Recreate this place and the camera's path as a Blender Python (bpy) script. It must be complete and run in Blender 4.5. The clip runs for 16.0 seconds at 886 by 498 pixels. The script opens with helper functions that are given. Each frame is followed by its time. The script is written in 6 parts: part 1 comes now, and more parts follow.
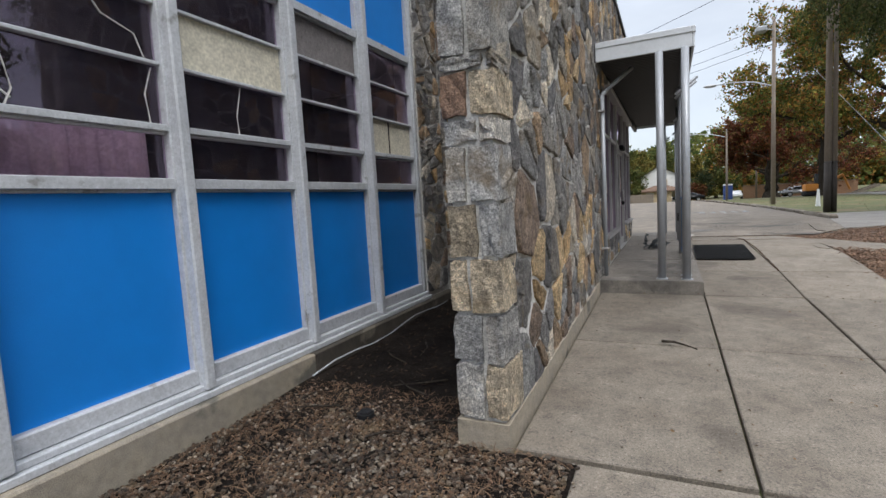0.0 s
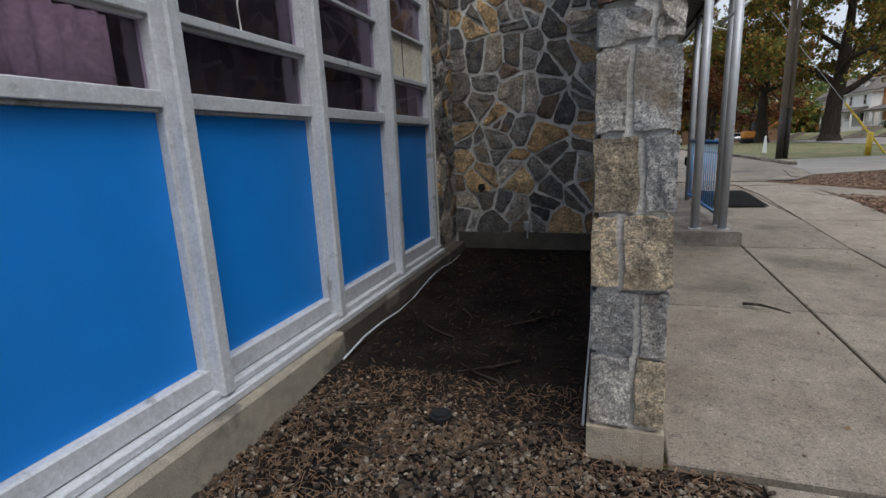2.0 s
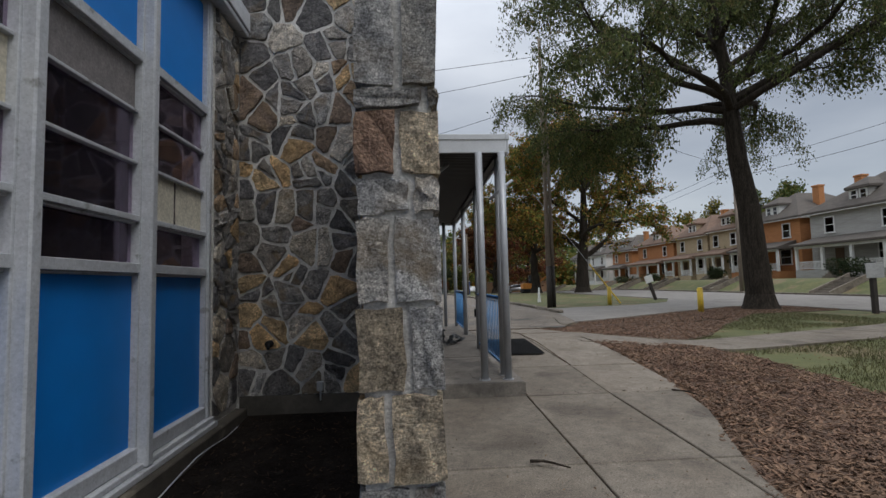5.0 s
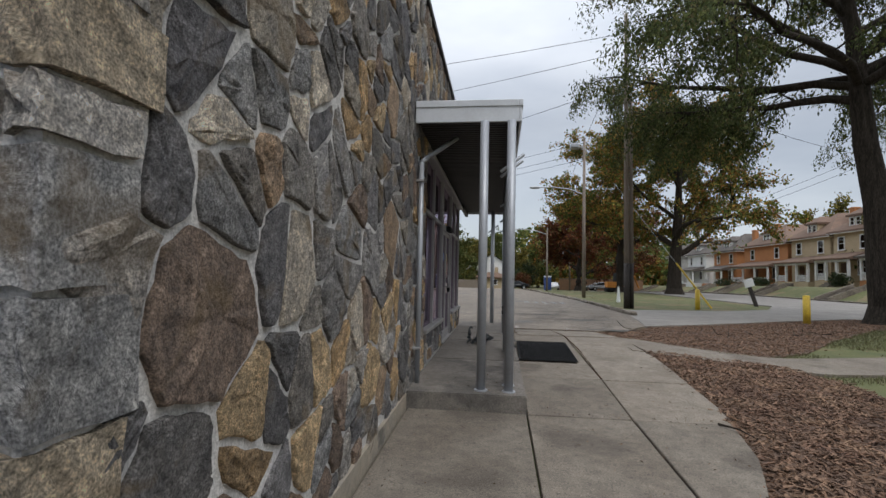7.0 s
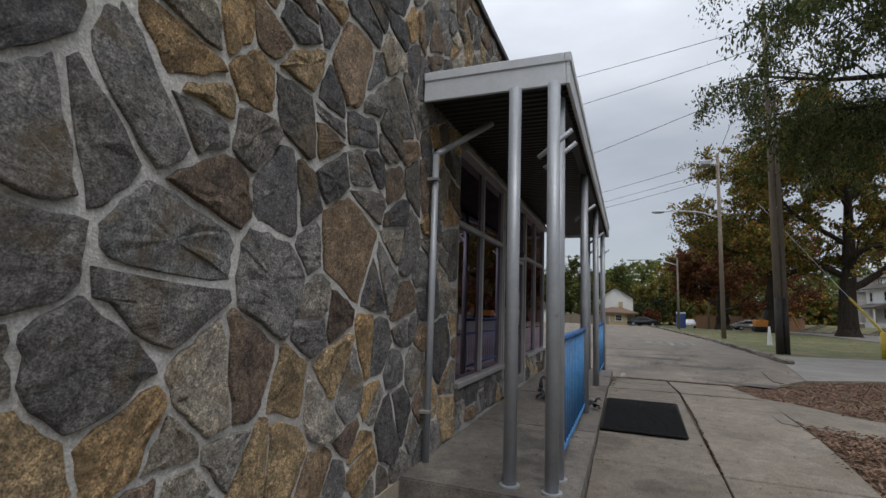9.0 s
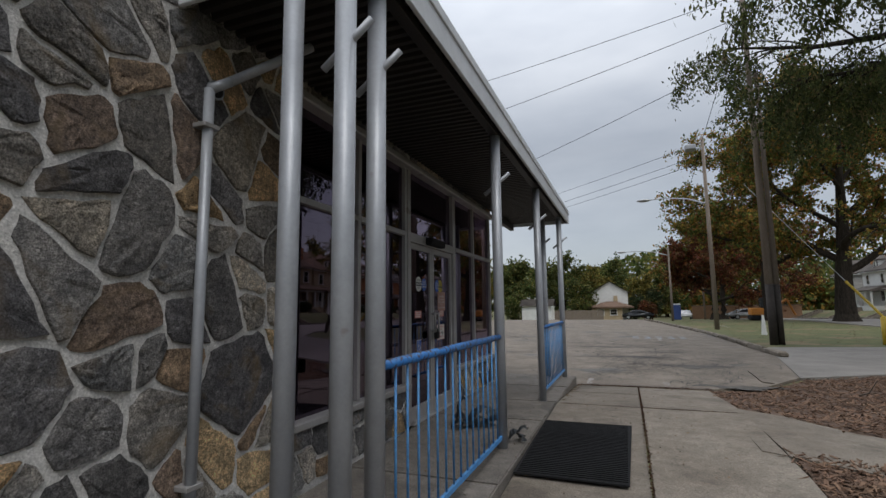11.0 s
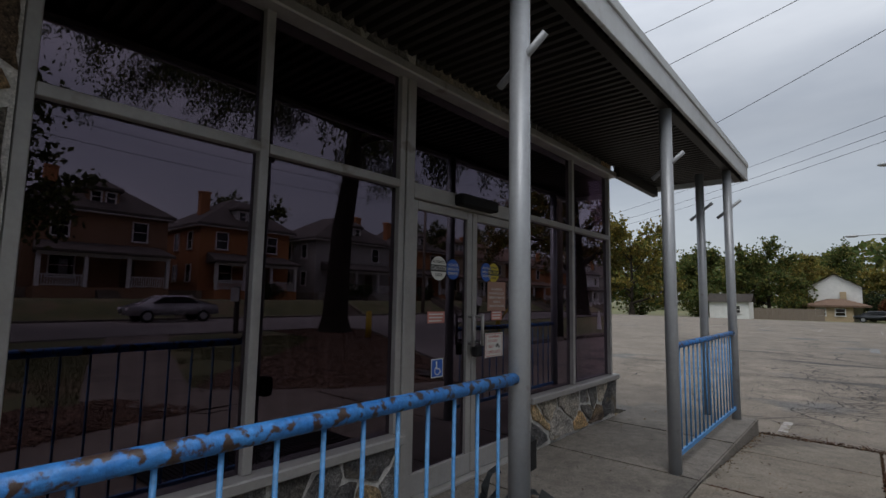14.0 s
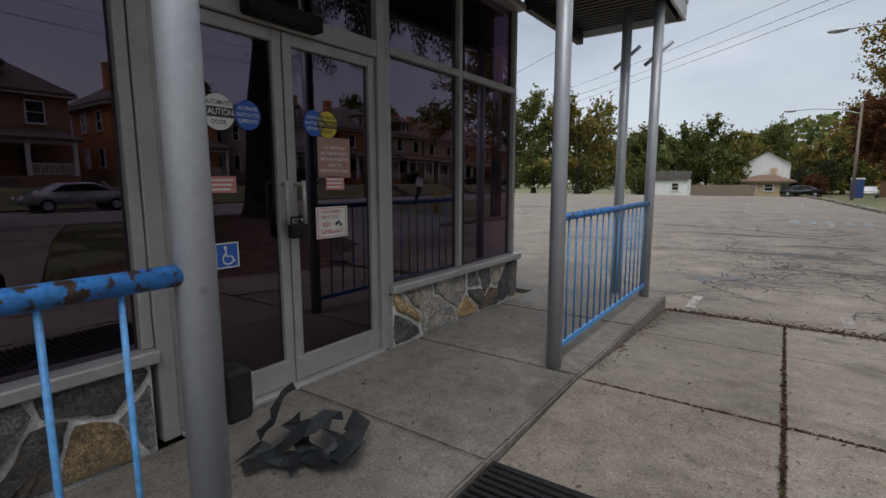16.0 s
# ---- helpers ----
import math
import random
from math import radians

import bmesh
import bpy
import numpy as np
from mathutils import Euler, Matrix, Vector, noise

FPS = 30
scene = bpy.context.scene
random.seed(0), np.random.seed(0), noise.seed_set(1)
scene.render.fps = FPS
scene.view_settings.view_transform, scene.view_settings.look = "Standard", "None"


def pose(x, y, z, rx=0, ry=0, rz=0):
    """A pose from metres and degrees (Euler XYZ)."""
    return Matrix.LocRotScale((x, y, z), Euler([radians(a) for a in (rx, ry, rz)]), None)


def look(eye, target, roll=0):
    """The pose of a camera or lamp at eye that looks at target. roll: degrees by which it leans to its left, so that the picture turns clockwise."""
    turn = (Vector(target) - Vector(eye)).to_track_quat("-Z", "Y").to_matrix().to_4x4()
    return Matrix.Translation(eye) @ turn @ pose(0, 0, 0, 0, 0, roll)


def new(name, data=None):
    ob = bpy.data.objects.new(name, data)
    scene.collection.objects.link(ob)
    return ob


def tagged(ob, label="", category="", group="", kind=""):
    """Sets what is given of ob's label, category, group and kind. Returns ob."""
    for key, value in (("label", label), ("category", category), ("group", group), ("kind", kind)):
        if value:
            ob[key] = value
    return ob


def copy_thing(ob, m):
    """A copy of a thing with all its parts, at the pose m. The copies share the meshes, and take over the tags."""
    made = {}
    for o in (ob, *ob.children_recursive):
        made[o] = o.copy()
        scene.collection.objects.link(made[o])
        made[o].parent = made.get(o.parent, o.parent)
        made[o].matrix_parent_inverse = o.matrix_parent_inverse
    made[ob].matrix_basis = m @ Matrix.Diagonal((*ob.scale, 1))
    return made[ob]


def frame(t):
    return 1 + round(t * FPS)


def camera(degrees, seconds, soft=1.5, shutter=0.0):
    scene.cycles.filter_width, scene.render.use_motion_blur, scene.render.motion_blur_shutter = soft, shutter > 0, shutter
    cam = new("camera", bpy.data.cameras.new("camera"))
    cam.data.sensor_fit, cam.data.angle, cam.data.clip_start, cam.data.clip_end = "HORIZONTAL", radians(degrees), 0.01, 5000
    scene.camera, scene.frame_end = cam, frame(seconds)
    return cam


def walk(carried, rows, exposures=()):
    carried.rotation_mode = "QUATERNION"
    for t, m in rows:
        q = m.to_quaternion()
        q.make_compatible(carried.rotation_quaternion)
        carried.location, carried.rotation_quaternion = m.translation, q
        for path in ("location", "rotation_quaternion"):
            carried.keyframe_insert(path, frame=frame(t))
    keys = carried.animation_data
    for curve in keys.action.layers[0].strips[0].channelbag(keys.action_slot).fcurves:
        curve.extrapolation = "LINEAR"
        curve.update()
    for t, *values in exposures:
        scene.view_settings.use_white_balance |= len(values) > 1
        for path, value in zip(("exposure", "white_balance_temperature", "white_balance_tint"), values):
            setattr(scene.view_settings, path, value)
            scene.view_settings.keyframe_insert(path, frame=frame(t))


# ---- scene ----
cam = camera(85.1, 16.0)
PATH = [
    (0, (0.051, -0.1, 1.559), (-0.797, 1.701, 1.37), -3.3),
    (0.5, (-0.168, -0.146, 1.512), (-1.01, 1.634, 1.161), -1.4),
    (1, (-0.545, -0.076, 1.53), (-1.392, 1.702, 1.182), -1.0),
    (1.5, (-0.83, 0.167, 1.508), (-1.605, 1.975, 1.145), -2.9),
    (2, (-1.139, 0.418, 1.546), (-1.768, 2.267, 1.119), -2.6),
    (2.5, (-1.338, 0.61, 1.598), (-1.583, 2.558, 1.216), -0.1),
    (3, (-1.344, 0.675, 1.702), (-1.519, 2.651, 1.447), -0.8),
    (3.5, (-1.34, 0.692, 1.689), (-1.53, 2.681, 1.589), -2.3),
    (4, (-1.348, 0.672, 1.715), (-1.613, 2.652, 1.818), -3.4),
    (4.5, (-1.26, 0.612, 1.649), (-1.243, 2.606, 1.793), -1.2),
    (4.7, (-1.152, 0.649, 1.635), (-1.025, 2.64, 1.776), -1.4),
    (6.8, (0.085, 1.55, 1.616), (0.046, 3.545, 1.758), 1.5),
    (7, (0.152, 1.686, 1.609), (-0.082, 3.669, 1.72), 1.2),
    (7.5, (0.251, 2.134, 1.602), (-0.241, 4.066, 1.754), 3.2),
    (8, (0.447, 2.556, 1.593), (-0.296, 4.401, 1.799), 2.8),
    (8.5, (0.667, 3.026, 1.614), (-0.131, 4.844, 1.852), 1.0),
    (9, (0.793, 3.508, 1.632), (0.079, 5.361, 1.868), 1.9),
    (9.5, (1.008, 3.964, 1.611), (0.393, 5.849, 1.873), 0.3),
    (9.7, (1.081, 4.152, 1.643), (0.472, 6.041, 1.893), 0.2),
    (11.8, (1.539, 6.008, 1.719), (0.678, 7.798, 1.955), 0.5),
    (12, (1.558, 6.166, 1.735), (0.652, 7.935, 1.965), 1.0),
    (12.5, (1.666, 6.636, 1.736), (0.728, 8.386, 1.972), -0.7),
    (13, (1.581, 7.088, 1.707), (0.459, 8.733, 1.889), 0.5),
    (13.5, (1.487, 7.56, 1.736), (0.219, 9.089, 1.963), 2.4),
    (14, (1.469, 8.016, 1.759), (0.167, 9.521, 1.958), 1.0),
    (14.5, (1.388, 8.379, 1.683), (0.122, 9.92, 1.826), 1.7),
    (15, (1.402, 8.707, 1.64), (0.425, 10.452, 1.697), 0.1),
    (15.5, (1.507, 9.028, 1.65), (0.477, 10.736, 1.5), -0.8),
    (16, (1.46, 9.341, 1.625), (0.315, 10.956, 1.347), -0.1),
]
EXPOSURES = [(0, 1.2), (1.0, 0.95), (2.0, 0.95), (3.5, 0.95), (4.0, 0.65), (4.5, 0.45), (4.7, 0.45), (6.8, 0.7), (8.0, 0.5), (9.7, 0.42), (11.8, 0.35), (14.5, 0.27), (16, 0.68)]
walk(cam, [(t, look(eye, target, roll)) for t, eye, target, roll in PATH], EXPOSURES)


# ---- world and light ----
SUN_EL, SUN_ROT = 55.0, 150.0
world = bpy.data.worlds.new("overcast")
scene.world = world
world.use_nodes = True
wn, wl = world.node_tree.nodes, world.node_tree.links
wn.clear()
w_out = wn.new("ShaderNodeOutputWorld")
w_mix = wn.new("ShaderNodeAddShader")
w_sky = wn.new("ShaderNodeTexSky")
w_sky.sky_type, w_sky.sun_disc = "NISHITA", False
w_sky.sun_elevation, w_sky.sun_rotation = radians(SUN_EL), radians(SUN_ROT)
w_bg = wn.new("ShaderNodeBackground")
w_bg.inputs["Strength"].default_value = 0.02
wl.new(w_sky.outputs[0], w_bg.inputs["Color"])
# the cloud deck: soft noise, brighter towards the zenith
w_tc = wn.new("ShaderNodeTexCoord")
w_map = wn.new("ShaderNodeMapping")
w_map.inputs["Scale"].default_value = (1.6, 1.6, 5.0)
w_noise = wn.new("ShaderNodeTexNoise")
w_noise.inputs["Scale"].default_value, w_noise.inputs["Detail"].default_value = 1.3, 5.0
w_ramp = wn.new("ShaderNodeValToRGB")
w_ramp.color_ramp.elements[0].position, w_ramp.color_ramp.elements[0].color = 0.3, (0.325, 0.35, 0.393, 1)
w_ramp.color_ramp.elements[1].position, w_ramp.color_ramp.elements[1].color = 0.7, (0.53, 0.55, 0.582, 1)
w_sep = wn.new("ShaderNodeSeparateXYZ")
w_zen = wn.new("ShaderNodeMapRange")
w_zen.inputs["From Min"].default_value, w_zen.inputs["From Max"].default_value = 0.3, 1.0
w_zen.inputs["To Min"].default_value, w_zen.inputs["To Max"].default_value = 0.66, 2.65
w_cl = wn.new("ShaderNodeBackground")
wl.new(w_tc.outputs["Generated"], w_map.inputs["Vector"])
wl.new(w_map.outputs[0], w_noise.inputs["Vector"])
wl.new(w_noise.outputs["Fac"], w_ramp.inputs["Fac"])
wl.new(w_tc.outputs["Generated"], w_sep.inputs[0])
wl.new(w_sep.outputs["Z"], w_zen.inputs["Value"])
wl.new(w_ramp.outputs[0], w_cl.inputs["Color"])
wl.new(w_zen.outputs[0], w_cl.inputs["Strength"])
wl.new(w_bg.outputs[0], w_mix.inputs[0])
wl.new(w_cl.outputs[0], w_mix.inputs[1])
wl.new(w_mix.outputs[0], w_out.inputs["Surface"])

sun_data = bpy.data.lights.new("sun", "SUN")
sun_data.energy, sun_data.angle, sun_data.color = 0.8, radians(30), (1.0, 0.97, 0.93)
sun = new("sun", sun_data)
sun.matrix_world = look((12, -8, 30), (0, 8, 0))


# ---- materials ----
def mat(name, c1, c2, scale=6.0, rough=0.8, metal=0.0, bump=0.2, fine=60.0, vary=0.0, stretch=(1, 1, 1), spot=None, spot_scale=2.0, spot_at=0.62, spec=0.5, grit=0.2, fleck=0.0):
    """Two colours mixed by coarse noise, broken by fine grain and bump; vary: brightness change from piece to piece; spot: a third colour in patches; fleck: strength of small dark pits and light grains."""
    m = bpy.data.materials.new(name)
    m.use_nodes = True
    n, l = m.node_tree.nodes, m.node_tree.links
    b = n["Principled BSDF"]
    b.inputs["Metallic"].default_value = metal
    b.inputs["Specular IOR Level"].default_value = spec
    geo = n.new("ShaderNodeNewGeometry")
    mp = n.new("ShaderNodeMapping")
    mp.inputs["Scale"].default_value = stretch
    l.new(geo.outputs["Position"], mp.inputs["Vector"])

    def noise_tex(sc, detail):
        t = n.new("ShaderNodeTexNoise")
        t.inputs["Scale"].default_value, t.inputs["Detail"].default_value = sc, detail
        l.new(mp.outputs[0], t.inputs["Vector"])
        return t

    def blend(a, fac, colour=None, mode="MIX"):
        x = n.new("ShaderNodeMix")
        x.data_type, x.blend_type = "RGBA", mode
        l.new(fac, x.inputs["Factor"])
        if colour is None:
            return x
        l.new(a, x.inputs["A"])
        x.inputs["B"].default_value = (*colour, 1)
        return x

    coarse, grain = noise_tex(scale, 8.0), noise_tex(fine, 3.0)
    coarse.inputs["Roughness"].default_value = 0.62
    ramp = n.new("ShaderNodeMapRange")
    ramp.inputs["From Min"].default_value, ramp.inputs["From Max"].default_value = 0.35, 0.65
    l.new(coarse.outputs["Fac"], ramp.inputs["Value"])
    base = blend(None, ramp.outputs[0])
    base.inputs["A"].default_value, base.inputs["B"].default_value = (*c1, 1), (*c2, 1)
    out = base.outputs["Result"]
    gr = n.new("ShaderNodeMapRange")
    gr.inputs["From Min"].default_value, gr.inputs["From Max"].default_value = 0.3, 0.7
    gr.inputs["To Min"].default_value, gr.inputs["To Max"].default_value = 1 - grit, 1 + grit
    l.new(grain.outputs["Fac"], gr.inputs["Value"])
    midt = noise_tex(scale * 5.5, 5.0)
    mr = n.new("ShaderNodeMapRange")
    mr.inputs["From Min"].default_value, mr.inputs["From Max"].default_value = 0.3, 0.7
    mr.inputs["To Min"].default_value, mr.inputs["To Max"].default_value = 1 - 0.7 * grit, 1 + 0.7 * grit
    l.new(midt.outputs["Fac"], mr.inputs["Value"])
    mm = n.new("ShaderNodeMath")
    mm.operation = "MULTIPLY"
    l.new(gr.outputs[0], mm.inputs[0])
    l.new(mr.outputs[0], mm.inputs[1])
    k = mm.outputs[0]
    if fleck:
        for sc_, lo, hi, to in ((75.0, 0.56, 0.62, 1 - fleck), (55.0, 0.58, 0.64, 1 + 0.9 * fleck), (17.0, 0.62, 0.68, 1 - 0.7 * fleck)):
            ft, fm, fx = noise_tex(sc_, 2.0), n.new("ShaderNodeMapRange"), n.new("ShaderNodeMath")
            fm.inputs["From Min"].default_value, fm.inputs["From Max"].default_value = lo, hi
            fm.inputs["To Min"].default_value, fm.inputs["To Max"].default_value = 1.0, to
            fx.operation = "MULTIPLY"
            l.new(ft.outputs["Fac"], fm.inputs["Value"])
            l.new(k, fx.inputs[0])
            l.new(fm.outputs[0], fx.inputs[1])
            k = fx.outputs[0]
    if vary:
        info, isl = n.new("ShaderNodeObjectInfo"), geo
        add = n.new("ShaderNodeMath")
        add.operation = "ADD"
        l.new(info.outputs["Random"], add.inputs[0])
        l.new(isl.outputs["Random Per Island"], add.inputs[1])
        fr = n.new("ShaderNodeMath")
        fr.operation = "FRACT"
        l.new(add.outputs[0], fr.inputs[0])
        vr = n.new("ShaderNodeMapRange")
        vr.inputs["To Min"].default_value, vr.inputs["To Max"].default_value = 1 - vary, 1 + vary
        l.new(fr.outputs[0], vr.inputs["Value"])
        mu = n.new("ShaderNodeMath")
        mu.operation = "MULTIPLY"
        l.new(k, mu.inputs[0])
        l.new(vr.outputs[0], mu.inputs[1])
        k = mu.outputs[0]
    if spot:
        st = noise_tex(spot_scale, 6.0)
        sr = n.new("ShaderNodeMapRange")
        sr.inputs["From Min"].default_value, sr.inputs["From Max"].default_value = spot_at, spot_at + 0.06
        l.new(st.outputs["Fac"], sr.inputs["Value"])
        out = blend(out, sr.outputs[0], spot).outputs["Result"]
    sc = n.new("ShaderNodeVectorMath")
    sc.operation = "SCALE"
    l.new(out, sc.inputs[0])
    l.new(k, sc.inputs["Scale"])
    l.new(sc.outputs[0], b.inputs["Base Color"])
    rr = n.new("ShaderNodeMapRange")
    rr.inputs["To Min"].default_value, rr.inputs["To Max"].default_value = max(0.02, rough - 0.1), min(1, rough + 0.1)
    l.new(coarse.outputs["Fac"], rr.inputs["Value"])
    l.new(rr.outputs[0], b.inputs["Roughness"])
    if bump:
        bp = n.new("ShaderNodeBump")
        bp.inputs["Strength"].default_value, bp.inputs["Distance"].default_value = bump, 0.02
        ad = n.new("ShaderNodeMath")
        ad.operation = "MULTIPLY_ADD"
        ad.inputs[1].default_value = 0.5
        l.new(grain.outputs["Fac"], ad.inputs[0])
        l.new(coarse.outputs["Fac"], ad.inputs[2])
        l.new(ad.outputs[0], bp.inputs["Height"])
        l.new(bp.outputs[0], b.inputs["Normal"])
    return m


def stone_mat(name, palette, bump=1.0):
    """Fieldstone: each piece takes one colour of the palette, veined and grained."""
    m = mat(name, (0.56, 0.56, 0.57), (1.30, 1.27, 1.22), 7.0, 0.88, 0.0, bump, 120.0, 0.34, grit=0.55, fleck=0.3)
    n, l = m.node_tree.nodes, m.node_tree.links
    info, geo = n.new("ShaderNodeObjectInfo"), n.new("ShaderNodeNewGeometry")
    add, fr = n.new("ShaderNodeMath"), n.new("ShaderNodeMath")
    add.operation, fr.operation = "ADD", "FRACT"
    l.new(info.outputs["Random"], add.inputs[0])
    l.new(geo.outputs["Random Per Island"], add.inputs[1])
    mul = n.new("ShaderNodeMath")
    mul.operation = "MULTIPLY"
    mul.inputs[1].default_value = 7.31
    l.new(add.outputs[0], mul.inputs[0])
    l.new(mul.outputs[0], fr.inputs[0])
    ramp = n.new("ShaderNodeValToRGB")
    ramp.color_ramp.interpolation = "CONSTANT"
    e = ramp.color_ramp.elements
    while len(e) < len(palette):
        e.new(1.0)
    for i, c in enumerate(palette):
        e[i].position, e[i].color = i / len(palette), (*c, 1)
    l.new(fr.outputs[0], ramp.inputs["Fac"])
    b = n["Principled BSDF"]
    old = b.inputs["Base Color"].links[0].from_socket
    mx = n.new("ShaderNodeMix")
    mx.data_type, mx.blend_type = "RGBA", "MULTIPLY"
    mx.inputs["Factor"].default_value = 1.0
    l.new(ramp.outputs[0], mx.inputs["A"])
    l.new(old, mx.inputs["B"])
    if bump:
        rel = n.new("ShaderNodeTexNoise")
        rel.inputs["Scale"].default_value, rel.inputs["Detail"].default_value, rel.inputs["Roughness"].default_value, rel.inputs["Distortion"].default_value = 13.0, 10.0, 0.78, 0.5
        sm = n.new("ShaderNodeMapping")
        sm.inputs["Scale"].default_value = (0.8, 0.8, 3.0)
        turn, ang = n.new("ShaderNodeVectorRotate"), n.new("ShaderNodeMath")
        turn.rotation_type, ang.operation = "X_AXIS", "MULTIPLY"
        ang.inputs[1].default_value = 3.1
        l.new(fr.outputs[0], ang.inputs[0])
        l.new(ang.outputs[0], turn.inputs["Angle"])
        l.new(geo.outputs["Position"], turn.inputs["Vector"])
        l.new(turn.outputs[0], sm.inputs["Vector"])
        l.new(sm.outputs[0], rel.inputs["Vector"])
        bp2 = n.new("ShaderNodeBump")
        bp2.inputs["Strength"].default_value, bp2.inputs["Distance"].default_value = 1.0, 0.06
        l.new(rel.outputs["Fac"], bp2.inputs["Height"])
        l.new(b.inputs["Normal"].links[0].from_socket, bp2.inputs["Normal"])
        l.new(bp2.outputs[0], b.inputs["Normal"])
    # rusty veins with a shape of their own
    vein = n.new("ShaderNodeTexNoise")
    vein.inputs["Scale"].default_value, vein.inputs["Detail"].default_value, vein.inputs["Distortion"].default_value = 2.6, 6.0, 1.2
    l.new(geo.outputs["Position"], vein.inputs["Vector"])
    vr = n.new("ShaderNodeMapRange")
    vr.inputs["From Min"].default_value, vr.inputs["From Max"].default_value, vr.inputs["To Max"].default_value = 0.56, 0.72, 0.7
    l.new(vein.outputs["Fac"], vr.inputs["Value"])
    mv = n.new("ShaderNodeMix")
    mv.data_type = "RGBA"
    mv.inputs["B"].default_value = (0.26, 0.18, 0.09, 1)
    l.new(vr.outputs[0], mv.inputs["Factor"])
    l.new(mx.outputs["Result"], mv.inputs["A"])
    l.new(mv.outputs["Result"], b.inputs["Base Color"])
    return m


def glass_mat(name, tint, r0=0.08, gloss=(0.9, 0.85, 0.9), rough=0.0, dust=0.0, dust_colour=(0.35, 0.31, 0.34)):
    """A tinted pane: clear but dark, with a mirror gloss that grows at a slant; dust: a dull film on it."""
    m = bpy.data.materials.new(name)
    m.use_nodes = True
    n, l = m.node_tree.nodes, m.node_tree.links
    n.remove(n["Principled BSDF"])
    tr, gl, mx, lw = n.new("ShaderNodeBsdfTransparent"), n.new("ShaderNodeBsdfGlossy"), n.new("ShaderNodeMixShader"), n.new("ShaderNodeLayerWeight")
    tr.inputs["Color"].default_value = (*tint, 1)
    gl.inputs["Color"].default_value, gl.inputs["Roughness"].default_value = (*gloss, 1), rough
    lw.inputs["Blend"].default_value = 0.5
    pw, ma = n.new("ShaderNodeMath"), n.new("ShaderNodeMath")
    pw.operation, ma.operation = "POWER", "MULTIPLY_ADD"
    pw.inputs[1].default_value = 4.0
    ma.inputs[1].default_value, ma.inputs[2].default_value = 1 - r0, r0
    l.new(lw.outputs["Facing"], pw.inputs[0])
    l.new(pw.outputs[0], ma.inputs[0])
    l.new(ma.outputs[0], mx.inputs[0])
    body = tr.outputs[0]
    if dust:
        df, dm, nz, mr, geo = n.new("ShaderNodeBsdfDiffuse"), n.new("ShaderNodeMixShader"), n.new("ShaderNodeTexNoise"), n.new("ShaderNodeMapRange"), n.new("ShaderNodeNewGeometry")
        df.inputs["Color"].default_value = (*dust_colour, 1)
        nz.inputs["Scale"].default_value, nz.inputs["Detail"].default_value = 3.0, 6.0
        mr.inputs["To Min"].default_value, mr.inputs["To Max"].default_value = dust * 0.4, dust * 1.6
        l.new(geo.outputs["Position"], nz.inputs["Vector"])
        l.new(nz.outputs["Fac"], mr.inputs["Value"])
        l.new(mr.outputs[0], dm.inputs[0])
        l.new(tr.outputs[0], dm.inputs[1])
        l.new(df.outputs[0], dm.inputs[2])
        body = dm.outputs[0]
    l.new(body, mx.inputs[1])
    l.new(gl.outputs[0], mx.inputs[2])
    l.new(mx.outputs[0], n["Material Output"].inputs["Surface"])
    return m


STONES = [(0.201, 0.195, 0.195), (0.305, 0.295, 0.288), (0.573, 0.421, 0.244), (0.144, 0.140, 0.147), (0.488, 0.449, 0.396), (0.262, 0.193, 0.149), (0.348, 0.346, 0.346),
          (0.610, 0.415, 0.219), (0.238, 0.219, 0.198), (0.610, 0.543, 0.451), (0.183, 0.178, 0.183), (0.354, 0.251, 0.165), (0.378, 0.354, 0.327), (0.262, 0.251, 0.244)]
QUOINS = [(0.50, 0.485, 0.46), (0.50, 0.42, 0.31), (0.43, 0.43, 0.43), (0.58, 0.55, 0.51), (0.40, 0.38, 0.355), (0.48, 0.47, 0.455)]
M_STONE = stone_mat("fieldstone", STONES)
M_QUOIN = stone_mat("quoin_stone", QUOINS, 0.5)
M_MORTAR = mat("mortar", (0.56, 0.545, 0.52), (0.46, 0.445, 0.42), 5.0, 0.95, 0, 0.5, 90, spot=(0.36, 0.34, 0.315), spot_scale=1.4, fleck=0.15)
M_CONC = mat("concrete", (0.140, 0.116, 0.090), (0.192, 0.166, 0.134), 1.3, 0.92, 0, 0.4, 140, 0.16, spot=(0.108, 0.09, 0.071), spot_scale=0.9, spot_at=0.55, grit=0.25, fleck=0.34)
M_PORCH = mat("porch_concrete", (0.116, 0.103, 0.088), (0.170, 0.152, 0.133), 1.9, 0.88, 0, 0.4, 170, 0.1, spot=(0.095, 0.086, 0.076), spot_scale=1.4, spot_at=0.58, grit=0.26, fleck=0.3)
M_CURB = mat("curb_concrete", (0.33, 0.28, 0.21), (0.25, 0.22, 0.18), 3.0, 0.95, 0, 0.6, 150, spot=(0.13, 0.12, 0.10), spot_scale=2.2, spot_at=0.6)
M_ASPHALT = mat("old_asphalt", (0.148, 0.124, 0.099), (0.19, 0.16, 0.128), 0.35, 0.95, 0, 0.4, 90, spot=(0.115, 0.108, 0.10), spot_scale=0.45, spot_at=0.6, grit=0.3, fleck=0.3)
M_ROAD = mat("road_asphalt", (0.17, 0.155, 0.14), (0.215, 0.20, 0.182), 0.4, 0.9, 0, 0.2, 60)
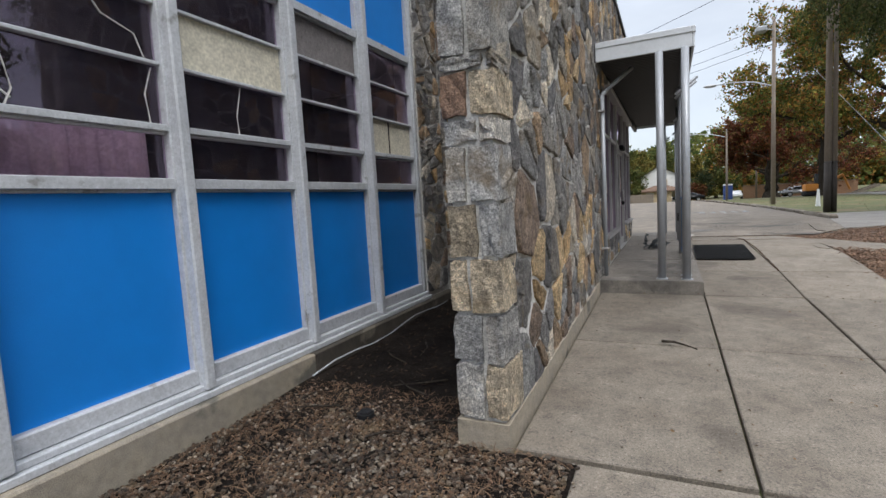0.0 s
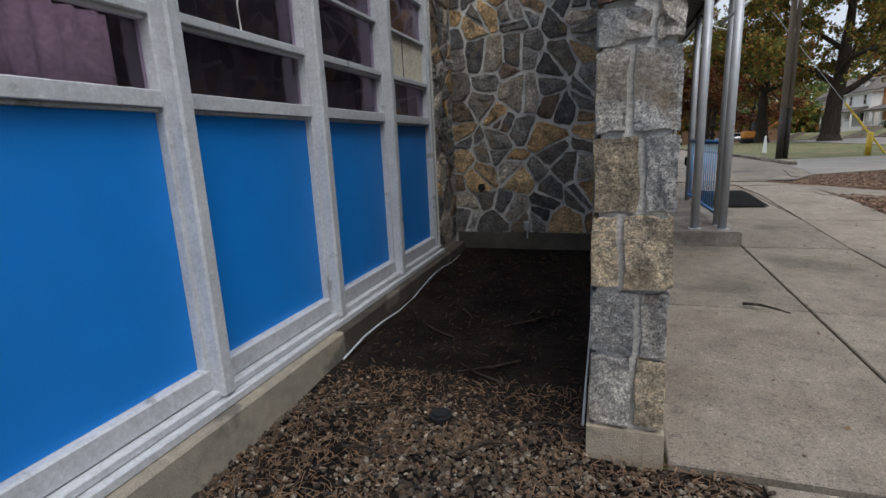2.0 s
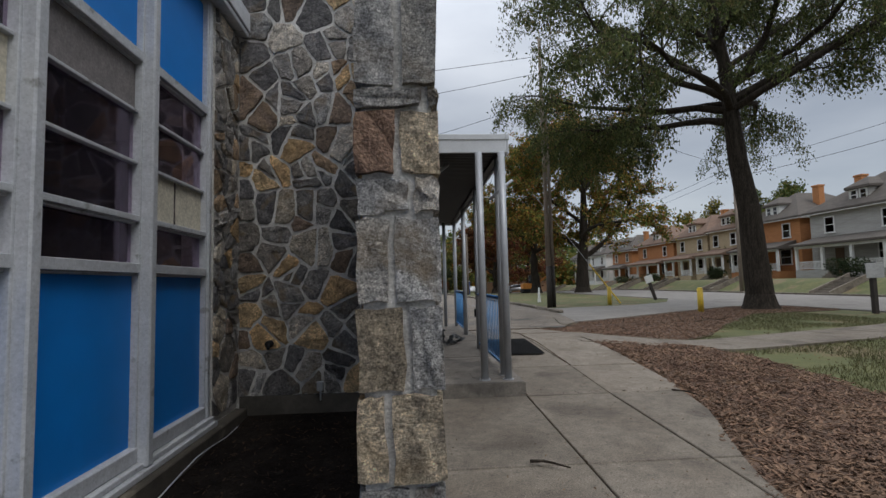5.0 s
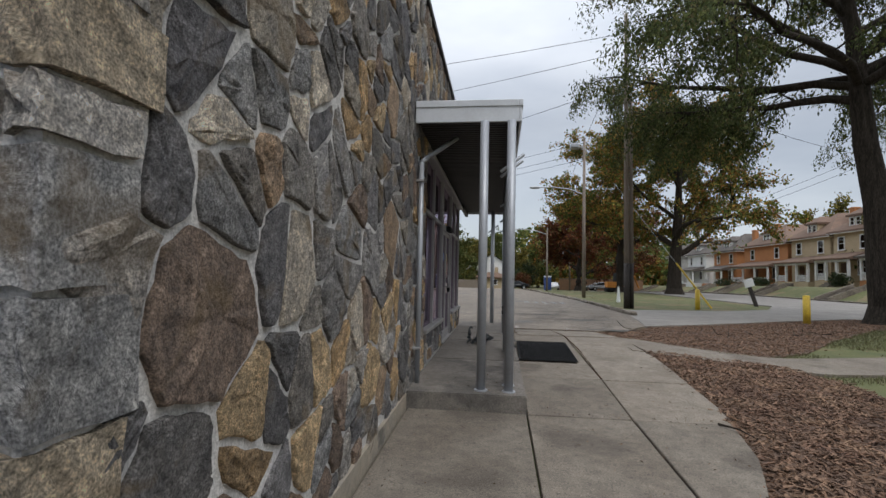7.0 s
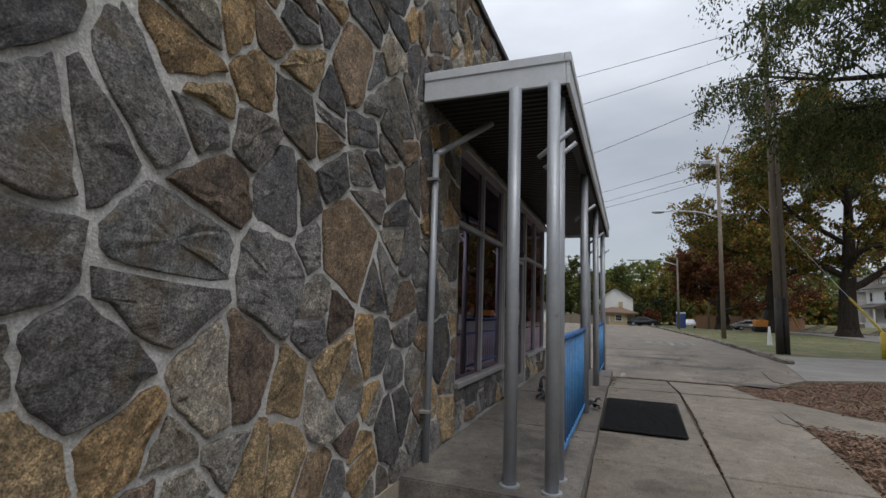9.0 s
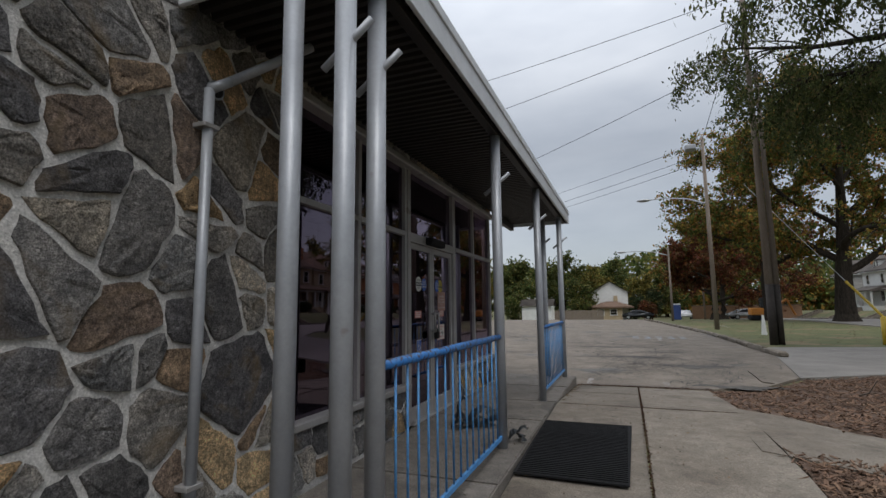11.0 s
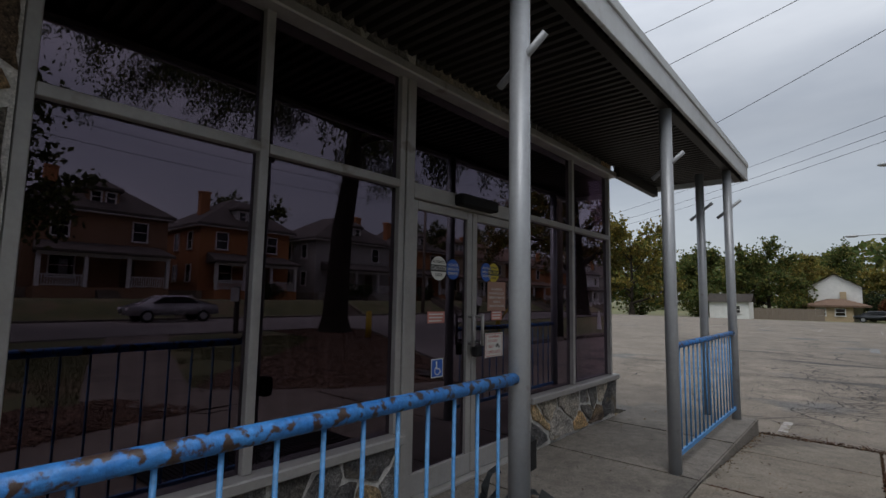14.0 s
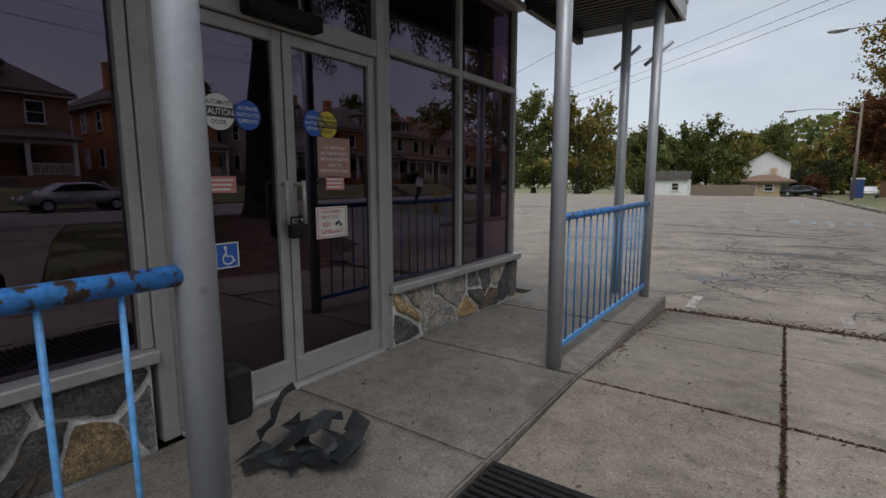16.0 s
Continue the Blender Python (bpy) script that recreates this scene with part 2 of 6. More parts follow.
M_GRASS = mat("lawn", (0.068, 0.08, 0.026), (0.115, 0.112, 0.042), 0.9, 0.95, 0, 0.5, 30, spot=(0.15, 0.115, 0.06), spot_scale=0.45, spot_at=0.55)
M_BLADE = mat("grass_blade", (0.075, 0.083, 0.03), (0.125, 0.118, 0.05), 1.2, 0.8, 0, 0, 30, 0.4)
M_MULCH = mat("mulch_soil", (0.075, 0.045, 0.03), (0.12, 0.075, 0.05), 5.0, 0.95, 0, 0.8, 60)
M_CHIP = mat("mulch_chip", (0.10, 0.055, 0.035), (0.17, 0.105, 0.065), 3.0, 0.9, 0, 0.2, 60, 0.5)
# near-black soil: the alcove's shade is put into this colour
M_SOIL = mat("dark_soil", (0.008, 0.0065, 0.006), (0.019, 0.0155, 0.013), 2.2, 0.95, 0, 0.8, 60, spot=(0.032, 0.028, 0.024), spot_scale=1.3, spot_at=0.64, spec=0.03, grit=0.35, fleck=0.4)
M_PEBBLE = stone_mat("pebble", [(0.16, 0.11, 0.074), (0.085, 0.062, 0.044), (0.24, 0.19, 0.14), (0.125, 0.07, 0.04), (0.055, 0.042, 0.032), (0.36, 0.31, 0.25), (0.15, 0.098, 0.06)], 0.2)
M_NEEDLE = mat("dry_straw", (0.11, 0.06, 0.034), (0.20, 0.125, 0.07), 4.0, 0.9, 0, 0, 60, 0.4)
M_WHITE_ALU = mat("painted_aluminium", (0.50, 0.515, 0.54), (0.42, 0.435, 0.46), 3.0, 0.45, 0.0, 0.08, 40, spot=(0.27, 0.27, 0.265), spot_scale=7.0, spot_at=0.64, grit=0.09, fleck=0.1)
M_GREY_ALU = mat("grey_aluminium", (0.36, 0.35, 0.34), (0.30, 0.29, 0.285), 3.0, 0.45, 0.35, 0.05, 50, spot=(0.22, 0.20, 0.18), spot_scale=4.0, spot_at=0.66, grit=0.04)
M_POST = mat("grey_post_paint", (0.36, 0.375, 0.40), (0.31, 0.325, 0.35), 4.0, 0.4, 0.2, 0.06, 60, spot=(0.26, 0.25, 0.25), spot_scale=6.0, spot_at=0.68, grit=0.04)
M_FASCIA = mat("fascia_metal", (0.58, 0.60, 0.63), (0.51, 0.53, 0.555), 1.5, 0.5, 0.0, 0.05, 30, spot=(0.33, 0.32, 0.30), spot_scale=2.5, spot_at=0.66, grit=0.04)
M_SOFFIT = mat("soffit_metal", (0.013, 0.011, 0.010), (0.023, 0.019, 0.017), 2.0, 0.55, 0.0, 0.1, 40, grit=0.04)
M_BLUE = mat("blue_panel", (0.004, 0.20, 0.64), (0.004, 0.18, 0.58), 0.9, 0.5, 0.0, 0.03, 160, spec=0.35, grit=0.04)
M_RAIL = mat("blue_rail_paint", (0.02, 0.14, 0.42), (0.04, 0.19, 0.48), 9.0, 0.5, 0.0, 0.3, 60, spot=(0.045, 0.026, 0.02), spot_scale=24.0, spot_at=0.515)
M_BALUSTER = mat("blue_baluster_paint", (0.05, 0.20, 0.46), (0.08, 0.25, 0.50), 9.0, 0.5, 0.0, 0.1, 60, spot=(0.09, 0.06, 0.05), spot_scale=12.0, spot_at=0.72)
# room surfaces painted near black in place of the unlit interior
M_DARK = mat("unlit_interior", (0.016, 0.013, 0.015), (0.027, 0.022, 0.025), 1.0, 0.9, 0, 0, 20)
# curtain colour raised to lavender, which includes sky reflected in the panes
M_CURTAIN = mat("plum_curtain", (0.50, 0.42, 0.47), (0.60, 0.52, 0.56), 2.0, 0.95, 0, 0.2, 50)
# shop curtains: indoor shade put into the colour, since the panes block no light
M_CURTAIN2 = mat("shaded_plum_curtain", (0.040, 0.027, 0.034), (0.06, 0.042, 0.05), 2.0, 0.95, 0, 0.2, 50)
M_MAUVE = mat("faded_mauve_board", (0.15, 0.136, 0.134), (0.20, 0.182, 0.178), 4.0, 0.8, 0, 0.1, 60)
M_CREAM = mat("cream_blind", (0.62, 0.58, 0.47), (0.55, 0.51, 0.41), 2.0, 0.8, 0, 0.1, 40)
M_BLACK = mat("black_rubber", (0.010, 0.010, 0.011), (0.017, 0.017, 0.018), 8.0, 0.85, 0, 0.5, 80, spec=0.2)
M_GLASS = glass_mat("plum_window_film", (0.22, 0.165, 0.205), 0.125, (0.76, 0.64, 0.80), 0.0, 0.0)
M_PANE = glass_mat("old_window_glass", (0.86, 0.79, 0.87), 0.06, (0.85, 0.76, 0.92), 0.0, 0.02)
M_BARK = mat("bark", (0.022, 0.018, 0.014), (0.05, 0.041, 0.033), 9.0, 0.95, 0, 1.0, 40, stretch=(1, 1, 0.16), spec=0.1, grit=0.4)
M_WOODPOLE = mat("weathered_pole", (0.17, 0.135, 0.105), (0.23, 0.19, 0.155), 3.0, 0.9, 0, 0.6, 40, stretch=(3, 3, 0.2))
M_TAR = mat("tarred_wood", (0.025, 0.02, 0.017), (0.045, 0.036, 0.03), 4.0, 0.8, 0, 0.4, 50)


# ---- building blocks ----
def mesh(name, bm, material=None, smooth=False):
    me = bpy.data.meshes.new(name)
    bmesh.ops.recalc_face_normals(bm, faces=bm.faces) if len(bm.faces) < 20000 else None
    bm.to_mesh(me)
    bm.free()
    for m in material if isinstance(material, (list, tuple)) else [material]:
        me.materials.append(m)
    if smooth:
        me.polygons.foreach_set("use_smooth", [True] * len(me.polygons))
    return me


def part(name, bm, material, parent=None, label="", smooth=False):
    ob = new(name, mesh(name, bm, material, smooth))
    if parent is not None:
        ob.parent = parent
    if label:
        ob["label"] = label
    return ob


def thing(name, at, label, category, group="", kind="", turn=0.0):
    e = new(name)
    e.empty_display_size = 0.1
    e.matrix_world = pose(*at, 0, 0, turn)
    return tagged(e, label, category, group, kind)


def structure(name, bm, material, label, category, smooth=False):
    return tagged(part(name, bm, material, None, "", smooth), label, category, "", "structure")


def box(bm, a, b, bevel=0.0, m=None, mi=0):
    x0, y0, z0 = a
    x1, y1, z1 = b
    mt = Matrix.Translation(((x0 + x1) / 2, (y0 + y1) / 2, (z0 + z1) / 2)) @ Matrix.Diagonal((abs(x1 - x0), abs(y1 - y0), abs(z1 - z0), 1))
    r = bmesh.ops.create_cube(bm, size=1.0, matrix=(m @ mt) if m else mt)
    vs = set(r["verts"])
    fs = {f for v in vs for f in v.link_faces}
    for f in fs:
        f.material_index = mi
    if bevel:
        es = list({e for v in vs for e in v.link_edges})
        bmesh.ops.bevel(bm, geom=es, offset=bevel, segments=1, affect="EDGES", profile=0.5)
    return bm


def tube(bm, p, q, r0, r1=None, n=12, cap=True):
    p, q = Vector(p), Vector(q)
    r1 = r0 if r1 is None else r1
    d = (q - p)
    if d.length < 1e-6:
        return bm
    rot = d.to_track_quat("Z", "Y").to_matrix()
    rings = []
    for c, r in ((p, r0), (q, r1)):
        rings.append([bm.verts.new(c + rot @ Vector((r * math.cos(2 * math.pi * i / n), r * math.sin(2 * math.pi * i / n), 0))) for i in range(n)])
    for i in range(n):
        bm.faces.new((rings[0][i], rings[0][(i + 1) % n], rings[1][(i + 1) % n], rings[1][i]))
    if cap:
        bm.faces.new(rings[0][::-1])
        bm.faces.new(rings[1])
    return bm


def prism(bm, outline, z0, z1):
    """An upright block over a plan outline; z0, z1: a height or a function of x, y."""
    f0 = z0 if callable(z0) else (lambda x, y: z0)
    f1 = z1 if callable(z1) else (lambda x, y: z1)
    lo = [bm.verts.new((x, y, f0(x, y))) for x, y in outline]
    hi = [bm.verts.new((x, y, f1(x, y))) for x, y in outline]
    k = len(outline)
    bm.faces.new(lo[::-1])
    bm.faces.new(hi)
    for i in range(k):
        bm.faces.new((lo[i], lo[(i + 1) % k], hi[(i + 1) % k], hi[i]))
    return bm


def lerp_table(v, table):
    for (a, fa), (b, fb) in zip(table, table[1:]):
        if v <= b:
            return fa + (fb - fa) * max(0.0, min(1.0, (v - a) / (b - a)))
    return table[-1][1]


def smooth01(v, a, b):
    t = max(0.0, min(1.0, (v - a) / (b - a)))
    return t * t * (3 - 2 * t)


def base_height(x, y):
    return lerp_table(y, [(-30, -0.3), (-10, -0.2), (2.6, 0.03), (7.0, 0.17), (15.0, 0.2), (62, 0.2), (97, -0.65), (400, -0.65)])


def walk_height(x, y):
    """The pavement, which climbs to the door and falls again to the parking lot."""
    return lerp_table(y, [(-30, -0.3), (-10, -0.2), (2.6, 0.03), (7.0, 0.17), (9.6, 0.33), (10.6, 0.385), (12.3, 0.385), (15.0, 0.21), (30, 0.2), (62, 0.2), (97, -0.65), (400, -0.65)])


def ground_height(x, y):
    near = 1 - smooth01(x, 2.5, 6.0)
    z = base_height(x, y) * (1 - near) + walk_height(x, y) * near
    return z + 1.1 * smooth01(x, 27.0, 30.6)


WALL_X, FIN_X0, FIN_Y = -0.86, -1.18, 2.63
BACK_Y, CORNER_Y, ROOF_Z = 6.58, 14.0, 5.28
WIN_X = -3.08

# ---- ground ----
def sheet(name, xs, ys, height, material, label, category, keep=lambda x, y: True):
    bm = bmesh.new()
    grid = [[bm.verts.new((x, y, height(x, y))) for y in ys] for x in xs]
    for i in range(len(xs) - 1):
        for j in range(len(ys) - 1):
            if keep((xs[i] + xs[i + 1]) / 2, (ys[j] + ys[j + 1]) / 2):
                bm.faces.new((grid[i][j], grid[i + 1][j], grid[i + 1][j + 1], grid[i][j + 1]))
    for v in [v for v in bm.verts if not v.link_faces]:
        bm.verts.remove(v)
    return structure(name, bm, material, label, category, True)


def steps(*spans):
    out = []
    for a, b, d in spans:
        k = max(1, round((b - a) / d))
        out += [a + (b - a) * i / k for i in range(k)]
    return out + [spans[-1][1]]


sheet("ground", steps((-2500, -60, 400), (-60, -4, 8), (-4, 8, 0.5), (8, 26, 2), (26, 32, 0.4), (32, 60, 7), (60, 2500, 400)),
      steps((-2500, -20, 400), (-20, 0, 4), (0, 18, 0.5), (18, 120, 6), (120, 2500, 400)), lambda x, y: ground_height(x, y) - 0.06,
      M_GRASS, "autumn lawn with brown patches and fallen leaves", "lawn")


def flat_area(name, outline, material, label, category, lift=0.0, thick=0.15, parent=None):
    """A paved or planted area that follows the ground, cut into small faces."""
    bm = bmesh.new()
    vs = [bm.verts.new((x, y, 0)) for x, y in outline]
    bm.faces.new(vs)
    ys = [y for x, y in outline]
    xs = [x for x, y in outline]
    for axis, lo, hi in ((0, min(xs), max(xs)), (1, min(ys), max(ys))):
        step = max(0.6, (hi - lo) / 40)
        c = lo + step
        while c < hi - 0.05:
            no = (1, 0, 0) if axis == 0 else (0, 1, 0)
            bmesh.ops.bisect_plane(bm, geom=bm.verts[:] + bm.edges[:] + bm.faces[:], plane_co=(c, c, 0), plane_no=no)
            c += step
    top = bm.faces[:]
    r = bmesh.ops.extrude_face_region(bm, geom=top)
    low = [v for v in r["geom"] if isinstance(v, bmesh.types.BMVert)]
    for v in low:
        v.co.z = -thick
    for v in bm.verts:
        v.co.z += ground_height(v.co.x, v.co.y) + lift
    return structure(name, bm, material, label, category)


# parking lot, drive, street
flat_area("parking_lot", [(-60, 15.06), (2.6, 15.06), (3.7, 15.75), (4.6, 17.2), (5.6, 23.5), (5.4, 34), (3.9, 54), (2.6, 64), (-60, 64)], M_ASPHALT,
          "cracked weathered asphalt parking lot", "parking lot", 0.0)
flat_area("drive", [(4.62, 17.2), (7.0, 18.6), (11.2, 21.3), (14, 23.0), (16.48, 23.2), (16.48, 33.0), (14, 28.6), (11, 26.4), (5.65, 25.2), (5.61, 23.5)], M_ROAD, "pale asphalt drive between lot and street", "driveway", 0.0)
flat_area("road", [(16.5, -60), (26.5, -60), (26.5, 300), (16.5, 300)], M_ROAD, "pale grey asphalt street", "street", 0.0)
bm = bmesh.new()
for yy in range(-56, 140, 4):
    box(bm, (26.5, yy, ground_height(26.5, yy) - 0.2), (26.75, yy + 3.99, ground_height(26.5, yy) + 0.12), 0.02)
structure("kerb", bm, M_CONC, "concrete kerb along the street", "kerb")
# street-side walk
flat_area("side_path", [(2.5, 10.6), (3.2, 10.3), (5.2, 10.0), (9, 10.95), (16.4, 13.2), (16.4, 15.2), (11.4, 13.4), (5.05, 11.45), (3.6, 11.75), (2.52, 12.9)], M_CONC, "concrete cross walk", "pavement", -0.01)
flat_area("mulch_bed_1", [(2.62, 13.0), (3.6, 11.85), (5.05, 11.55), (6.5, 12.6), (8.5, 15), (12, 18.6), (16.3, 19.4), (16.3, 23.0), (14, 22.85), (11.2, 21.15), (7.0, 18.4), (4.7, 17.1), (3.75, 15.65), (2.66, 14.95)], M_MULCH, "brown mulch bed with twigs", "mulch bed", -0.03)
flat_area("mulch_bed_2", [(-0.2, -6), (3.2, -6), (4.2, 4), (4.9, 7.2), (5.1, 9.2), (4.9, 10.3), (3.2, 10.55), (2.74, 10.6), (2.62, 7.4), (2.3, 6.0), (2.0, 5.3), (1.5, 3.95), (1.3, 2.6), (1.3, -6)], M_MULCH, "brown mulch bed beside the pavement", "mulch bed", -0.03)

# pavement slabs, each a piece with open joints
pavement = structure("pavement", prism(bmesh.new(), [(WALL_X, 2.65), (1.5, 2.65), (2.4, 7), (2.5, 15), (0.5, 15), (WALL_X, 7.0)], lambda x, y: walk_height(x, y) - 0.25, lambda x, y: walk_height(x, y) - 0.09), M_SOIL,
                     "worn concrete pavement slabs beside the building", "pavement")
SLABS = [(WALL_X + 0.03, 0.46, 2.63, 4.80), (WALL_X + 0.03, 0.46, 4.80, 6.95), (0.46, 1.54, 2.63, 4.80), (0.46, 1.54, 4.80, 6.93), (0.46, 1.54, 6.93, 8.45), (0.46, 1.54, 8.45, 12.22),
         (0.46, 1.54, 12.22, 13.75), (0.46, 1.54, 13.75, 15.0), (-0.45, 0.46, -4.0, 2.60), (0.46, 1.3, -4.0, 2.60)]
EDGE = [(-6, 1.3), (2.6, 1.3), (3.95, 1.5), (5.3, 2.0), (6.0, 2.3), (7.4, 2.6), (10.6, 2.72), (20, 2.6)]


def slab(outline, material, parent, name="slab"):
    bm = bmesh.new()
    prism(bm, outline, lambda x, y: walk_height(x, y) - 0.14, lambda x, y: walk_height(x, y) + random.Random(int(outline[0][0] * 100 + outline[0][1] * 7)).uniform(-0.004, 0.004))
    top = [e for e in bm.edges if all(v.co.z > walk_height(v.co.x, v.co.y) - 0.05 for v in e.verts)]
    bmesh.ops.bevel(bm, geom=top, offset=0.008, segments=1, affect="EDGES")
    return part(name, bm, material, parent)


G = 0.009
for x0, x1, y0, y1 in SLABS:
    slab([(x0 + G, y0 + G), (x1 - G, y0 + G), (x1 - G, y1 - G), (x0 + G, y1 - G)], M_CONC, pavement)
for y0, y1 in ((2.63, 4.8), (4.8, 6.93), (6.93, 8.45), (8.45, 12.22), (12.22, 13.75), (13.75, 15.0)):
    ys = [y0 + G + (y1 - y0 - 2 * G) * i / 5 for i in range(6)]
    right = [(min(lerp_table(y, EDGE), 2.68), y) for y in ys]
    if right[0][0] > 1.6 or right[-1][0] > 1.6:
        slab([(1.54 + G, y0 + G)] + [(max(x, 1.58), y) for x, y in right] + [(1.54 + G, y1 - G)], M_CONC, pavement)

# the porch floor
porch = structure("porch_floor", prism(bmesh.new(), [(WALL_X, 7.02), (0.40, 7.02), (0.40, 14.97), (WALL_X, 14.97)], 0.0, lambda x, y: 0.25), M_PORCH, "raised concrete porch floor", "porch")


def porch_height(x, y):
    return lerp_table(y, [(7, 0.335), (10, 0.375), (11.0, 0.392), (12.3, 0.392), (15, 0.38)])


for y0, y1 in ((7.0, 9.05), (9.05, 11.08), (11.08, 12.25), (12.25, 13.6), (13.6, 15.0)):
    bm = bmesh.new()
    prism(bm, [(WALL_X + 0.004, y0 + 0.004), (0.46, y0 + 0.004), (0.46, y1 - 0.004), (WALL_X + 0.004, y1 - 0.004)], 0.02, porch_height)
    bmesh.ops.bevel(bm, geom=[e for e in bm.edges if all(v.co.z > 0.2 for v in e.verts)], offset=0.012, segments=2, affect="EDGES")
    part("slab", bm, M_PORCH, porch)

# ---- the building ----
def wall(name, a, b, material, label):
    return structure(name, box(bmesh.new(), a, b), material, label, "wall")


M = 0.02  # the mortar lies this far behind the stones
wall_main = wall("wall_east", (FIN_X0 + M, FIN_Y + M, 0.0), (WALL_X - M, 8.28, ROOF_Z - 0.04), M_MORTAR, "random fieldstone wall with pale raised mortar")
wall_over = wall("wall_over_windows", (FIN_X0 + M, 8.28, 3.36), (WALL_X - M, CORNER_Y - M, ROOF_Z - 0.04), M_MORTAR, "fieldstone wall above the canopy")
wall_sill_a = wall("wall_under_window_1", (FIN_X0 + M, 8.28, 0.2), (WALL_X - M, 10.30, 0.80), M_MORTAR, "low fieldstone wall under the shop window")
wall_sill_b = wall("wall_under_window_2", (FIN_X0 + M, 11.99, 0.2), (WALL_X - M, CORNER_Y - M, 0.80), M_MORTAR, "low fieldstone wall under the shop window")
wall_back = wall("wall_alcove", (-3.2, BACK_Y + M, 0.0), (FIN_X0 + M, BACK_Y + 0.3, ROOF_Z - 0.04), M_MORTAR, "shaded fieldstone wall at the end of the alcove")
wall("wall_north", (-9.0, CORNER_Y - 0.3, 0.0), (FIN_X0, CORNER_Y, ROOF_Z - 0.04), M_MORTAR, "plain end wall of the building")
wall("wall_south", (-9.0, -8.0, 0.0), (WIN_X, -7.8, 5.0), M_MORTAR, "plain wall closing the building")
wall("wall_west", (-9.2, -8.0, 0.0), (-9.0, CORNER_Y, 5.0), M_MORTAR, "plain wall closing the building")
structure("roof", box(bmesh.new(), (-9.2, 6.9, 5.0), (FIN_X0 + 0.02, CORNER_Y - 0.02, 5.15)), M_SOFFIT, "flat roof", "roof")
structure("roof_low", box(bmesh.new(), (-9.2, -8.0, 4.78), (-3.35, 6.88, 4.95)), M_SOFFIT, "flat roof over the window wall", "roof")
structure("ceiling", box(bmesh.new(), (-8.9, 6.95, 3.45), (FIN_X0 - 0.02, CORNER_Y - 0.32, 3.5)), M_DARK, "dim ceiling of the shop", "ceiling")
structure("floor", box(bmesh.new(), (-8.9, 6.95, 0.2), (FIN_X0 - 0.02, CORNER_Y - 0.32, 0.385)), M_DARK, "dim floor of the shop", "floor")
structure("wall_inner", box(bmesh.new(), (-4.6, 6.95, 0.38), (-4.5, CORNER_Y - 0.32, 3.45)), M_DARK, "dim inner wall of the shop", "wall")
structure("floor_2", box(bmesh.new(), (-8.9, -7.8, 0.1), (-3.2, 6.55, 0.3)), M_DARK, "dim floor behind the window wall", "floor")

# coping
bm = bmesh.new()
box(bm, (FIN_X0 - 0.04, FIN_Y - 0.03, ROOF_Z - 0.04), (WALL_X + 0.035, CORNER_Y + 0.03, ROOF_Z + 0.05), 0.008)
box(bm, (-3.4, BACK_Y - 0.04, ROOF_Z - 0.04), (FIN_X0 - 0.042, BACK_Y + 0.34, ROOF_Z + 0.05), 0.008)
structure("trim_coping", bm, M_SOFFIT, "dark metal coping on the parapet", "coping")
# concrete plinth under the stones
bm = bmesh.new()
prism(bm, [(FIN_X0 - 0.015, FIN_Y - 0.012), (WALL_X + 0.014, FIN_Y - 0.012), (WALL_X + 0.014, 7.0), (FIN_X0 - 0.015, 7.0)], -0.2, lambda x, y: base_height(x, y) + 0.145)
structure("baseboard_plinth", bm, M_CURB, "grey concrete plinth below the stone walls", "plinth")
# this plinth has a darker concrete colour than the outer one
M_PLINTH_DARK = mat("dark_plinth", (0.05, 0.045, 0.037), (0.09, 0.08, 0.066), 3.0, 0.9, 0, 0.5, 120)
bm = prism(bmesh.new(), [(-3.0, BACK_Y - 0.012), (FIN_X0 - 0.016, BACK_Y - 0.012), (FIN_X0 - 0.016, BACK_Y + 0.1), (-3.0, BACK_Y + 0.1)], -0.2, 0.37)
structure("baseboard_plinth_damp", bm, M_PLINTH_DARK, "dark concrete plinth at the alcove's end", "plinth")


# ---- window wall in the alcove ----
# kerb in two pieces, the one past y 3.3 much darker in colour
M_KERB_DARK = mat("dark_concrete", (0.045, 0.038, 0.03), (0.08, 0.068, 0.054), 3.0, 0.9, 0, 0.6, 120, spot=(0.15, 0.13, 0.10), spot_scale=2.5, spot_at=0.6)
structure("trim_kerb", box(bmesh.new(), (-3.3, -7.8, -0.4), (-2.9, 3.3, 0.25), 0.012), M_CURB, "rough concrete kerb below the window wall", "kerb")
structure("trim_kerb_damp", box(bmesh.new(), (-3.3, 3.301, -0.4), (-2.9, 6.55, 0.25), 0.012), M_KERB_DARK, "dark concrete kerb in the alcove", "kerb")
MULL = [-7.25, -6.06, -4.87, -3.68, -2.49, -1.30, -0.14, 1.04, 2.25, 3.44, 4.62, 5.80]
RAILS = [(1.76, 1.835, 0.05), (2.155, 2.20, 0.045), (2.60, 2.625, 0.02), (3.005, 3.03, 0.02), (3.42, 3.50, 0.045)]
win_wall = thing("window_1", (0, 0, 0), "tall aluminium window wall with blue panels below and above rows of dark panes", "window wall", "", "structure")
bm = bmesh.new()
box(bm, (-3.15, -7.8, 0.252), (-2.96, 5.86, 0.30), 0.006)
box(bm, (-3.15, -7.8, 0.302), (-3.0, 5.86, 0.345), 0.006)
box(bm, (-3.15, -7.8, 0.347), (-3.045, 5.86, 0.465), 0.01)
part("window_sill", bm, M_WHITE_ALU, win_wall, "stepped pale aluminium sill")
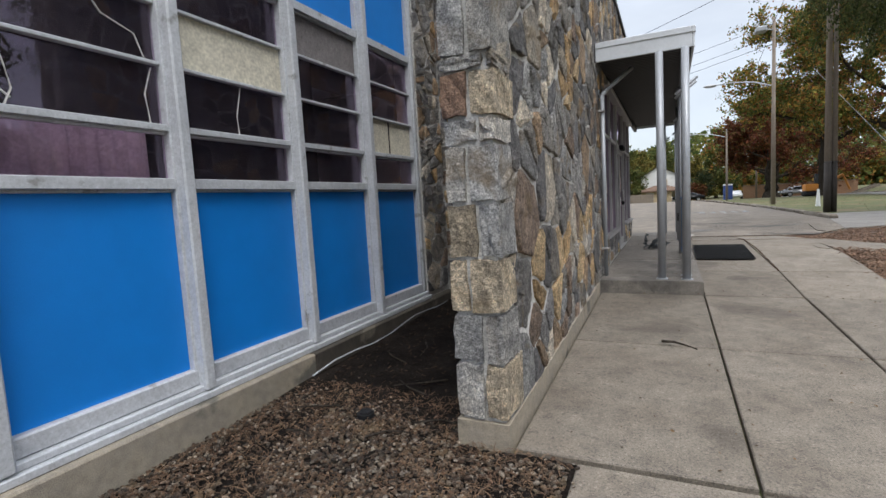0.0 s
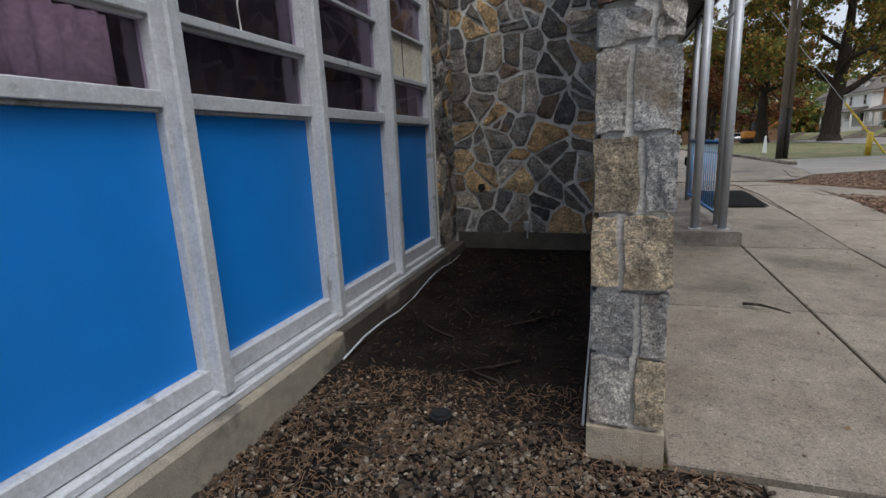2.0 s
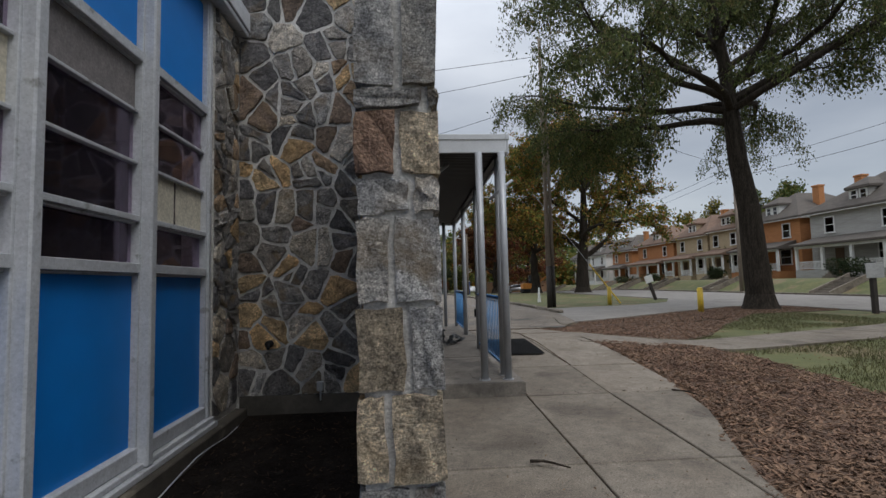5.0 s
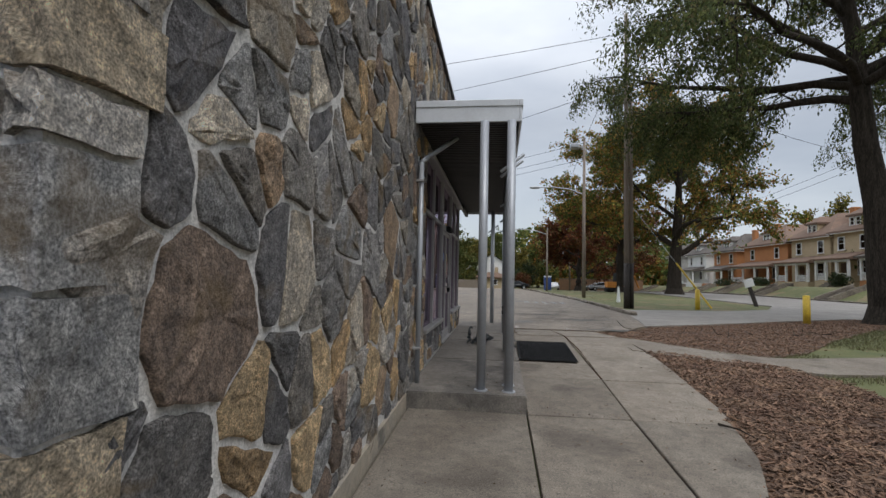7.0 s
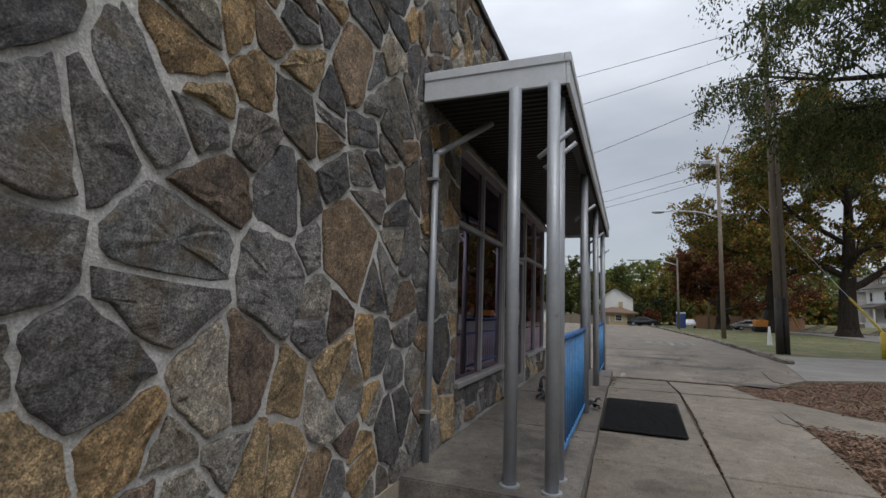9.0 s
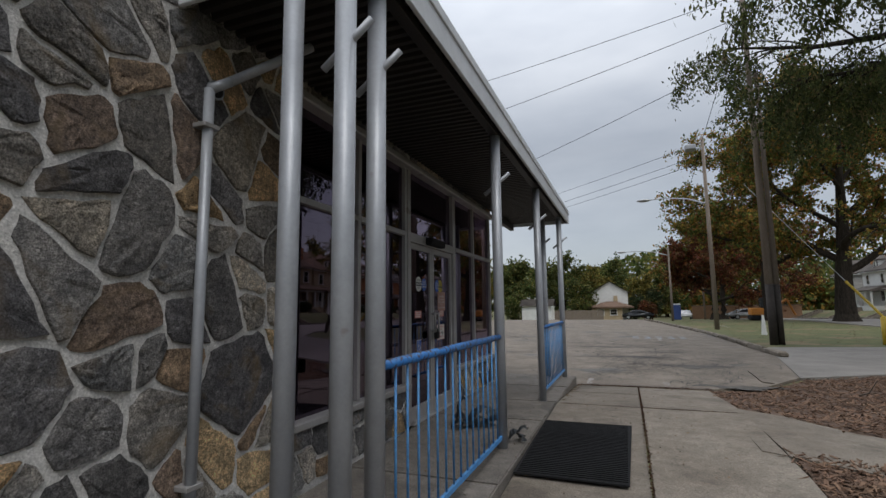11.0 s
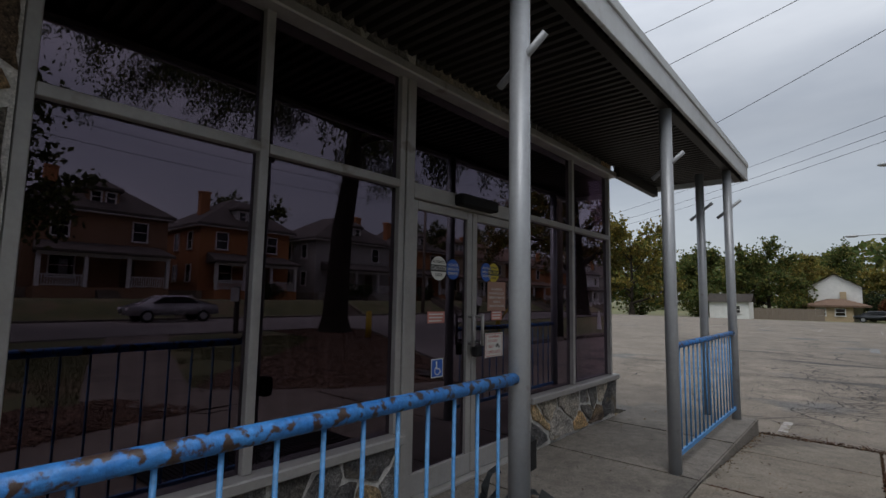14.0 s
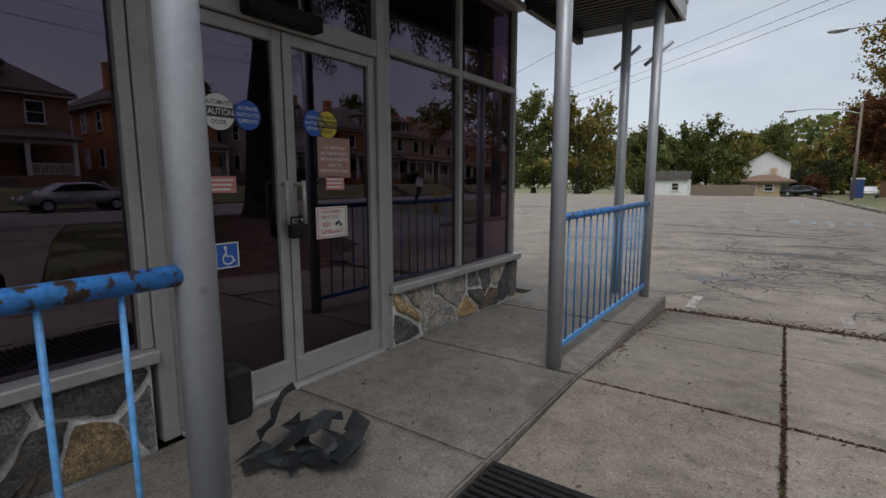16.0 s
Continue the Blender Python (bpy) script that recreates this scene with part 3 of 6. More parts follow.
for i, y in enumerate(MULL):
    bm = bmesh.new()
    w = 0.043 if i < len(MULL) - 1 else 0.035
    box(bm, (-3.15, y - w, 0.31), (-2.97 if i < len(MULL) - 1 else -3.03, y + w, 4.66), 0.012)
    box(bm, (-3.14, y - w - 0.022, 0.345), (-3.05, y + w + 0.022, 4.655), 0.004)
    part("mullion", bm, M_WHITE_ALU, win_wall)
for i, (a, b) in enumerate(zip(MULL, MULL[1:])):
    a, b = a + 0.067, b - (0.067 if i < len(MULL) - 2 else 0.06)
    for z0, z1, d in RAILS:
        bm = bmesh.new()
        box(bm, (-3.13, a, z0), (-3.09 + d, b, z1), 0.004)
        if d > 0.04:
            box(bm, (-3.125, a, z0 - 0.018), (-3.075, b, z0 - 0.001), 0.003)
        part("rail", bm, M_WHITE_ALU, win_wall)
    for z0, z1 in ((0.467, 1.74), (3.502, 4.60)):
        part("panel", box(bmesh.new(), (-3.13, a, z0), (-3.10, b, z1)), M_BLUE, win_wall, "bright blue enamelled infill panel")
    for j, (z0, z1) in enumerate(((1.836, 2.154), (2.202, 2.599), (2.627, 3.004), (3.032, 3.40))):
        pane = part("pane", box(bmesh.new(), (-3.118, a, z0), (-3.112, b, z1)), M_PANE, win_wall)
        pane.visible_shadow = False
bm = bmesh.new()
box(bm, (-3.35, -7.8, 4.66), (-2.90, 6.54, 4.72), 0.008)
box(bm, (-3.35, -7.8, 4.722), (-2.88, 6.54, 4.95), 0.008)
structure("trim_fascia", bm, M_WHITE_ALU, "white metal roof edge above the window wall", "fascia")
bm = bmesh.new()
box(bm, (-3.35, 5.87, 0.0), (-3.05 + 0.02, 6.56, 4.655))
pilaster = structure("wall_pilaster", bm, M_MORTAR, "fieldstone pier at the end of the window wall", "wall")
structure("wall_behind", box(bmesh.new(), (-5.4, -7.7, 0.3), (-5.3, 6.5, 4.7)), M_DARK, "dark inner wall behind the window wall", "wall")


def curtain(name, x, y0, y1, z0, z1, material, label, fold=0.09, depth=0.03):
    bm = bmesh.new()
    k = int((y1 - y0) / fold * 6)
    rng = random.Random(int(y0 * 50))
    lo, hi = [], []
    ph = 0.0
    for i in range(k + 1):
        y = y0 + (y1 - y0) * i / k
        ph += 2 * math.pi / 6 * rng.uniform(0.7, 1.3)
        d = depth * math.sin(ph) + rng.uniform(-0.004, 0.004)
        lo.append(bm.verts.new((x + d, y, z0)))
        hi.append(bm.verts.new((x + d * 0.7, y, z1)))
    for i in range(k):
        bm.faces.new((lo[i], lo[i + 1], hi[i + 1], hi[i]))
    bmesh.ops.solidify(bm, geom=bm.faces[:], thickness=0.004)
    return tagged(part(name, bm, material, None, "", True), label, "curtain")


curtain("curtain", -3.26, -4.8, 2.16, 0.31, 2.17, M_CURTAIN, "dusty pink pleated curtain behind the glass")
for y0, y1, z0, z1, m_ in ((2.317, 3.373, 2.627, 3.004, M_CREAM), (4.687, 5.19, 2.202, 2.599, M_CREAM), (5.23, 5.74, 2.202, 2.599, M_CREAM), (3.507, 4.553, 3.032, 3.40, M_MAUVE)):
    part("infill_panel", box(bmesh.new(), (-3.1118, y0, z0), (-3.104, y1, z1), 0.002), m_, win_wall, "faded cream painted infill panel" if m_ == M_CREAM else "dusty mauve infill panel")

# ---- shop front ----
FX0, FX1 = -0.97, -0.885
shop_win = []
for nm, ys, low in (("window_2", (8.31, 9.28, 10.30), 0.80), ("window_3", (11.985, 12.92, 13.93), 0.80)):
    w = thing(nm, (0, 0, 0), "plum-tinted shop window in a dull aluminium frame on a low stone wall", "window", "shop windows", "structure")
    shop_win.append(w)
    for y in ys:
        part("window_frame", box(bmesh.new(), (FX0, y - 0.026, low + 0.062), (FX1, y + 0.026, 3.36), 0.004), M_GREY_ALU, w)
    part("window_sill", box(bmesh.new(), (-1.15, ys[0] - 0.03, low), (WALL_X + 0.035, ys[-1] + (0.03 if nm == "window_2" else 0.10), low + 0.06), 0.008), M_GREY_ALU, w, "dull aluminium sill")
    for a, b in zip(ys, ys[1:]):
        part("transom", box(bmesh.new(), (FX0, a + 0.027, 2.505), (FX1 + 0.004, b - 0.027, 2.56), 0.004), M_GREY_ALU, w)
        for z0, z1 in ((low + 0.063, 2.504), (2.561, 3.30)):
            p = part("pane", box(bmesh.new(), (-0.931, a + 0.027, z0), (-0.925, b - 0.027, z1)), M_GLASS, w, "dark plum glass")
            p.visible_shadow = False
bm = bmesh.new()
box(bm, (-1.15, 8.28, 3.302), (-0.80, 13.98, 3.372), 0.01)
structure("trim_header", bm, M_GREY_ALU, "dull beam over the shop windows", "beam")

door = thing("door_1", (0, 0, 0), "pair of closed aluminium-framed glass entrance doors with a transom light", "door", "", "structure")
for y in (10.37, 11.91):
    part("door_frame", box(bmesh.new(), (FX0, y - 0.04, 0.39), (FX1 + 0.012, y + 0.04, 3.30), 0.005), M_GREY_ALU, door)
part("door_frame", box(bmesh.new(), (FX0, 10.411, 2.455), (FX1 + 0.008, 11.869, 2.565), 0.005), M_GREY_ALU, door)
p = part("pane", box(bmesh.new(), (-0.931, 10.411, 2.566), (-0.925, 11.869, 3.30)), M_GLASS, door)
p.visible_shadow = False
part("threshold", box(bmesh.new(), (-1.0, 10.411, 0.385), (-0.84, 11.869, 0.41), 0.005), M_GREY_ALU, door)
for y0, y1 in ((10.415, 11.115), (11.125, 11.865)):
    leaf = part("door_leaf", box(bmesh.new(), (-0.955, y0, 0.413), (-0.90, y1, 0.56), 0.004), M_GREY_ALU, door)
    for a, b in (((-0.955, y0, 0.561), (-0.90, y0 + 0.06, 2.45)), ((-0.955, y1 - 0.06, 0.561), (-0.90, y1, 2.45)), ((-0.955, y0 + 0.061, 2.385), (-0.90, y1 - 0.061, 2.45))):
        part("stile", box(bmesh.new(), a, b, 0.004), M_GREY_ALU, leaf)
    p = part("pane", box(bmesh.new(), (-0.931, y0 + 0.061, 0.561), (-0.925, y1 - 0.061, 2.384)), M_GLASS, leaf)
    p.visible_shadow = False
for y, s in ((11.085, -1), (11.165, 1)):
    bm = bmesh.new()
    tube(bm, (-0.84, y + 0.02 * s, 1.38), (-0.84, y + 0.02 * s, 1.63), 0.013)
    for z in (1.40, 1.61):
        tube(bm, (-0.902, y, z), (-0.84, y + 0.02 * s, z), 0.011)
    part("door_handle", bm, M_GREY_ALU, door, "dull metal pull handle", True)
bm = bmesh.new()
box(bm, (-0.90, 10.86, 2.47), (-0.79, 11.34, 2.56), 0.012)
tagged(part("door_opener", bm, M_BLACK), "black sensor box over the entrance doors", "door opener")
bm = bmesh.new()
box(bm, (-0.87, 11.075, 1.30), (-0.815, 11.165, 1.385), 0.012)
tube(bm, (-0.845, 11.09, 1.38), (-0.845, 11.09, 1.42), 0.006)
tube(bm, (-0.845, 11.15, 1.38), (-0.845, 11.15, 1.42), 0.006)
tube(bm, (-0.845, 11.09, 1.42), (-0.845, 11.15, 1.42), 0.006)
tagged(part("padlock", bm, M_BLACK), "black key lock box on the door pulls", "lock box")
curtain("curtain", -1.35, 8.3, 10.2, 0.6, 2.3, M_CURTAIN2, "plum pleated curtain behind the shop window, coloured dark for its shade", 0.16, 0.04)
curtain("curtain", -1.35, 12.1, 13.6, 0.6, 2.3, M_CURTAIN2, "plum pleated curtain behind the shop window, coloured dark for its shade", 0.16, 0.04)

# ---- canopy ----
CY0, CY1, CX = 7.2, 15.58, 0.385
canopy = thing("canopy", (0, 0, 0), "flat metal porch canopy with pale fascia and dark ribbed underside", "canopy", "", "structure")
bm = bmesh.new()
box(bm, (CX - 0.03, CY0, 3.40), (CX, CY1, 3.64), 0.006)
box(bm, (CX - 0.04, CY0 - 0.01, 3.58), (CX + 0.012, CY1 + 0.01, 3.66), 0.006)
part("fascia", bm, M_FASCIA, canopy)
for y0, y1 in ((CY0, CY0 + 0.03), (CY1 - 0.03, CY1)):
    bm = bmesh.new()
    box(bm, (WALL_X + 0.005, y0, 3.40), (CX - 0.031, y1, 3.64), 0.006)
    box(bm, (WALL_X + 0.005, y0 - 0.012, 3.58), (CX - 0.041, y1 + 0.012, 3.66), 0.006)
    part("fascia", bm, M_FASCIA, canopy)
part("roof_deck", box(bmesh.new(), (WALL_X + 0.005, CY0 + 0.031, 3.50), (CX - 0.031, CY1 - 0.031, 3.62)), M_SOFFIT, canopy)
bm = bmesh.new()
y = CY0 + 0.04
while y < CY1 - 0.1:
    prof = [(y, 3.499), (y + 0.012, 3.455), (y + 0.052, 3.455), (y + 0.064, 3.499)]
    vs = [[bm.verts.new((x, a, z)) for a, z in prof] for x in (WALL_X + 0.006, CX - 0.032)]
    for i in range(3):
        bm.faces.new((vs[0][i], vs[0][i + 1], vs[1][i + 1], vs[1][i]))
    y += 0.095
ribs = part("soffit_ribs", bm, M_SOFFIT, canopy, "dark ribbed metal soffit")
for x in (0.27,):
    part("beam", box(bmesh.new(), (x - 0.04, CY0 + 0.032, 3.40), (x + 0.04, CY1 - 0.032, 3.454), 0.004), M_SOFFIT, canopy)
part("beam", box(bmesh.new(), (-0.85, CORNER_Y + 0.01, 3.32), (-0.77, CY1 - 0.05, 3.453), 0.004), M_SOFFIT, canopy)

POSTS = [(-0.04, 7.19), (0.27, 7.175), (0.27, 7.475), (0.27, 9.95), (0.27, 12.3), (0.27, 14.8), (-0.04, 14.8)]
stub_post = None
for i, (x, y) in enumerate(POSTS):
    z = porch_height(x, y)
    if i < 2:
        stub_post = thing("post", (x, y, z), "round grey-painted steel porch post", "post", "porch posts")
        part("shaft", tube(bmesh.new(), (0, 0, 0.0), (0, 0, 3.40 - porch_height(*POSTS[0])), 0.05, None, 20), M_POST, stub_post, "", True)
        part("base_plate", tube(bmesh.new(), (0, 0, 0.0), (0, 0, 0.012), 0.075, None, 20), M_POST, stub_post)
        if i == 1:
            part("bracket", tube(bmesh.new(), (-0.12, 0.0, 2.47), (0.14, 0.0, 2.67), 0.019, None, 10), M_POST, stub_post, "short slanting pipe stub", True)
    else:
        copy_thing(stub_post, pose(x, y, porch_height(*POSTS[0])))


def railing(name, y0, y1, x, z0, z1, count):
    r = thing(name, (x, (y0 + y1) / 2, porch_height(x, y0)), "blue-painted steel railing with rust patches between porch posts", "railing", "porch railings")
    ox, oy, oz = r.matrix_world.translation
    bm = tube(bmesh.new(), (0, y0 - oy, z1 - oz), (0, y1 - oy, z1 - oz), 0.027, None, 16)
    part("top_rail", bm, M_RAIL, r, "chipped blue top rail with rust", True)
    part("bottom_rail", box(bmesh.new(), (-0.012, y0 - oy, z0 - oz - 0.02), (0.012, y1 - oy, z0 - oz + 0.02), 0.003), M_BALUSTER, r)
    me = None
    for i in range(count):
        y = y0 + (y1 - y0) * (i + 1) / (count + 1)
        if me is None:
            b = part("baluster", tube(bmesh.new(), (0, 0, z0 - oz + 0.019), (0, 0, z1 - oz - 0.025), 0.0075, None, 8), M_BALUSTER, r, "", True)
            me = b.data
        else:
            b = new("baluster", me)
            b.parent = r
        b.location = (0, y - oy, 0)
    return r


railing("railing", 7.55, 9.93, 0.27, 0.475, 1.40, 15)
railing("railing", 12.35, 14.76, 0.27, 0.51, 1.39, 15)

# downpipe on the wall
pipe = thing("downpipe", (-0.8, 7.4, porch_height(0, 7.4)), "grey painted downpipe strapped to the stone wall", "pipe")
oz = porch_height(0, 7.4)
bm = tube(bmesh.new(), (0, 0, 0), (0, 0, 2.98 - oz), 0.03, None, 14)
tube(bm, (0, 0, 2.98 - oz), (0.05, 0.1, 3.06 - oz), 0.03, None, 14)
tube(bm, (0.05, 0.1, 3.06 - oz), (0.38, 0.45, 3.40 - oz), 0.03, None, 14)
part("tube", bm, M_POST, pipe, "", True)
for z in (0.75, 2.75):
    part("strap", box(bmesh.new(), (-0.08, -0.055, z - oz - 0.014), (0.036, 0.055, z - oz + 0.014), 0.004), M_GREY_ALU, pipe)


# ---- stones ----
def clip(poly, nx, ny, d):
    """The part of a convex outline where nx*x + ny*y <= d."""
    out = []
    k = len(poly)
    for i in range(k):
        p, q = poly[i], poly[(i + 1) % k]
        a, b = nx * p[0] + ny * p[1] - d, nx * q[0] + ny * q[1] - d
        if a <= 0:
            out.append(p)
        if (a < 0 < b) or (b < 0 < a):
            t = a / (a - b)
            out.append((p[0] + (q[0] - p[0]) * t, p[1] + (q[1] - p[1]) * t))
    return out


def stone_cells(u0, u1, v0, v1, size, seed, joint=0.028):
    """Irregular many-sided stones that fill a wall field, with a mortar joint between them."""
    rng = random.Random(seed)
    pts = []
    tries = int((u1 - u0) * (v1 - v0) / (size * size) * 46)
    for i in range(tries):
        r = size * rng.choice(((0.56, 0.64, 0.74), (0.40, 0.48, 0.58), (0.26, 0.33, 0.40))[min(2, 5 * i // tries)])
        p = (rng.uniform(u0, u1), rng.uniform(v0, v1), r)
        if all((p[0] - q[0]) ** 2 * 0.75 + (p[1] - q[1]) ** 2 * 1.25 > (0.8 * (r + q[2])) ** 2 for q in pts):
            pts.append(p)
    cells = []
    for i, (x, y, r) in enumerate(pts):
        poly = [(u0, v0), (u1, v0), (u1, v1), (u0, v1)]
        for qx, qy, qr in sorted(pts, key=lambda q: (q[0] - x) ** 2 + (q[1] - y) ** 2)[1:26]:
            dx, dy = qx - x, qy - y
            dd = math.hypot(dx, dy)
            nx, ny = dx / dd, dy / dd
            mid = (dd * dd + (r * r - qr * qr) * 0.8) / (2 * dd)
            poly = clip(poly, nx, ny, nx * x + ny * y + mid - joint * rng.uniform(0.35, 0.65))
            if len(poly) < 3:
                break
        if len(poly) >= 3:
            area = sum(poly[k][0] * poly[(k + 1) % len(poly)][1] - poly[(k + 1) % len(poly)][0] * poly[k][1] for k in range(len(poly))) / 2
            stack = [poly]
            while stack:
                poly = stack.pop()
                k = len(poly)
                area = sum(poly[j][0] * poly[(j + 1) % k][1] - poly[(j + 1) % k][0] * poly[j][1] for j in range(k)) / 2
                if area > size * size * rng.choice((0.34, 0.5, 0.75)) and rng.random() < 0.85:
                    cx, cy = sum(p[0] for p in poly) / k, sum(p[1] for p in poly) / k
                    cx, cy = cx + rng.uniform(-0.05, 0.05), cy + rng.uniform(-0.05, 0.05)
                    w = max(p[0] for p in poly) - min(p[0] for p in poly)
                    h = max(p[1] for p in poly) - min(p[1] for p in poly)
                    a = rng.gauss(0.0 if w > h else math.pi / 2, 0.4)
                    nx, ny = math.cos(a), math.sin(a)
                    d = nx * cx + ny * cy
                    for half in (clip(poly, nx, ny, d - joint * 0.55), clip(poly, -nx, -ny, -d - joint * 0.55)):
                        if len(half) >= 3:
                            stack.append(half)
                elif area > 0.0012:
                    cells.append(poly)
    return cells


def stone_shape(bm, poly, place, rng, proud=0.022):
    """One stone: a ragged rim, a rounded shoulder and an uneven face."""
    cx, cy = sum(p[0] for p in poly) / len(poly), sum(p[1] for p in poly) / len(poly)
    rim = []
    for i, p in enumerate(poly):
        q = poly[(i + 1) % len(poly)]
        ln = math.hypot(q[0] - p[0], q[1] - p[1])
        if ln < 0.012:
            continue
        k = 1 if ln < 0.05 else 2 if ln < 0.12 else 3 if ln < 0.2 else 5
        for s in range(k):
            t = s / k
            j = 0.004 if k == 1 else 0.011
            if s == 0 and ln > 0.03:
                t = rng.uniform(0.03, 0.09)
            rim.append((p[0] + (q[0] - p[0]) * t + rng.uniform(-j, j), p[1] + (q[1] - p[1]) * t + rng.uniform(-j, j)))
    if len(rim) < 3:
        return
    n = len(rim)
    rings = []
    tilt = (rng.uniform(-0.05, 0.05), rng.uniform(-0.05, 0.05))
    up = rng.uniform(0.5, 1.25) * proud
    for sc, d in ((1.0, -0.012), (0.988, up * 0.7), (0.95, up), (0.62, up + 0.004)):
        ring = []
        for x, y in rim:
            px, py = cx + (x - cx) * sc, cy + (y - cy) * sc
            dd = d + ((px - cx) * tilt[0] + (py - cy) * tilt[1] + rng.uniform(-0.004, 0.004) * (2.0 if sc < 0.9 else 1.0)) * (d > 0)
            ring.append(bm.verts.new(place(px, py, dd)))
        rings.append(ring)
    mid = bm.verts.new(place(cx + rng.uniform(-0.02, 0.02), cy + rng.uniform(-0.02, 0.02), up + rng.uniform(-0.004, 0.008)))
    for a, b in zip(rings, rings[1:]):
        for i in range(n):
            bm.faces.new((a[i], a[(i + 1) % n], b[(i + 1) % n], b[i]))
    for i in range(n):
        bm.faces.new((rings[-1][i], rings[-1][(i + 1) % n], mid))


def stone_field(parent, u0, u1, v0, v1, size, seed, place, single=lambda x, y: True, material=M_STONE, keep=lambda x, y: True, flip=False):
    rng = random.Random(seed + 1)
    rest = bmesh.new()
    count = 0
    for poly in stone_cells(u0, u1, v0, v1, size, seed):
        cx, cy = sum(p[0] for p in poly) / len(poly), sum(p[1] for p in poly) / len(poly)
        if not keep(cx, cy):
            continue
        if single(cx, cy) and count < 300:
            count += 1
            bm = bmesh.new()
            stone_shape(bm, poly, place, rng)
            part("stone", bm, material, parent)
        else:
            stone_shape(rest, poly, place, rng)
    if len(rest.faces):
        tagged(part("stones", rest, material, parent), "", "", "", "stuff")
    else:
        rest.free()


def on_main(u, v, d):
    return (WALL_X - 0.02 + d, u, v)


stone_field(wall_main, FIN_Y + 0.02, 8.27, 0.17, ROOF_Z - 0.045, 0.45, 11, on_main, lambda u, v: v < 3.7, keep=lambda u, v: v > base_height(0, u) + 0.13 and not (u < FIN_Y + 0.2 and v < 5.2))
stone_field(wall_over, 8.285, CORNER_Y - 0.01, 3.38, ROOF_Z - 0.045, 0.42, 12, on_main)
stone_field(wall_sill_a, 8.285, 10.29, 0.39, 0.797, 0.40, 13, on_main)
stone_field(wall_sill_b, 12.0, CORNER_Y - 0.01, 0.40, 0.797, 0.40, 14, on_main)
stone_field(wall_back, -3.02, FIN_X0 - 0.005, 0.37, ROOF_Z - 0.045, 0.40, 15, lambda u, v, d: (u, BACK_Y + 0.02 - d, v))
stone_field(wall_main, FIN_Y + 0.03, BACK_Y - 0.01, 0.2, ROOF_Z - 0.045, 0.34, 16, lambda u, v, d: (FIN_X0 + 0.02 - d, u, v), lambda u, v: v < 3.2)
stone_field(pilaster, 5.88, 6.55, 0.32, 4.65, 0.3, 17, lambda u, v, d: (-3.03 + d, u, v))

# dressed corner stones at the free end of the wall, in courses with one upright joint each
M_RUST = mat("rusty_stone", (0.10, 0.058, 0.04), (0.20, 0.125, 0.085), 14.0, 0.9, 0, 1.0, 90, grit=0.4)
COURSES = [(0.19, 0.55), (0.55, 0.87), (0.87, 1.21), (1.21, 1.55), (1.55, 1.90), (1.90, 2.06), (2.06, 2.33), (2.33, 2.42), (2.42, 2.98), (2.98, 3.12), (3.12, 3.55), (3.55, 3.86), (3.86, 4.3), (4.3, 4.62), (4.62, 5.0), (5.0, 5.23)]
SPLITS = [0.58, 0.62, 0.36, 0.60, 0.42, 0.66, 0.50, 0.85, 0.52, 0.8, 0.4, 0.62, 0.45, 0.58, 0.4, 0.6]
rng = random.Random(5)
for (z0, z1), sp in zip(COURSES, SPLITS):
    w = WALL_X - FIN_X0
    cut = FIN_X0 + w * sp
    for a, b in ((FIN_X0 - 0.004, cut - 0.014), (cut + 0.014, WALL_X + 0.004)):
        bm = bmesh.new()
        depth = rng.uniform(0.27, 0.37)
        box(bm, (a, FIN_Y - rng.uniform(0.0, 0.012), z0 + 0.013), (b, FIN_Y + depth, z1 - 0.013))
        bmesh.ops.subdivide_edges(bm, edges=bm.edges[:], cuts=2, use_grid_fill=True)
        for v in bm.verts:
            v.co += Vector((rng.uniform(-0.009, 0.009), rng.uniform(-0.014, 0.012), rng.uniform(-0.011, 0.011)))
        rusty = z0 == 2.06 and a < cut - 0.02
        part("quoin", bm, M_RUST if rusty else M_QUOIN, wall_main, "dark rust-brown corner stone" if rusty else "")


# ---- trees ----
def leaf_mat(name, colours):
    m = stone_mat(name, colours, 0.0)
    n, l = m.node_tree.nodes, m.node_tree.links
    b = n["Principled BSDF"]
    b.inputs["Roughness"].default_value = 0.6
    b.inputs["Specular IOR Level"].default_value = 0.3
    src = b.inputs["Base Color"].links[0].from_socket
    tl, mx = n.new("ShaderNodeBsdfTranslucent"), n.new("ShaderNodeMixShader")
    mx.inputs[0].default_value = 0.35
    l.new(src, tl.inputs["Color"])
    l.new(b.outputs[0], mx.inputs[1])
    l.new(tl.outputs[0], mx.inputs[2])
    l.new(mx.outputs[0], n["Material Output"].inputs["Surface"])
    return m


L_LOCUST = leaf_mat("locust_leaf", [(0.060, 0.080, 0.026), (0.078, 0.098, 0.032), (0.045, 0.062, 0.022), (0.105, 0.118, 0.036), (0.065, 0.085, 0.028)])
L_MAPLE = leaf_mat("turning_maple_leaf", [(0.104, 0.143, 0.033), (0.156, 0.169, 0.039), (0.247, 0.195, 0.039), (0.325, 0.195, 0.039), (0.078, 0.117, 0.029), (0.286, 0.130, 0.039)])
L_RED = leaf_mat("red_maple_leaf", [(0.14, 0.035, 0.02), (0.10, 0.03, 0.02), (0.18, 0.06, 0.02), (0.12, 0.07, 0.02), (0.08, 0.05, 0.02)])
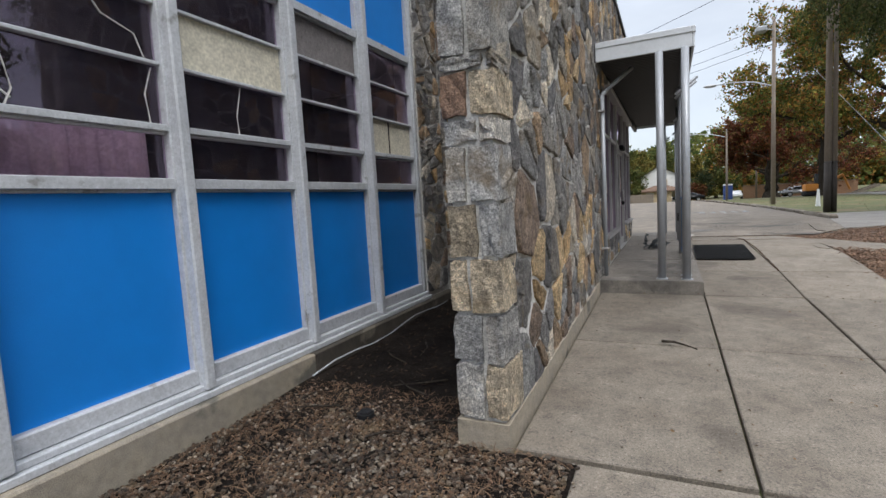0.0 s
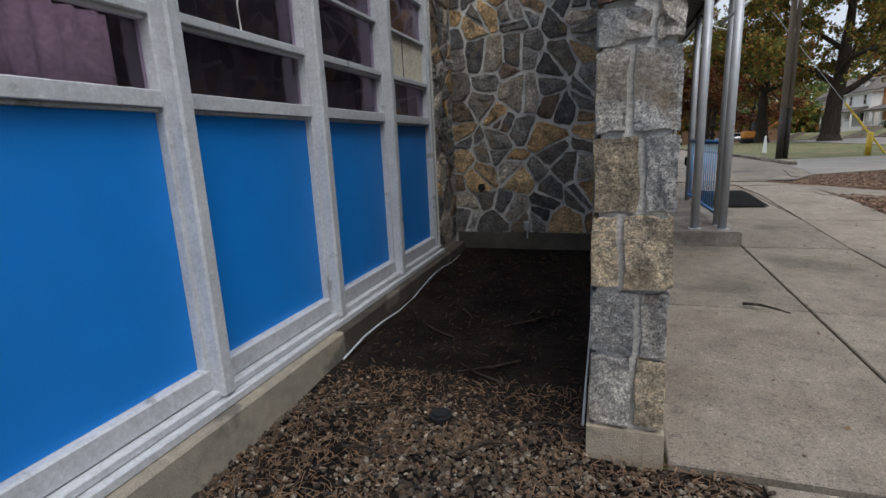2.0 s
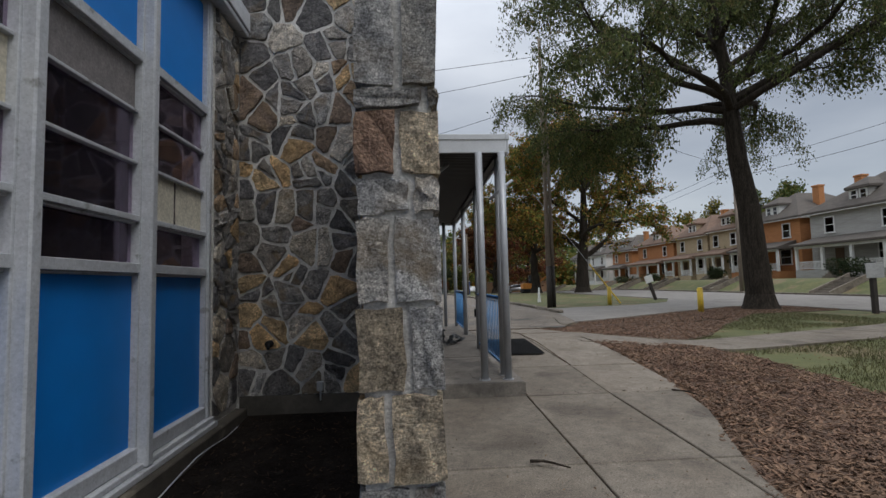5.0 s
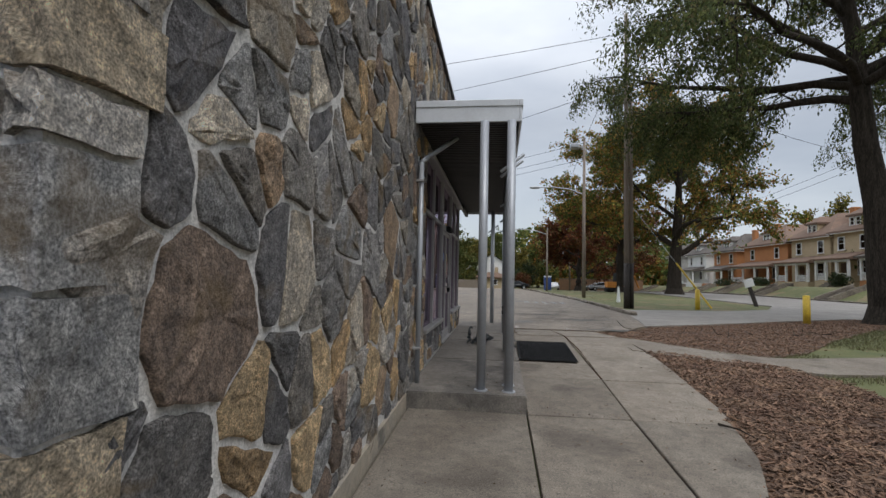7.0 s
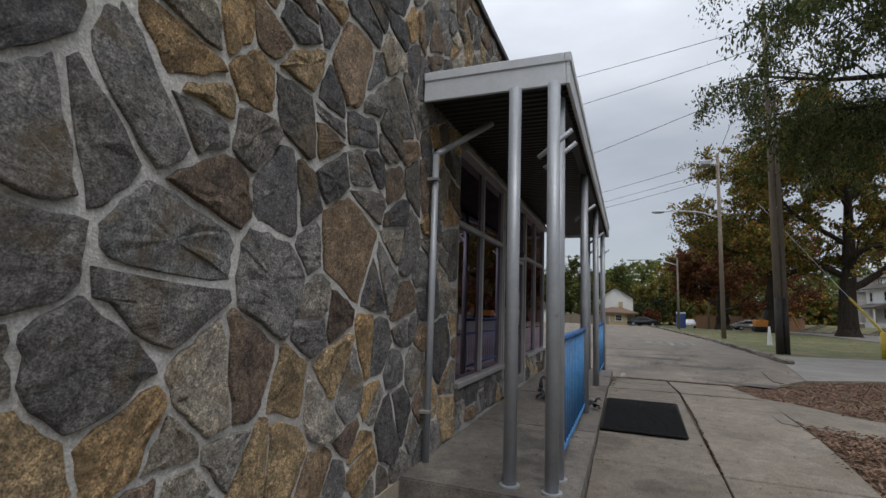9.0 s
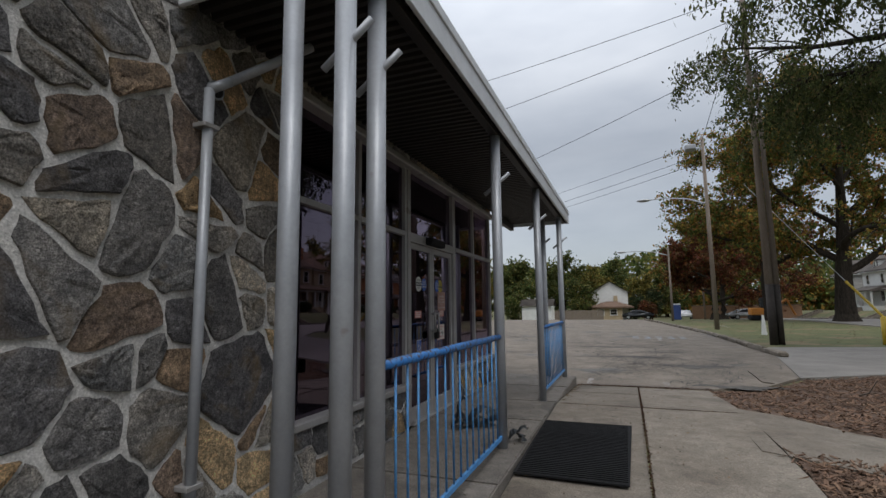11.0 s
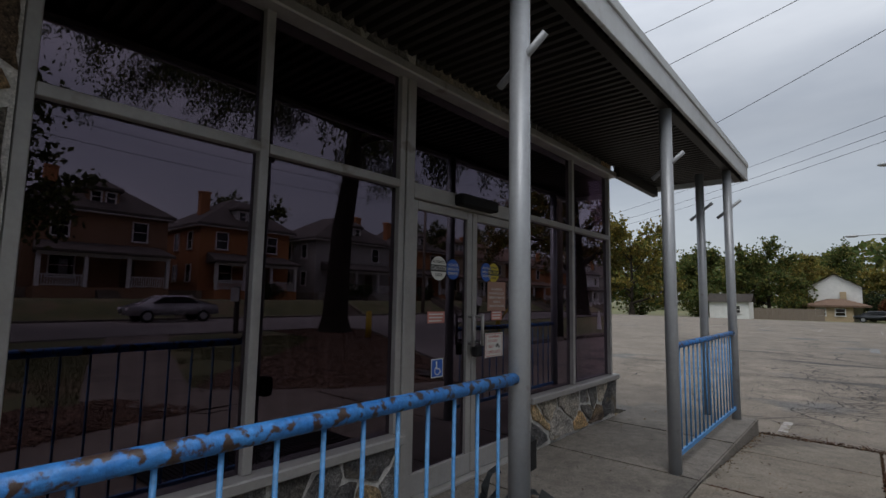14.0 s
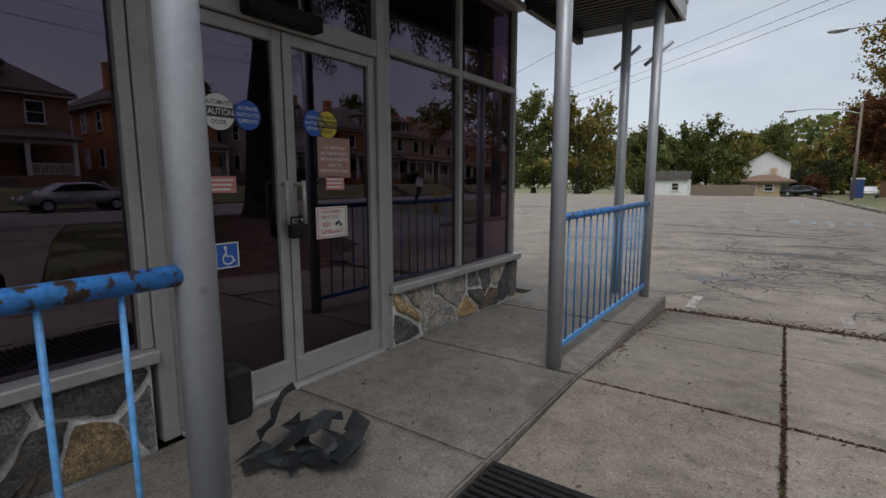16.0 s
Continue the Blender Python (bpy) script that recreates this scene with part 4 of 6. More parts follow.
L_GREEN = leaf_mat("green_leaf", [(0.06, 0.095, 0.025), (0.085, 0.12, 0.03), (0.05, 0.075, 0.02), (0.12, 0.13, 0.035), (0.16, 0.15, 0.035)])
L_YELLOW = leaf_mat("yellow_leaf", [(0.12, 0.13, 0.03), (0.20, 0.17, 0.04), (0.26, 0.20, 0.04), (0.09, 0.11, 0.03), (0.17, 0.13, 0.03)])
L_HEDGE = leaf_mat("hedge_leaf", [(0.02, 0.035, 0.015), (0.03, 0.05, 0.02), (0.035, 0.055, 0.02)])


def leaves_mesh(name, pts, size, rng, material, long=2.2, droop=0.5):
    """Many small leaf blades, each a folded rhombus of its own."""
    k = len(pts)
    g = np.random.RandomState(rng.randrange(10 ** 6))
    c = np.array(pts)
    d = g.normal(size=(k, 3))
    d[:, 2] -= droop * 1.5
    d /= np.linalg.norm(d, axis=1)[:, None]
    s = np.cross(d, g.normal(size=(k, 3)))
    s /= np.linalg.norm(s, axis=1)[:, None]
    ln = size * g.uniform(0.6, 1.3, (k, 1))
    wd = ln / long
    v = np.stack([c - d * ln / 2, c + s * wd / 2, c + d * ln / 2, c - s * wd / 2], 1).reshape(-1, 3)
    f = np.arange(4 * k).reshape(-1, 4)
    me = bpy.data.meshes.new(name)
    me.from_pydata(v.tolist(), [], f.tolist())
    me.materials.append(material)
    return me


def limb(bm, path, r0, r1, n=7):
    """A bent, tapering branch swept along a list of points."""
    rings = []
    for i, p in enumerate(path):
        d = (path[min(i + 1, len(path) - 1)] - path[max(i - 1, 0)]).normalized()
        rot = d.to_track_quat("Z", "Y").to_matrix()
        r = r0 + (r1 - r0) * i / (len(path) - 1)
        rings.append([bm.verts.new(p + rot @ Vector((r * math.cos(2 * math.pi * k / n), r * math.sin(2 * math.pi * k / n), 0))) for k in range(n)])
    for a, b in zip(rings, rings[1:]):
        for k in range(n):
            bm.faces.new((a[k], a[(k + 1) % n], b[(k + 1) % n], b[k]))


def wander(p, d, length, k, rng, bend=0.25, sag=0.0):
    path = [p.copy()]
    d = d.normalized()
    for i in range(k):
        d = (d + Vector((rng.uniform(-bend, bend), rng.uniform(-bend, bend), rng.uniform(-bend, bend) * 0.6 - sag))).normalized()
        path.append(path[-1] + d * (length / k))
    return path


def tree(at, height, radius, spread, seed, leaf, label, leaf_size=0.16, count=16000, first=0.28, limbs=9, droop=0.5, lean=(0, 0), twig=1.5, aims=(), bend=0.22):
    rng = random.Random(seed)
    x, y = at
    t = thing("tree", (x, y, ground_height(x, y) - 0.07), label, "tree", "street trees")
    bm = bmesh.new()
    top = height * 0.72
    trunk = [Vector((lean[0] * (i / 8) ** 1.5 + rng.uniform(-0.08, 0.08) * i * 0.3, lean[1] * (i / 8) ** 1.5 + rng.uniform(-0.08, 0.08) * i * 0.3, top * i / 8)) for i in range(9)]
    flare = [Vector((0, 0, 0)), Vector((0, 0, 0.25)), Vector((0, 0, 0.7)), trunk[1]]
    limb(bm, flare[:3], radius * 1.55, radius * 1.08, 14)
    limb(bm, [flare[2]] + trunk[1:], radius * 1.08, radius * 0.18, 14)
    ends = []
    starts = []
    for i in range(limbs):
        f = first + (1 - first) * (i + 0.3) / limbs
        az = i * 2.4 + rng.uniform(-0.4, 0.4)
        starts.append((f, Vector((math.cos(az), math.sin(az), 0.25 + 0.9 * f)), spread * (1.05 - 0.55 * max(0.0, f - 0.35))))
    for f, d, ln in aims:
        starts.append((f, Vector(d), ln))
    for f, d, ln in starts:
        k = min(7, int(f * 8))
        p = trunk[k].lerp(trunk[k + 1], f * 8 - k) if k < 8 else trunk[8]
        r = radius * (1.08 - 0.9 * f) * 0.55
        main = wander(p, d, ln, 7, rng, bend, 0.03 * droop)
        limb(bm, main, r, r * 0.25, 8)
        for s in range(2, 8):
            for _ in range(2 if s < 5 else 3):
                dd = (main[min(s, 7)] - main[s - 1]).normalized() + Vector((rng.uniform(-1, 1), rng.uniform(-1, 1), rng.uniform(-0.5, 0.7)))
                sub = wander(main[min(s, 7)], dd, ln * rng.uniform(0.22, 0.4), 4, rng, 0.3, 0.08 * droop)
                limb(bm, sub, r * 0.22, r * 0.06, 5)
                for q in range(1, 5):
                    dd2 = (sub[q] - sub[q - 1]).normalized() + Vector((rng.uniform(-1, 1), rng.uniform(-1, 1), rng.uniform(-0.8, 0.6)))
                    tw = wander(sub[q], dd2, twig * rng.uniform(0.6, 1.2), 3, rng, 0.3, 0.25 * droop)
                    if rng.random() < 0.6:
                        limb(bm, tw, r * 0.06, r * 0.02, 4)
                    ends.append(tw)
    part("trunk", bm, M_BARK, t, "dark furrowed bark", True)
    per = max(1, count // len(ends))
    pts = []
    for tw in ends:
        thick = per * rng.choice((0.3, 0.7, 1.0, 1.3, 1.7))
        for _ in range(int(thick)):
            u = rng.random() * 2.999
            k = int(u)
            c = tw[k].lerp(tw[k + 1], u - k)
            g = 0.11 * twig
            pts.append((c.x + rng.gauss(0, g), c.y + rng.gauss(0, g), c.z + rng.gauss(0, g) - droop * 0.25 * rng.random()))
    crown = new("crown", leaves_mesh("crown", pts, leaf_size, rng, leaf, 2.6 if droop > 0.6 else 1.6, droop))
    crown.parent = t
    return t


tree((14.2, 21.1), 25, 0.52, 7.5, 3, L_LOCUST, "large honey locust with dark trunk and drooping fine foliage", 0.17, 165000, 0.6, 10, 1.25, (-1.4, 1.0), 1.7,
     ((0.5, (-0.78, 0.5, 0.42), 9.8), (0.52, (-0.8, 0.62, 0.12), 7.8), (0.54, (-0.72, 0.3, 0.75), 8.8), (0.52, (0.7, -0.5, 0.55), 10.0), (0.55, (0.45, -0.4, 0.9), 9.0), (0.5, (-0.5, -0.85, 0.4), 9.5), (0.53, (-0.9, -0.3, 0.45), 9.5), (0.52, (0.6, 0.8, 0.45), 8.5), (0.58, (-0.1, 0.1, 1.0), 8.0), (0.47, (-0.75, 0.7, 0.2), 6.8), (0.53, (0.8, -0.6, 0.3), 10.5), (0.5, (0.3, -0.9, 0.4), 9.5), (0.56, (0.75, -0.65, 0.55), 10.0)), 0.3)
tree((18.4, 55), 22, 0.7, 9.0, 8, L_MAPLE, "broad street tree turning yellow and orange", 0.30, 46000, 0.24, 13, 0.4, (0.6, -1.2), 1.9, (), 0.3)
tree((14.2, 60), 22, 0.6, 7.2, 9, L_MAPLE, "tall street tree turning yellow and orange", 0.30, 34000, 0.3, 12, 0.4, (-0.5, 0), 1.9)
tree((12.4, 79), 15, 0.5, 5.6, 10, L_RED, "red maple in deep autumn colour", 0.34, 32000, 0.2, 12, 0.3, (0, 0), 1.8)
tree((15.5, 92), 16, 0.5, 8.0, 21, L_MAPLE, "street tree turning orange further along the lot", 0.4, 14000, 0.22, 9, 0.3, (0, 0), 2.0)
tree((22, 96), 18, 0.5, 9.0, 22, L_RED, "dark red street tree beside the road", 0.42, 14000, 0.22, 9, 0.3, (0, 0), 2.0)
# trees out of view: mirrored in the panes, also placed to dim the alcove
for i, (x, y, h) in enumerate(((-5, -22, 14), (11, -15, 14), (16, -2, 15), (22, 7, 14))):
    tree((x, y), h, 0.35, h * 0.36, 30 + i, L_LOCUST, "leafy lawn tree mirrored in the window panes", 0.3, 14000, 0.2, 10, 0.5, (0, 0), 1.6)
far = [(-27, 71, 14, L_GREEN), (-20.5, 70, 13.5, L_YELLOW), (-15.5, 84, 10, L_GREEN), (-33, 74, 15, L_GREEN), (-9, 95, 12, L_GREEN), (-13, 99, 11, L_GREEN), (-5.5, 108, 11, L_YELLOW), (-1.5, 119, 13, L_GREEN), (4.5, 112, 9, L_YELLOW),
       (-24, 84, 12, L_GREEN), (-18, 92, 11, L_GREEN), (9, 115, 11, L_GREEN), (46, 60, 13, L_GREEN), (52, 84, 15, L_YELLOW), (48, 34, 12, L_GREEN), (-40, 66, 15, L_GREEN)]
for i, (x, y, h, lf) in enumerate(far):
    tree((x, y), h, 0.3, h * 0.34, 40 + i, lf, "leafy tree behind the parking lot" if y > 62 and x < 12 else "leafy tree behind the houses", 0.42, 9000, 0.12, 11, 0.2, (0, 0), 1.5)


def shrub(at, size, leaf, label, seed, count=1500, leaf_size=0.12, category="shrub"):
    rng = random.Random(seed)
    sx, sy, sz = size
    t = thing("shrub", (at[0], at[1], ground_height(*at) - 0.07), label, category)
    pts = []
    lumps = [(rng.uniform(-0.8, 0.8), rng.uniform(-0.8, 0.8), rng.uniform(0.3, 0.75)) for _ in range(9)]
    while len(pts) < count:
        lx, ly, lz = rng.choice(lumps)
        v = Vector((rng.gauss(0, 1), rng.gauss(0, 1), rng.gauss(0, 1))).normalized() * rng.uniform(0.7, 1.0) * 0.42
        px, py, pz = lx * 0.62 + v.x, ly * 0.62 + v.y, lz + v.z
        if pz > 0.02:
            pts.append((px * sx, py * sy, pz * sz))
    bm = bmesh.new()
    for _ in range(7):
        a = rng.uniform(0, 6.28)
        limb(bm, wander(Vector((0, 0, 0)), Vector((math.cos(a) * 0.7, math.sin(a) * 0.7, 1)), sz * 0.75, 3, rng), 0.03, 0.008, 5)
    part("stems", bm, M_BARK, t)
    c = new("foliage", leaves_mesh("foliage", pts, leaf_size, rng, leaf, 1.6, 0.1))
    c.parent = t
    return t


for i, (x, y, s) in enumerate([(37.6, 76.5, (0.8, 5.6, 1.4)), (37.6, 86.5, (0.8, 6.0, 1.4)), (37.6, 60, (1.0, 2.0, 1.5)), (37.6, 52, (1.2, 2.0, 1.7)), (37.6, 41, (1.2, 2.4, 1.7)), (37.6, 31, (1.0, 2.5, 1.4))]):
    shrub((x, y), s, L_HEDGE, "dark clipped hedge in front of a house", 70 + i, 2600, 0.16, "hedge")
for i, (x, y, s, lf) in enumerate([(2.8, 99, (2.6, 2, 4.2), L_HEDGE), (4.6, 96, (1.8, 1.5, 3), L_RED), (6.5, 108, (2.5, 2, 5.5), L_HEDGE), (-6.5, 100, (2.2, 1.5, 3), L_YELLOW), (-15, 78, (3, 2, 4.2), L_GREEN), (-22, 77, (3.5, 2, 4.5), L_GREEN), (-29, 68, (4, 2, 5), L_GREEN), (-7.5, 104, (3, 2, 4), L_GREEN), (-37, 64, (4, 2, 5), L_GREEN)]):
    shrub((x, y), s, lf, "tall overgrown shrub at the edge of the lot", 90 + i, 1800, 0.32)
# distant wooded rise
rng = random.Random(77)
pts = []
for _ in range(16000):
    x = rng.uniform(-170, 190)
    y = 150 + rng.uniform(0, 40)
    top = 11 + 3.5 * math.sin(x * 0.035 + 1) + 2 * math.sin(x * 0.11) + (y - 150) * 0.12
    pts.append((x, y, top * math.sqrt(rng.random())))
wood = new("distant_woods", leaves_mesh("distant_woods", pts, 1.9, rng, L_GREEN, 1.4, 0.1))
tagged(wood, "hazy wooded rise on the horizon", "woods", "", "stuff")

pts = []
for _ in range(9000):
    x = rng.uniform(5, 40)
    pts.append((x, 122 + rng.uniform(-4, 6), (5.5 + 2 * math.sin(x * 0.4)) * rng.random()))
belt = new("far_thicket", leaves_mesh("far_thicket", pts, 1.0, rng, L_MAPLE, 1.4, 0.1))
tagged(belt, "brown and green thicket behind the far end of the street", "thicket", "", "stuff")

# ---- houses across the street ----
M_BRICK = mat("orange_brick", (0.36, 0.15, 0.055), (0.43, 0.19, 0.075), 1.5, 0.9, 0, 0.2, 14, stretch=(1, 1, 3))
M_BRICK2 = mat("brown_brick", (0.26, 0.15, 0.085), (0.31, 0.185, 0.11), 1.5, 0.9, 0, 0.2, 14, stretch=(1, 1, 3))
M_BEIGE = mat("beige_brick", (0.40, 0.31, 0.19), (0.45, 0.355, 0.23), 1.5, 0.9, 0, 0.2, 14, stretch=(1, 1, 3))
M_SIDING = mat("grey_siding", (0.33, 0.32, 0.30), (0.38, 0.37, 0.345), 0.5, 0.8, 0, 0.1, 20, stretch=(0.3, 0.3, 4))
M_WHITE = mat("white_paint", (0.72, 0.72, 0.70), (0.64, 0.64, 0.62), 2.0, 0.7, 0, 0.05, 30, grit=0.05)
M_SHINGLE = mat("roof_shingle", (0.07, 0.06, 0.052), (0.10, 0.085, 0.072), 1.2, 0.95, 0, 0.3, 18, stretch=(1, 1, 4))
M_SHINGLE2 = mat("red_roof_shingle", (0.125, 0.08, 0.055), (0.16, 0.10, 0.07), 1.2, 0.95, 0, 0.3, 18, stretch=(1, 1, 4))
M_FARGLASS = glass_mat("house_window_glass", (0.05, 0.055, 0.06), 0.06)


def hip_roof(bm, x0, x1, y0, y1, z0, z1, ridge=0.35, over=0.5):
    x0, x1, y0, y1 = x0 - over, x1 + over, y0 - over, y1 + over
    cx, cy = (x0 + x1) / 2, (y0 + y1) / 2
    h = ridge * min(x1 - x0, y1 - y0) / 2
    a = [(x0, y0, z0), (x1, y0, z0), (x1, y1, z0), (x0, y1, z0)]
    r = [(cx - h, cy, z1), (cx + h, cy, z1)]
    lo = [bm.verts.new((p[0], p[1], p[2] - 0.25)) for p in a]
    v = [bm.verts.new(p) for p in a]
    q = [bm.verts.new(p) for p in r]
    for f in ((v[0], v[1], q[1], q[0]), (v[2], v[3], q[0], q[1]), (v[1], v[2], q[1]), (v[3], v[0], q[0])):
        bm.faces.new(f)
    for i in range(4):
        bm.faces.new((lo[i], lo[(i + 1) % 4], v[(i + 1) % 4], v[i]))
    bm.faces.new(lo[::-1])


def window_at(parent, x, y, z, w, h, face, frame_mat=None):
    """A sash window on a wall: face -1 looks towards the street, 2 and 3 to the sides."""
    m = {-1: pose(x, y, z), 2: pose(x, y, z, 0, 0, 90), 3: pose(x, y, z, 0, 0, -90)}[face]
    bm = bmesh.new()
    for a, b in (((-0.1, -w / 2 - 0.1, -0.1), (0.02, -w / 2, h + 0.1)), ((-0.1, w / 2, -0.1), (0.02, w / 2 + 0.1, h + 0.1)), ((-0.1, -w / 2, h), (0.02, w / 2, h + 0.1)), ((-0.13, -w / 2 - 0.14, -0.12), (0.02, w / 2 + 0.14, 0.0)), ((-0.06, -w / 2, h / 2 - 0.03), (0.02, w / 2, h / 2 + 0.03))):
        box(bm, a, b, 0, m)
    win = part("window", bm, frame_mat or M_WHITE, parent)
    part("pane", box(bmesh.new(), (-0.03, -w / 2, 0.0), (0.015, w / 2, h), 0, m), M_FARGLASS, win)


def house(at, w, d, wall_mat, roof_mat, label, seed, porch_w=0.9, storey=3.0, dormer=True, group="houses across the street"):
    rng = random.Random(seed)
    x, y = at
    z = ground_height(x, y) - 0.05
    hs = thing("house", (x, y, z), label, "house", group)
    H = 0.8 + 2 * storey
    part("wall", box(bmesh.new(), (0, -w / 2, -0.3), (d, w / 2, H)), wall_mat, hs)
    part("foundation", box(bmesh.new(), (-0.06, -w / 2 - 0.06, -0.4), (d + 0.06, w / 2 + 0.06, 0.75)), M_CURB, hs)
    bm = bmesh.new()
    hip_roof(bm, 0, d, -w / 2, w / 2, H + 0.12, H + 3.4)
    roof = part("roof", bm, roof_mat, hs)
    ch = bmesh.new()
    cy = w * 0.3 * rng.choice((-1, 1))
    box(ch, (d * 0.35, cy - 0.45, H), (d * 0.35 + 0.7, cy + 0.45, H + 3.6), 0.02)
    box(ch, (d * 0.35 - 0.06, cy - 0.51, H + 3.6), (d * 0.35 + 0.76, cy + 0.51, H + 3.8), 0.02)
    part("chimney", ch, M_BRICK, roof)
    part("roof_edge", box(bmesh.new(), (-0.52, -w / 2 - 0.52, H - 0.18), (d + 0.52, w / 2 + 0.52, H - 0.13 + 0.0)), M_WHITE, hs)
    if dormer:
        bm = bmesh.new()
        box(bm, (0.4, -1.1, H + 0.3), (2.8, 1.1, H + 1.9))
        dm = part("dormer", bm, wall_mat if wall_mat is not M_BRICK else M_WHITE, roof)
        bm = bmesh.new()
        hip_roof(bm, 0.4, 3.4, -1.1, 1.1, H + 2.0, H + 2.9, 0.4, 0.25)
        part("dormer_roof", bm, roof_mat, roof)
        for yy in (-0.5, 0.5):
            window_at(hs, 0.4, yy, H + 0.75, 0.6, 0.85, -1)
    for yy in (-w * 0.28, w * 0.28):
        window_at(hs, 0, yy, 0.8 + storey + 0.85, 1.0, 1.5, -1)
    window_at(hs, 0, -w * 0.25, 1.6, 1.5, 1.6, -1)
    for s, face in ((-1, 2), (1, 3)):
        for xx in (d * 0.2, d * 0.5, d * 0.8):
            for zz in (1.6, 0.8 + storey + 0.85):
                window_at(hs, xx, s * w / 2, zz, 0.95, 1.5, 2 if s < 0 else 3)
    dr = part("door", box(bmesh.new(), (-0.06, w * 0.15, 0.82), (0.03, w * 0.15 + 1.0, 2.95), 0.01), M_SHINGLE2, hs)
    # porch
    pw, pd = w * porch_w, 2.5
    pc = part("porch", box(bmesh.new(), (-pd, -pw / 2, -0.3), (-0.01, pw / 2, 0.8)), wall_mat, hs)
    bm = bmesh.new()
    v = [bm.verts.new(p) for p in ((-pd - 0.35, -pw / 2 - 0.3, 3.45), (-pd - 0.35, pw / 2 + 0.3, 3.45), (-0.005, pw / 2 - 0.2, 4.25), (-0.005, -pw / 2 + 0.2, 4.25))]
    u = [bm.verts.new((a.co.x, a.co.y, 3.25)) for a in v]
    for f in (v, u[::-1]):
        bm.faces.new(f)
    for i in range(4):
        bm.faces.new((u[i], u[(i + 1) % 4], v[(i + 1) % 4], v[i]))
    part("porch_roof", bm, roof_mat, pc)
    part("porch_beam", box(bmesh.new(), (-pd - 0.05, -pw / 2, 3.0), (-pd + 0.2, pw / 2, 3.24)), M_WHITE, pc)
    for i in range(4):
        yy = -pw / 2 + 0.15 + (pw - 0.3) * i / 3
        part("column", box(bmesh.new(), (-pd, yy - 0.13, 0.8), (-pd + 0.26, yy + 0.13, 3.0), 0.02), M_WHITE, pc)
        if i < 3 and i != 1:
            bm = bmesh.new()
            y2 = -pw / 2 + 0.15 + (pw - 0.3) * (i + 1) / 3
            box(bm, (-pd + 0.08, yy + 0.13, 1.6), (-pd + 0.18, y2 - 0.13, 1.68))
            box(bm, (-pd + 0.08, yy + 0.13, 0.9), (-pd + 0.18, y2 - 0.13, 0.96))
            k = yy + 0.25
            while k < y2 - 0.2:
                box(bm, (-pd + 0.11, k, 0.96), (-pd + 0.15, k + 0.05, 1.6))
                k += 0.16
            part("balustrade", bm, M_WHITE, pc)
    bm = bmesh.new()
    for i in range(4):
        box(bm, (-pd - 0.3 * (i + 1), -0.7, -0.3), (-pd - 0.3 * i - 0.001, 0.7, 0.6 - 0.2 * i))
    part("steps", bm, M_CONC, pc)
    return hs


for y, w, m1, m2, lb in ((7, 9.5, M_BEIGE, M_SHINGLE2, "beige brick two-storey house with a front porch"), (19, 9.5, M_BRICK2, M_SHINGLE, "brown brick two-storey house with a front porch"), (31, 9.0, M_BRICK, M_SHINGLE, "orange brick two-storey house with dormer and porch"),
                         (44.3, 11.0, M_SIDING, M_SHINGLE, "grey sided two-storey house with dark shutters and white porch"), (55.6, 8.8, M_BRICK, M_SHINGLE, "orange brick house with white porch behind a tree"),
                         (64.2, 6.6, M_BEIGE, M_SHINGLE2, "narrow beige house with white porch railing"), (72.2, 8.2, M_BEIGE, M_SHINGLE2, "beige brick house with white porch railing"), (83.5, 12.5, M_BRICK, M_SHINGLE2, "large orange brick house with brown hipped roof"),
                         (97, 9.0, M_BRICK, M_SHINGLE, "orange brick house further up the street"), (110, 9.5, M_WHITE, M_SHINGLE, "white house with porch further up the street"), (123, 9.5, M_SIDING, M_SHINGLE, "grey house further up the street")):
    house((41.8, y), w, 10.5, m1, m2, lb, int(y))
    st = thing("garden_steps", (26.95, y + 1.5, ground_height(26.9, y) - 0.05), "concrete steps up the grass bank to a house", "steps", "bank steps")
    bm = bmesh.new()
    for i in range(8):
        box(bm, (0.35 * i, -0.7, 0.0), (0.35 * i + 0.349 + 0.4, 0.7, 0.16 + 0.15 * i))
    part("flight", bm, M_CONC, st)
    for s in (-0.85, 0.75):
        part("cheek_wall", prism(bmesh.new(), [(0, s), (3.1, s), (3.1, s + 0.12), (0, s + 0.12)], 0.0, lambda x, y: 0.28 + 0.40 * x), M_CONC, st)

# white house, shed and fence beyond the lot
hw = thing("house", (-1.4, 97, ground_height(-1.4, 97) - 0.06), "white gabled house with a tan brick porch beyond the lot", "house")
bm = bmesh.new()
box(bm, (-3.0, 0, 0), (3.0, 9, 4.9))
v = [bm.verts.new(p) for p in ((-3.0, 0, 4.9), (3.0, 0, 4.9), (0, 0, 6.7))]
bm.faces.new(v)
part("wall", bm, M_WHITE, hw)
bm = bmesh.new()
for s in (-1, 1):
    v = [bm.verts.new(p) for p in ((s * 3.4, -0.4, 4.75), (s * 3.4, 9.4, 4.75), (0, 9.4, 6.85), (0, -0.4, 6.85))]
    bm.faces.new(v)
bmesh.ops.solidify(bm, geom=bm.faces[:], thickness=0.15)
part("roof", bm, M_SHINGLE, hw)
part("porch", box(bmesh.new(), (-3.0, -3, 0), (2.0, -0.01, 2.1)), M_BEIGE, hw)
bm = bmesh.new()
hip_roof(bm, -3.2, 3.6, -3.2, -0.2, 2.3, 3.2, 0.5, 0.3)
part("porch_roof", bm, M_SHINGLE2, hw)
part("chimney", box(bmesh.new(), (0.6, -0.9, 2.4), (1.3, -0.2, 4.2), 0.02), M_BEIGE, hw)
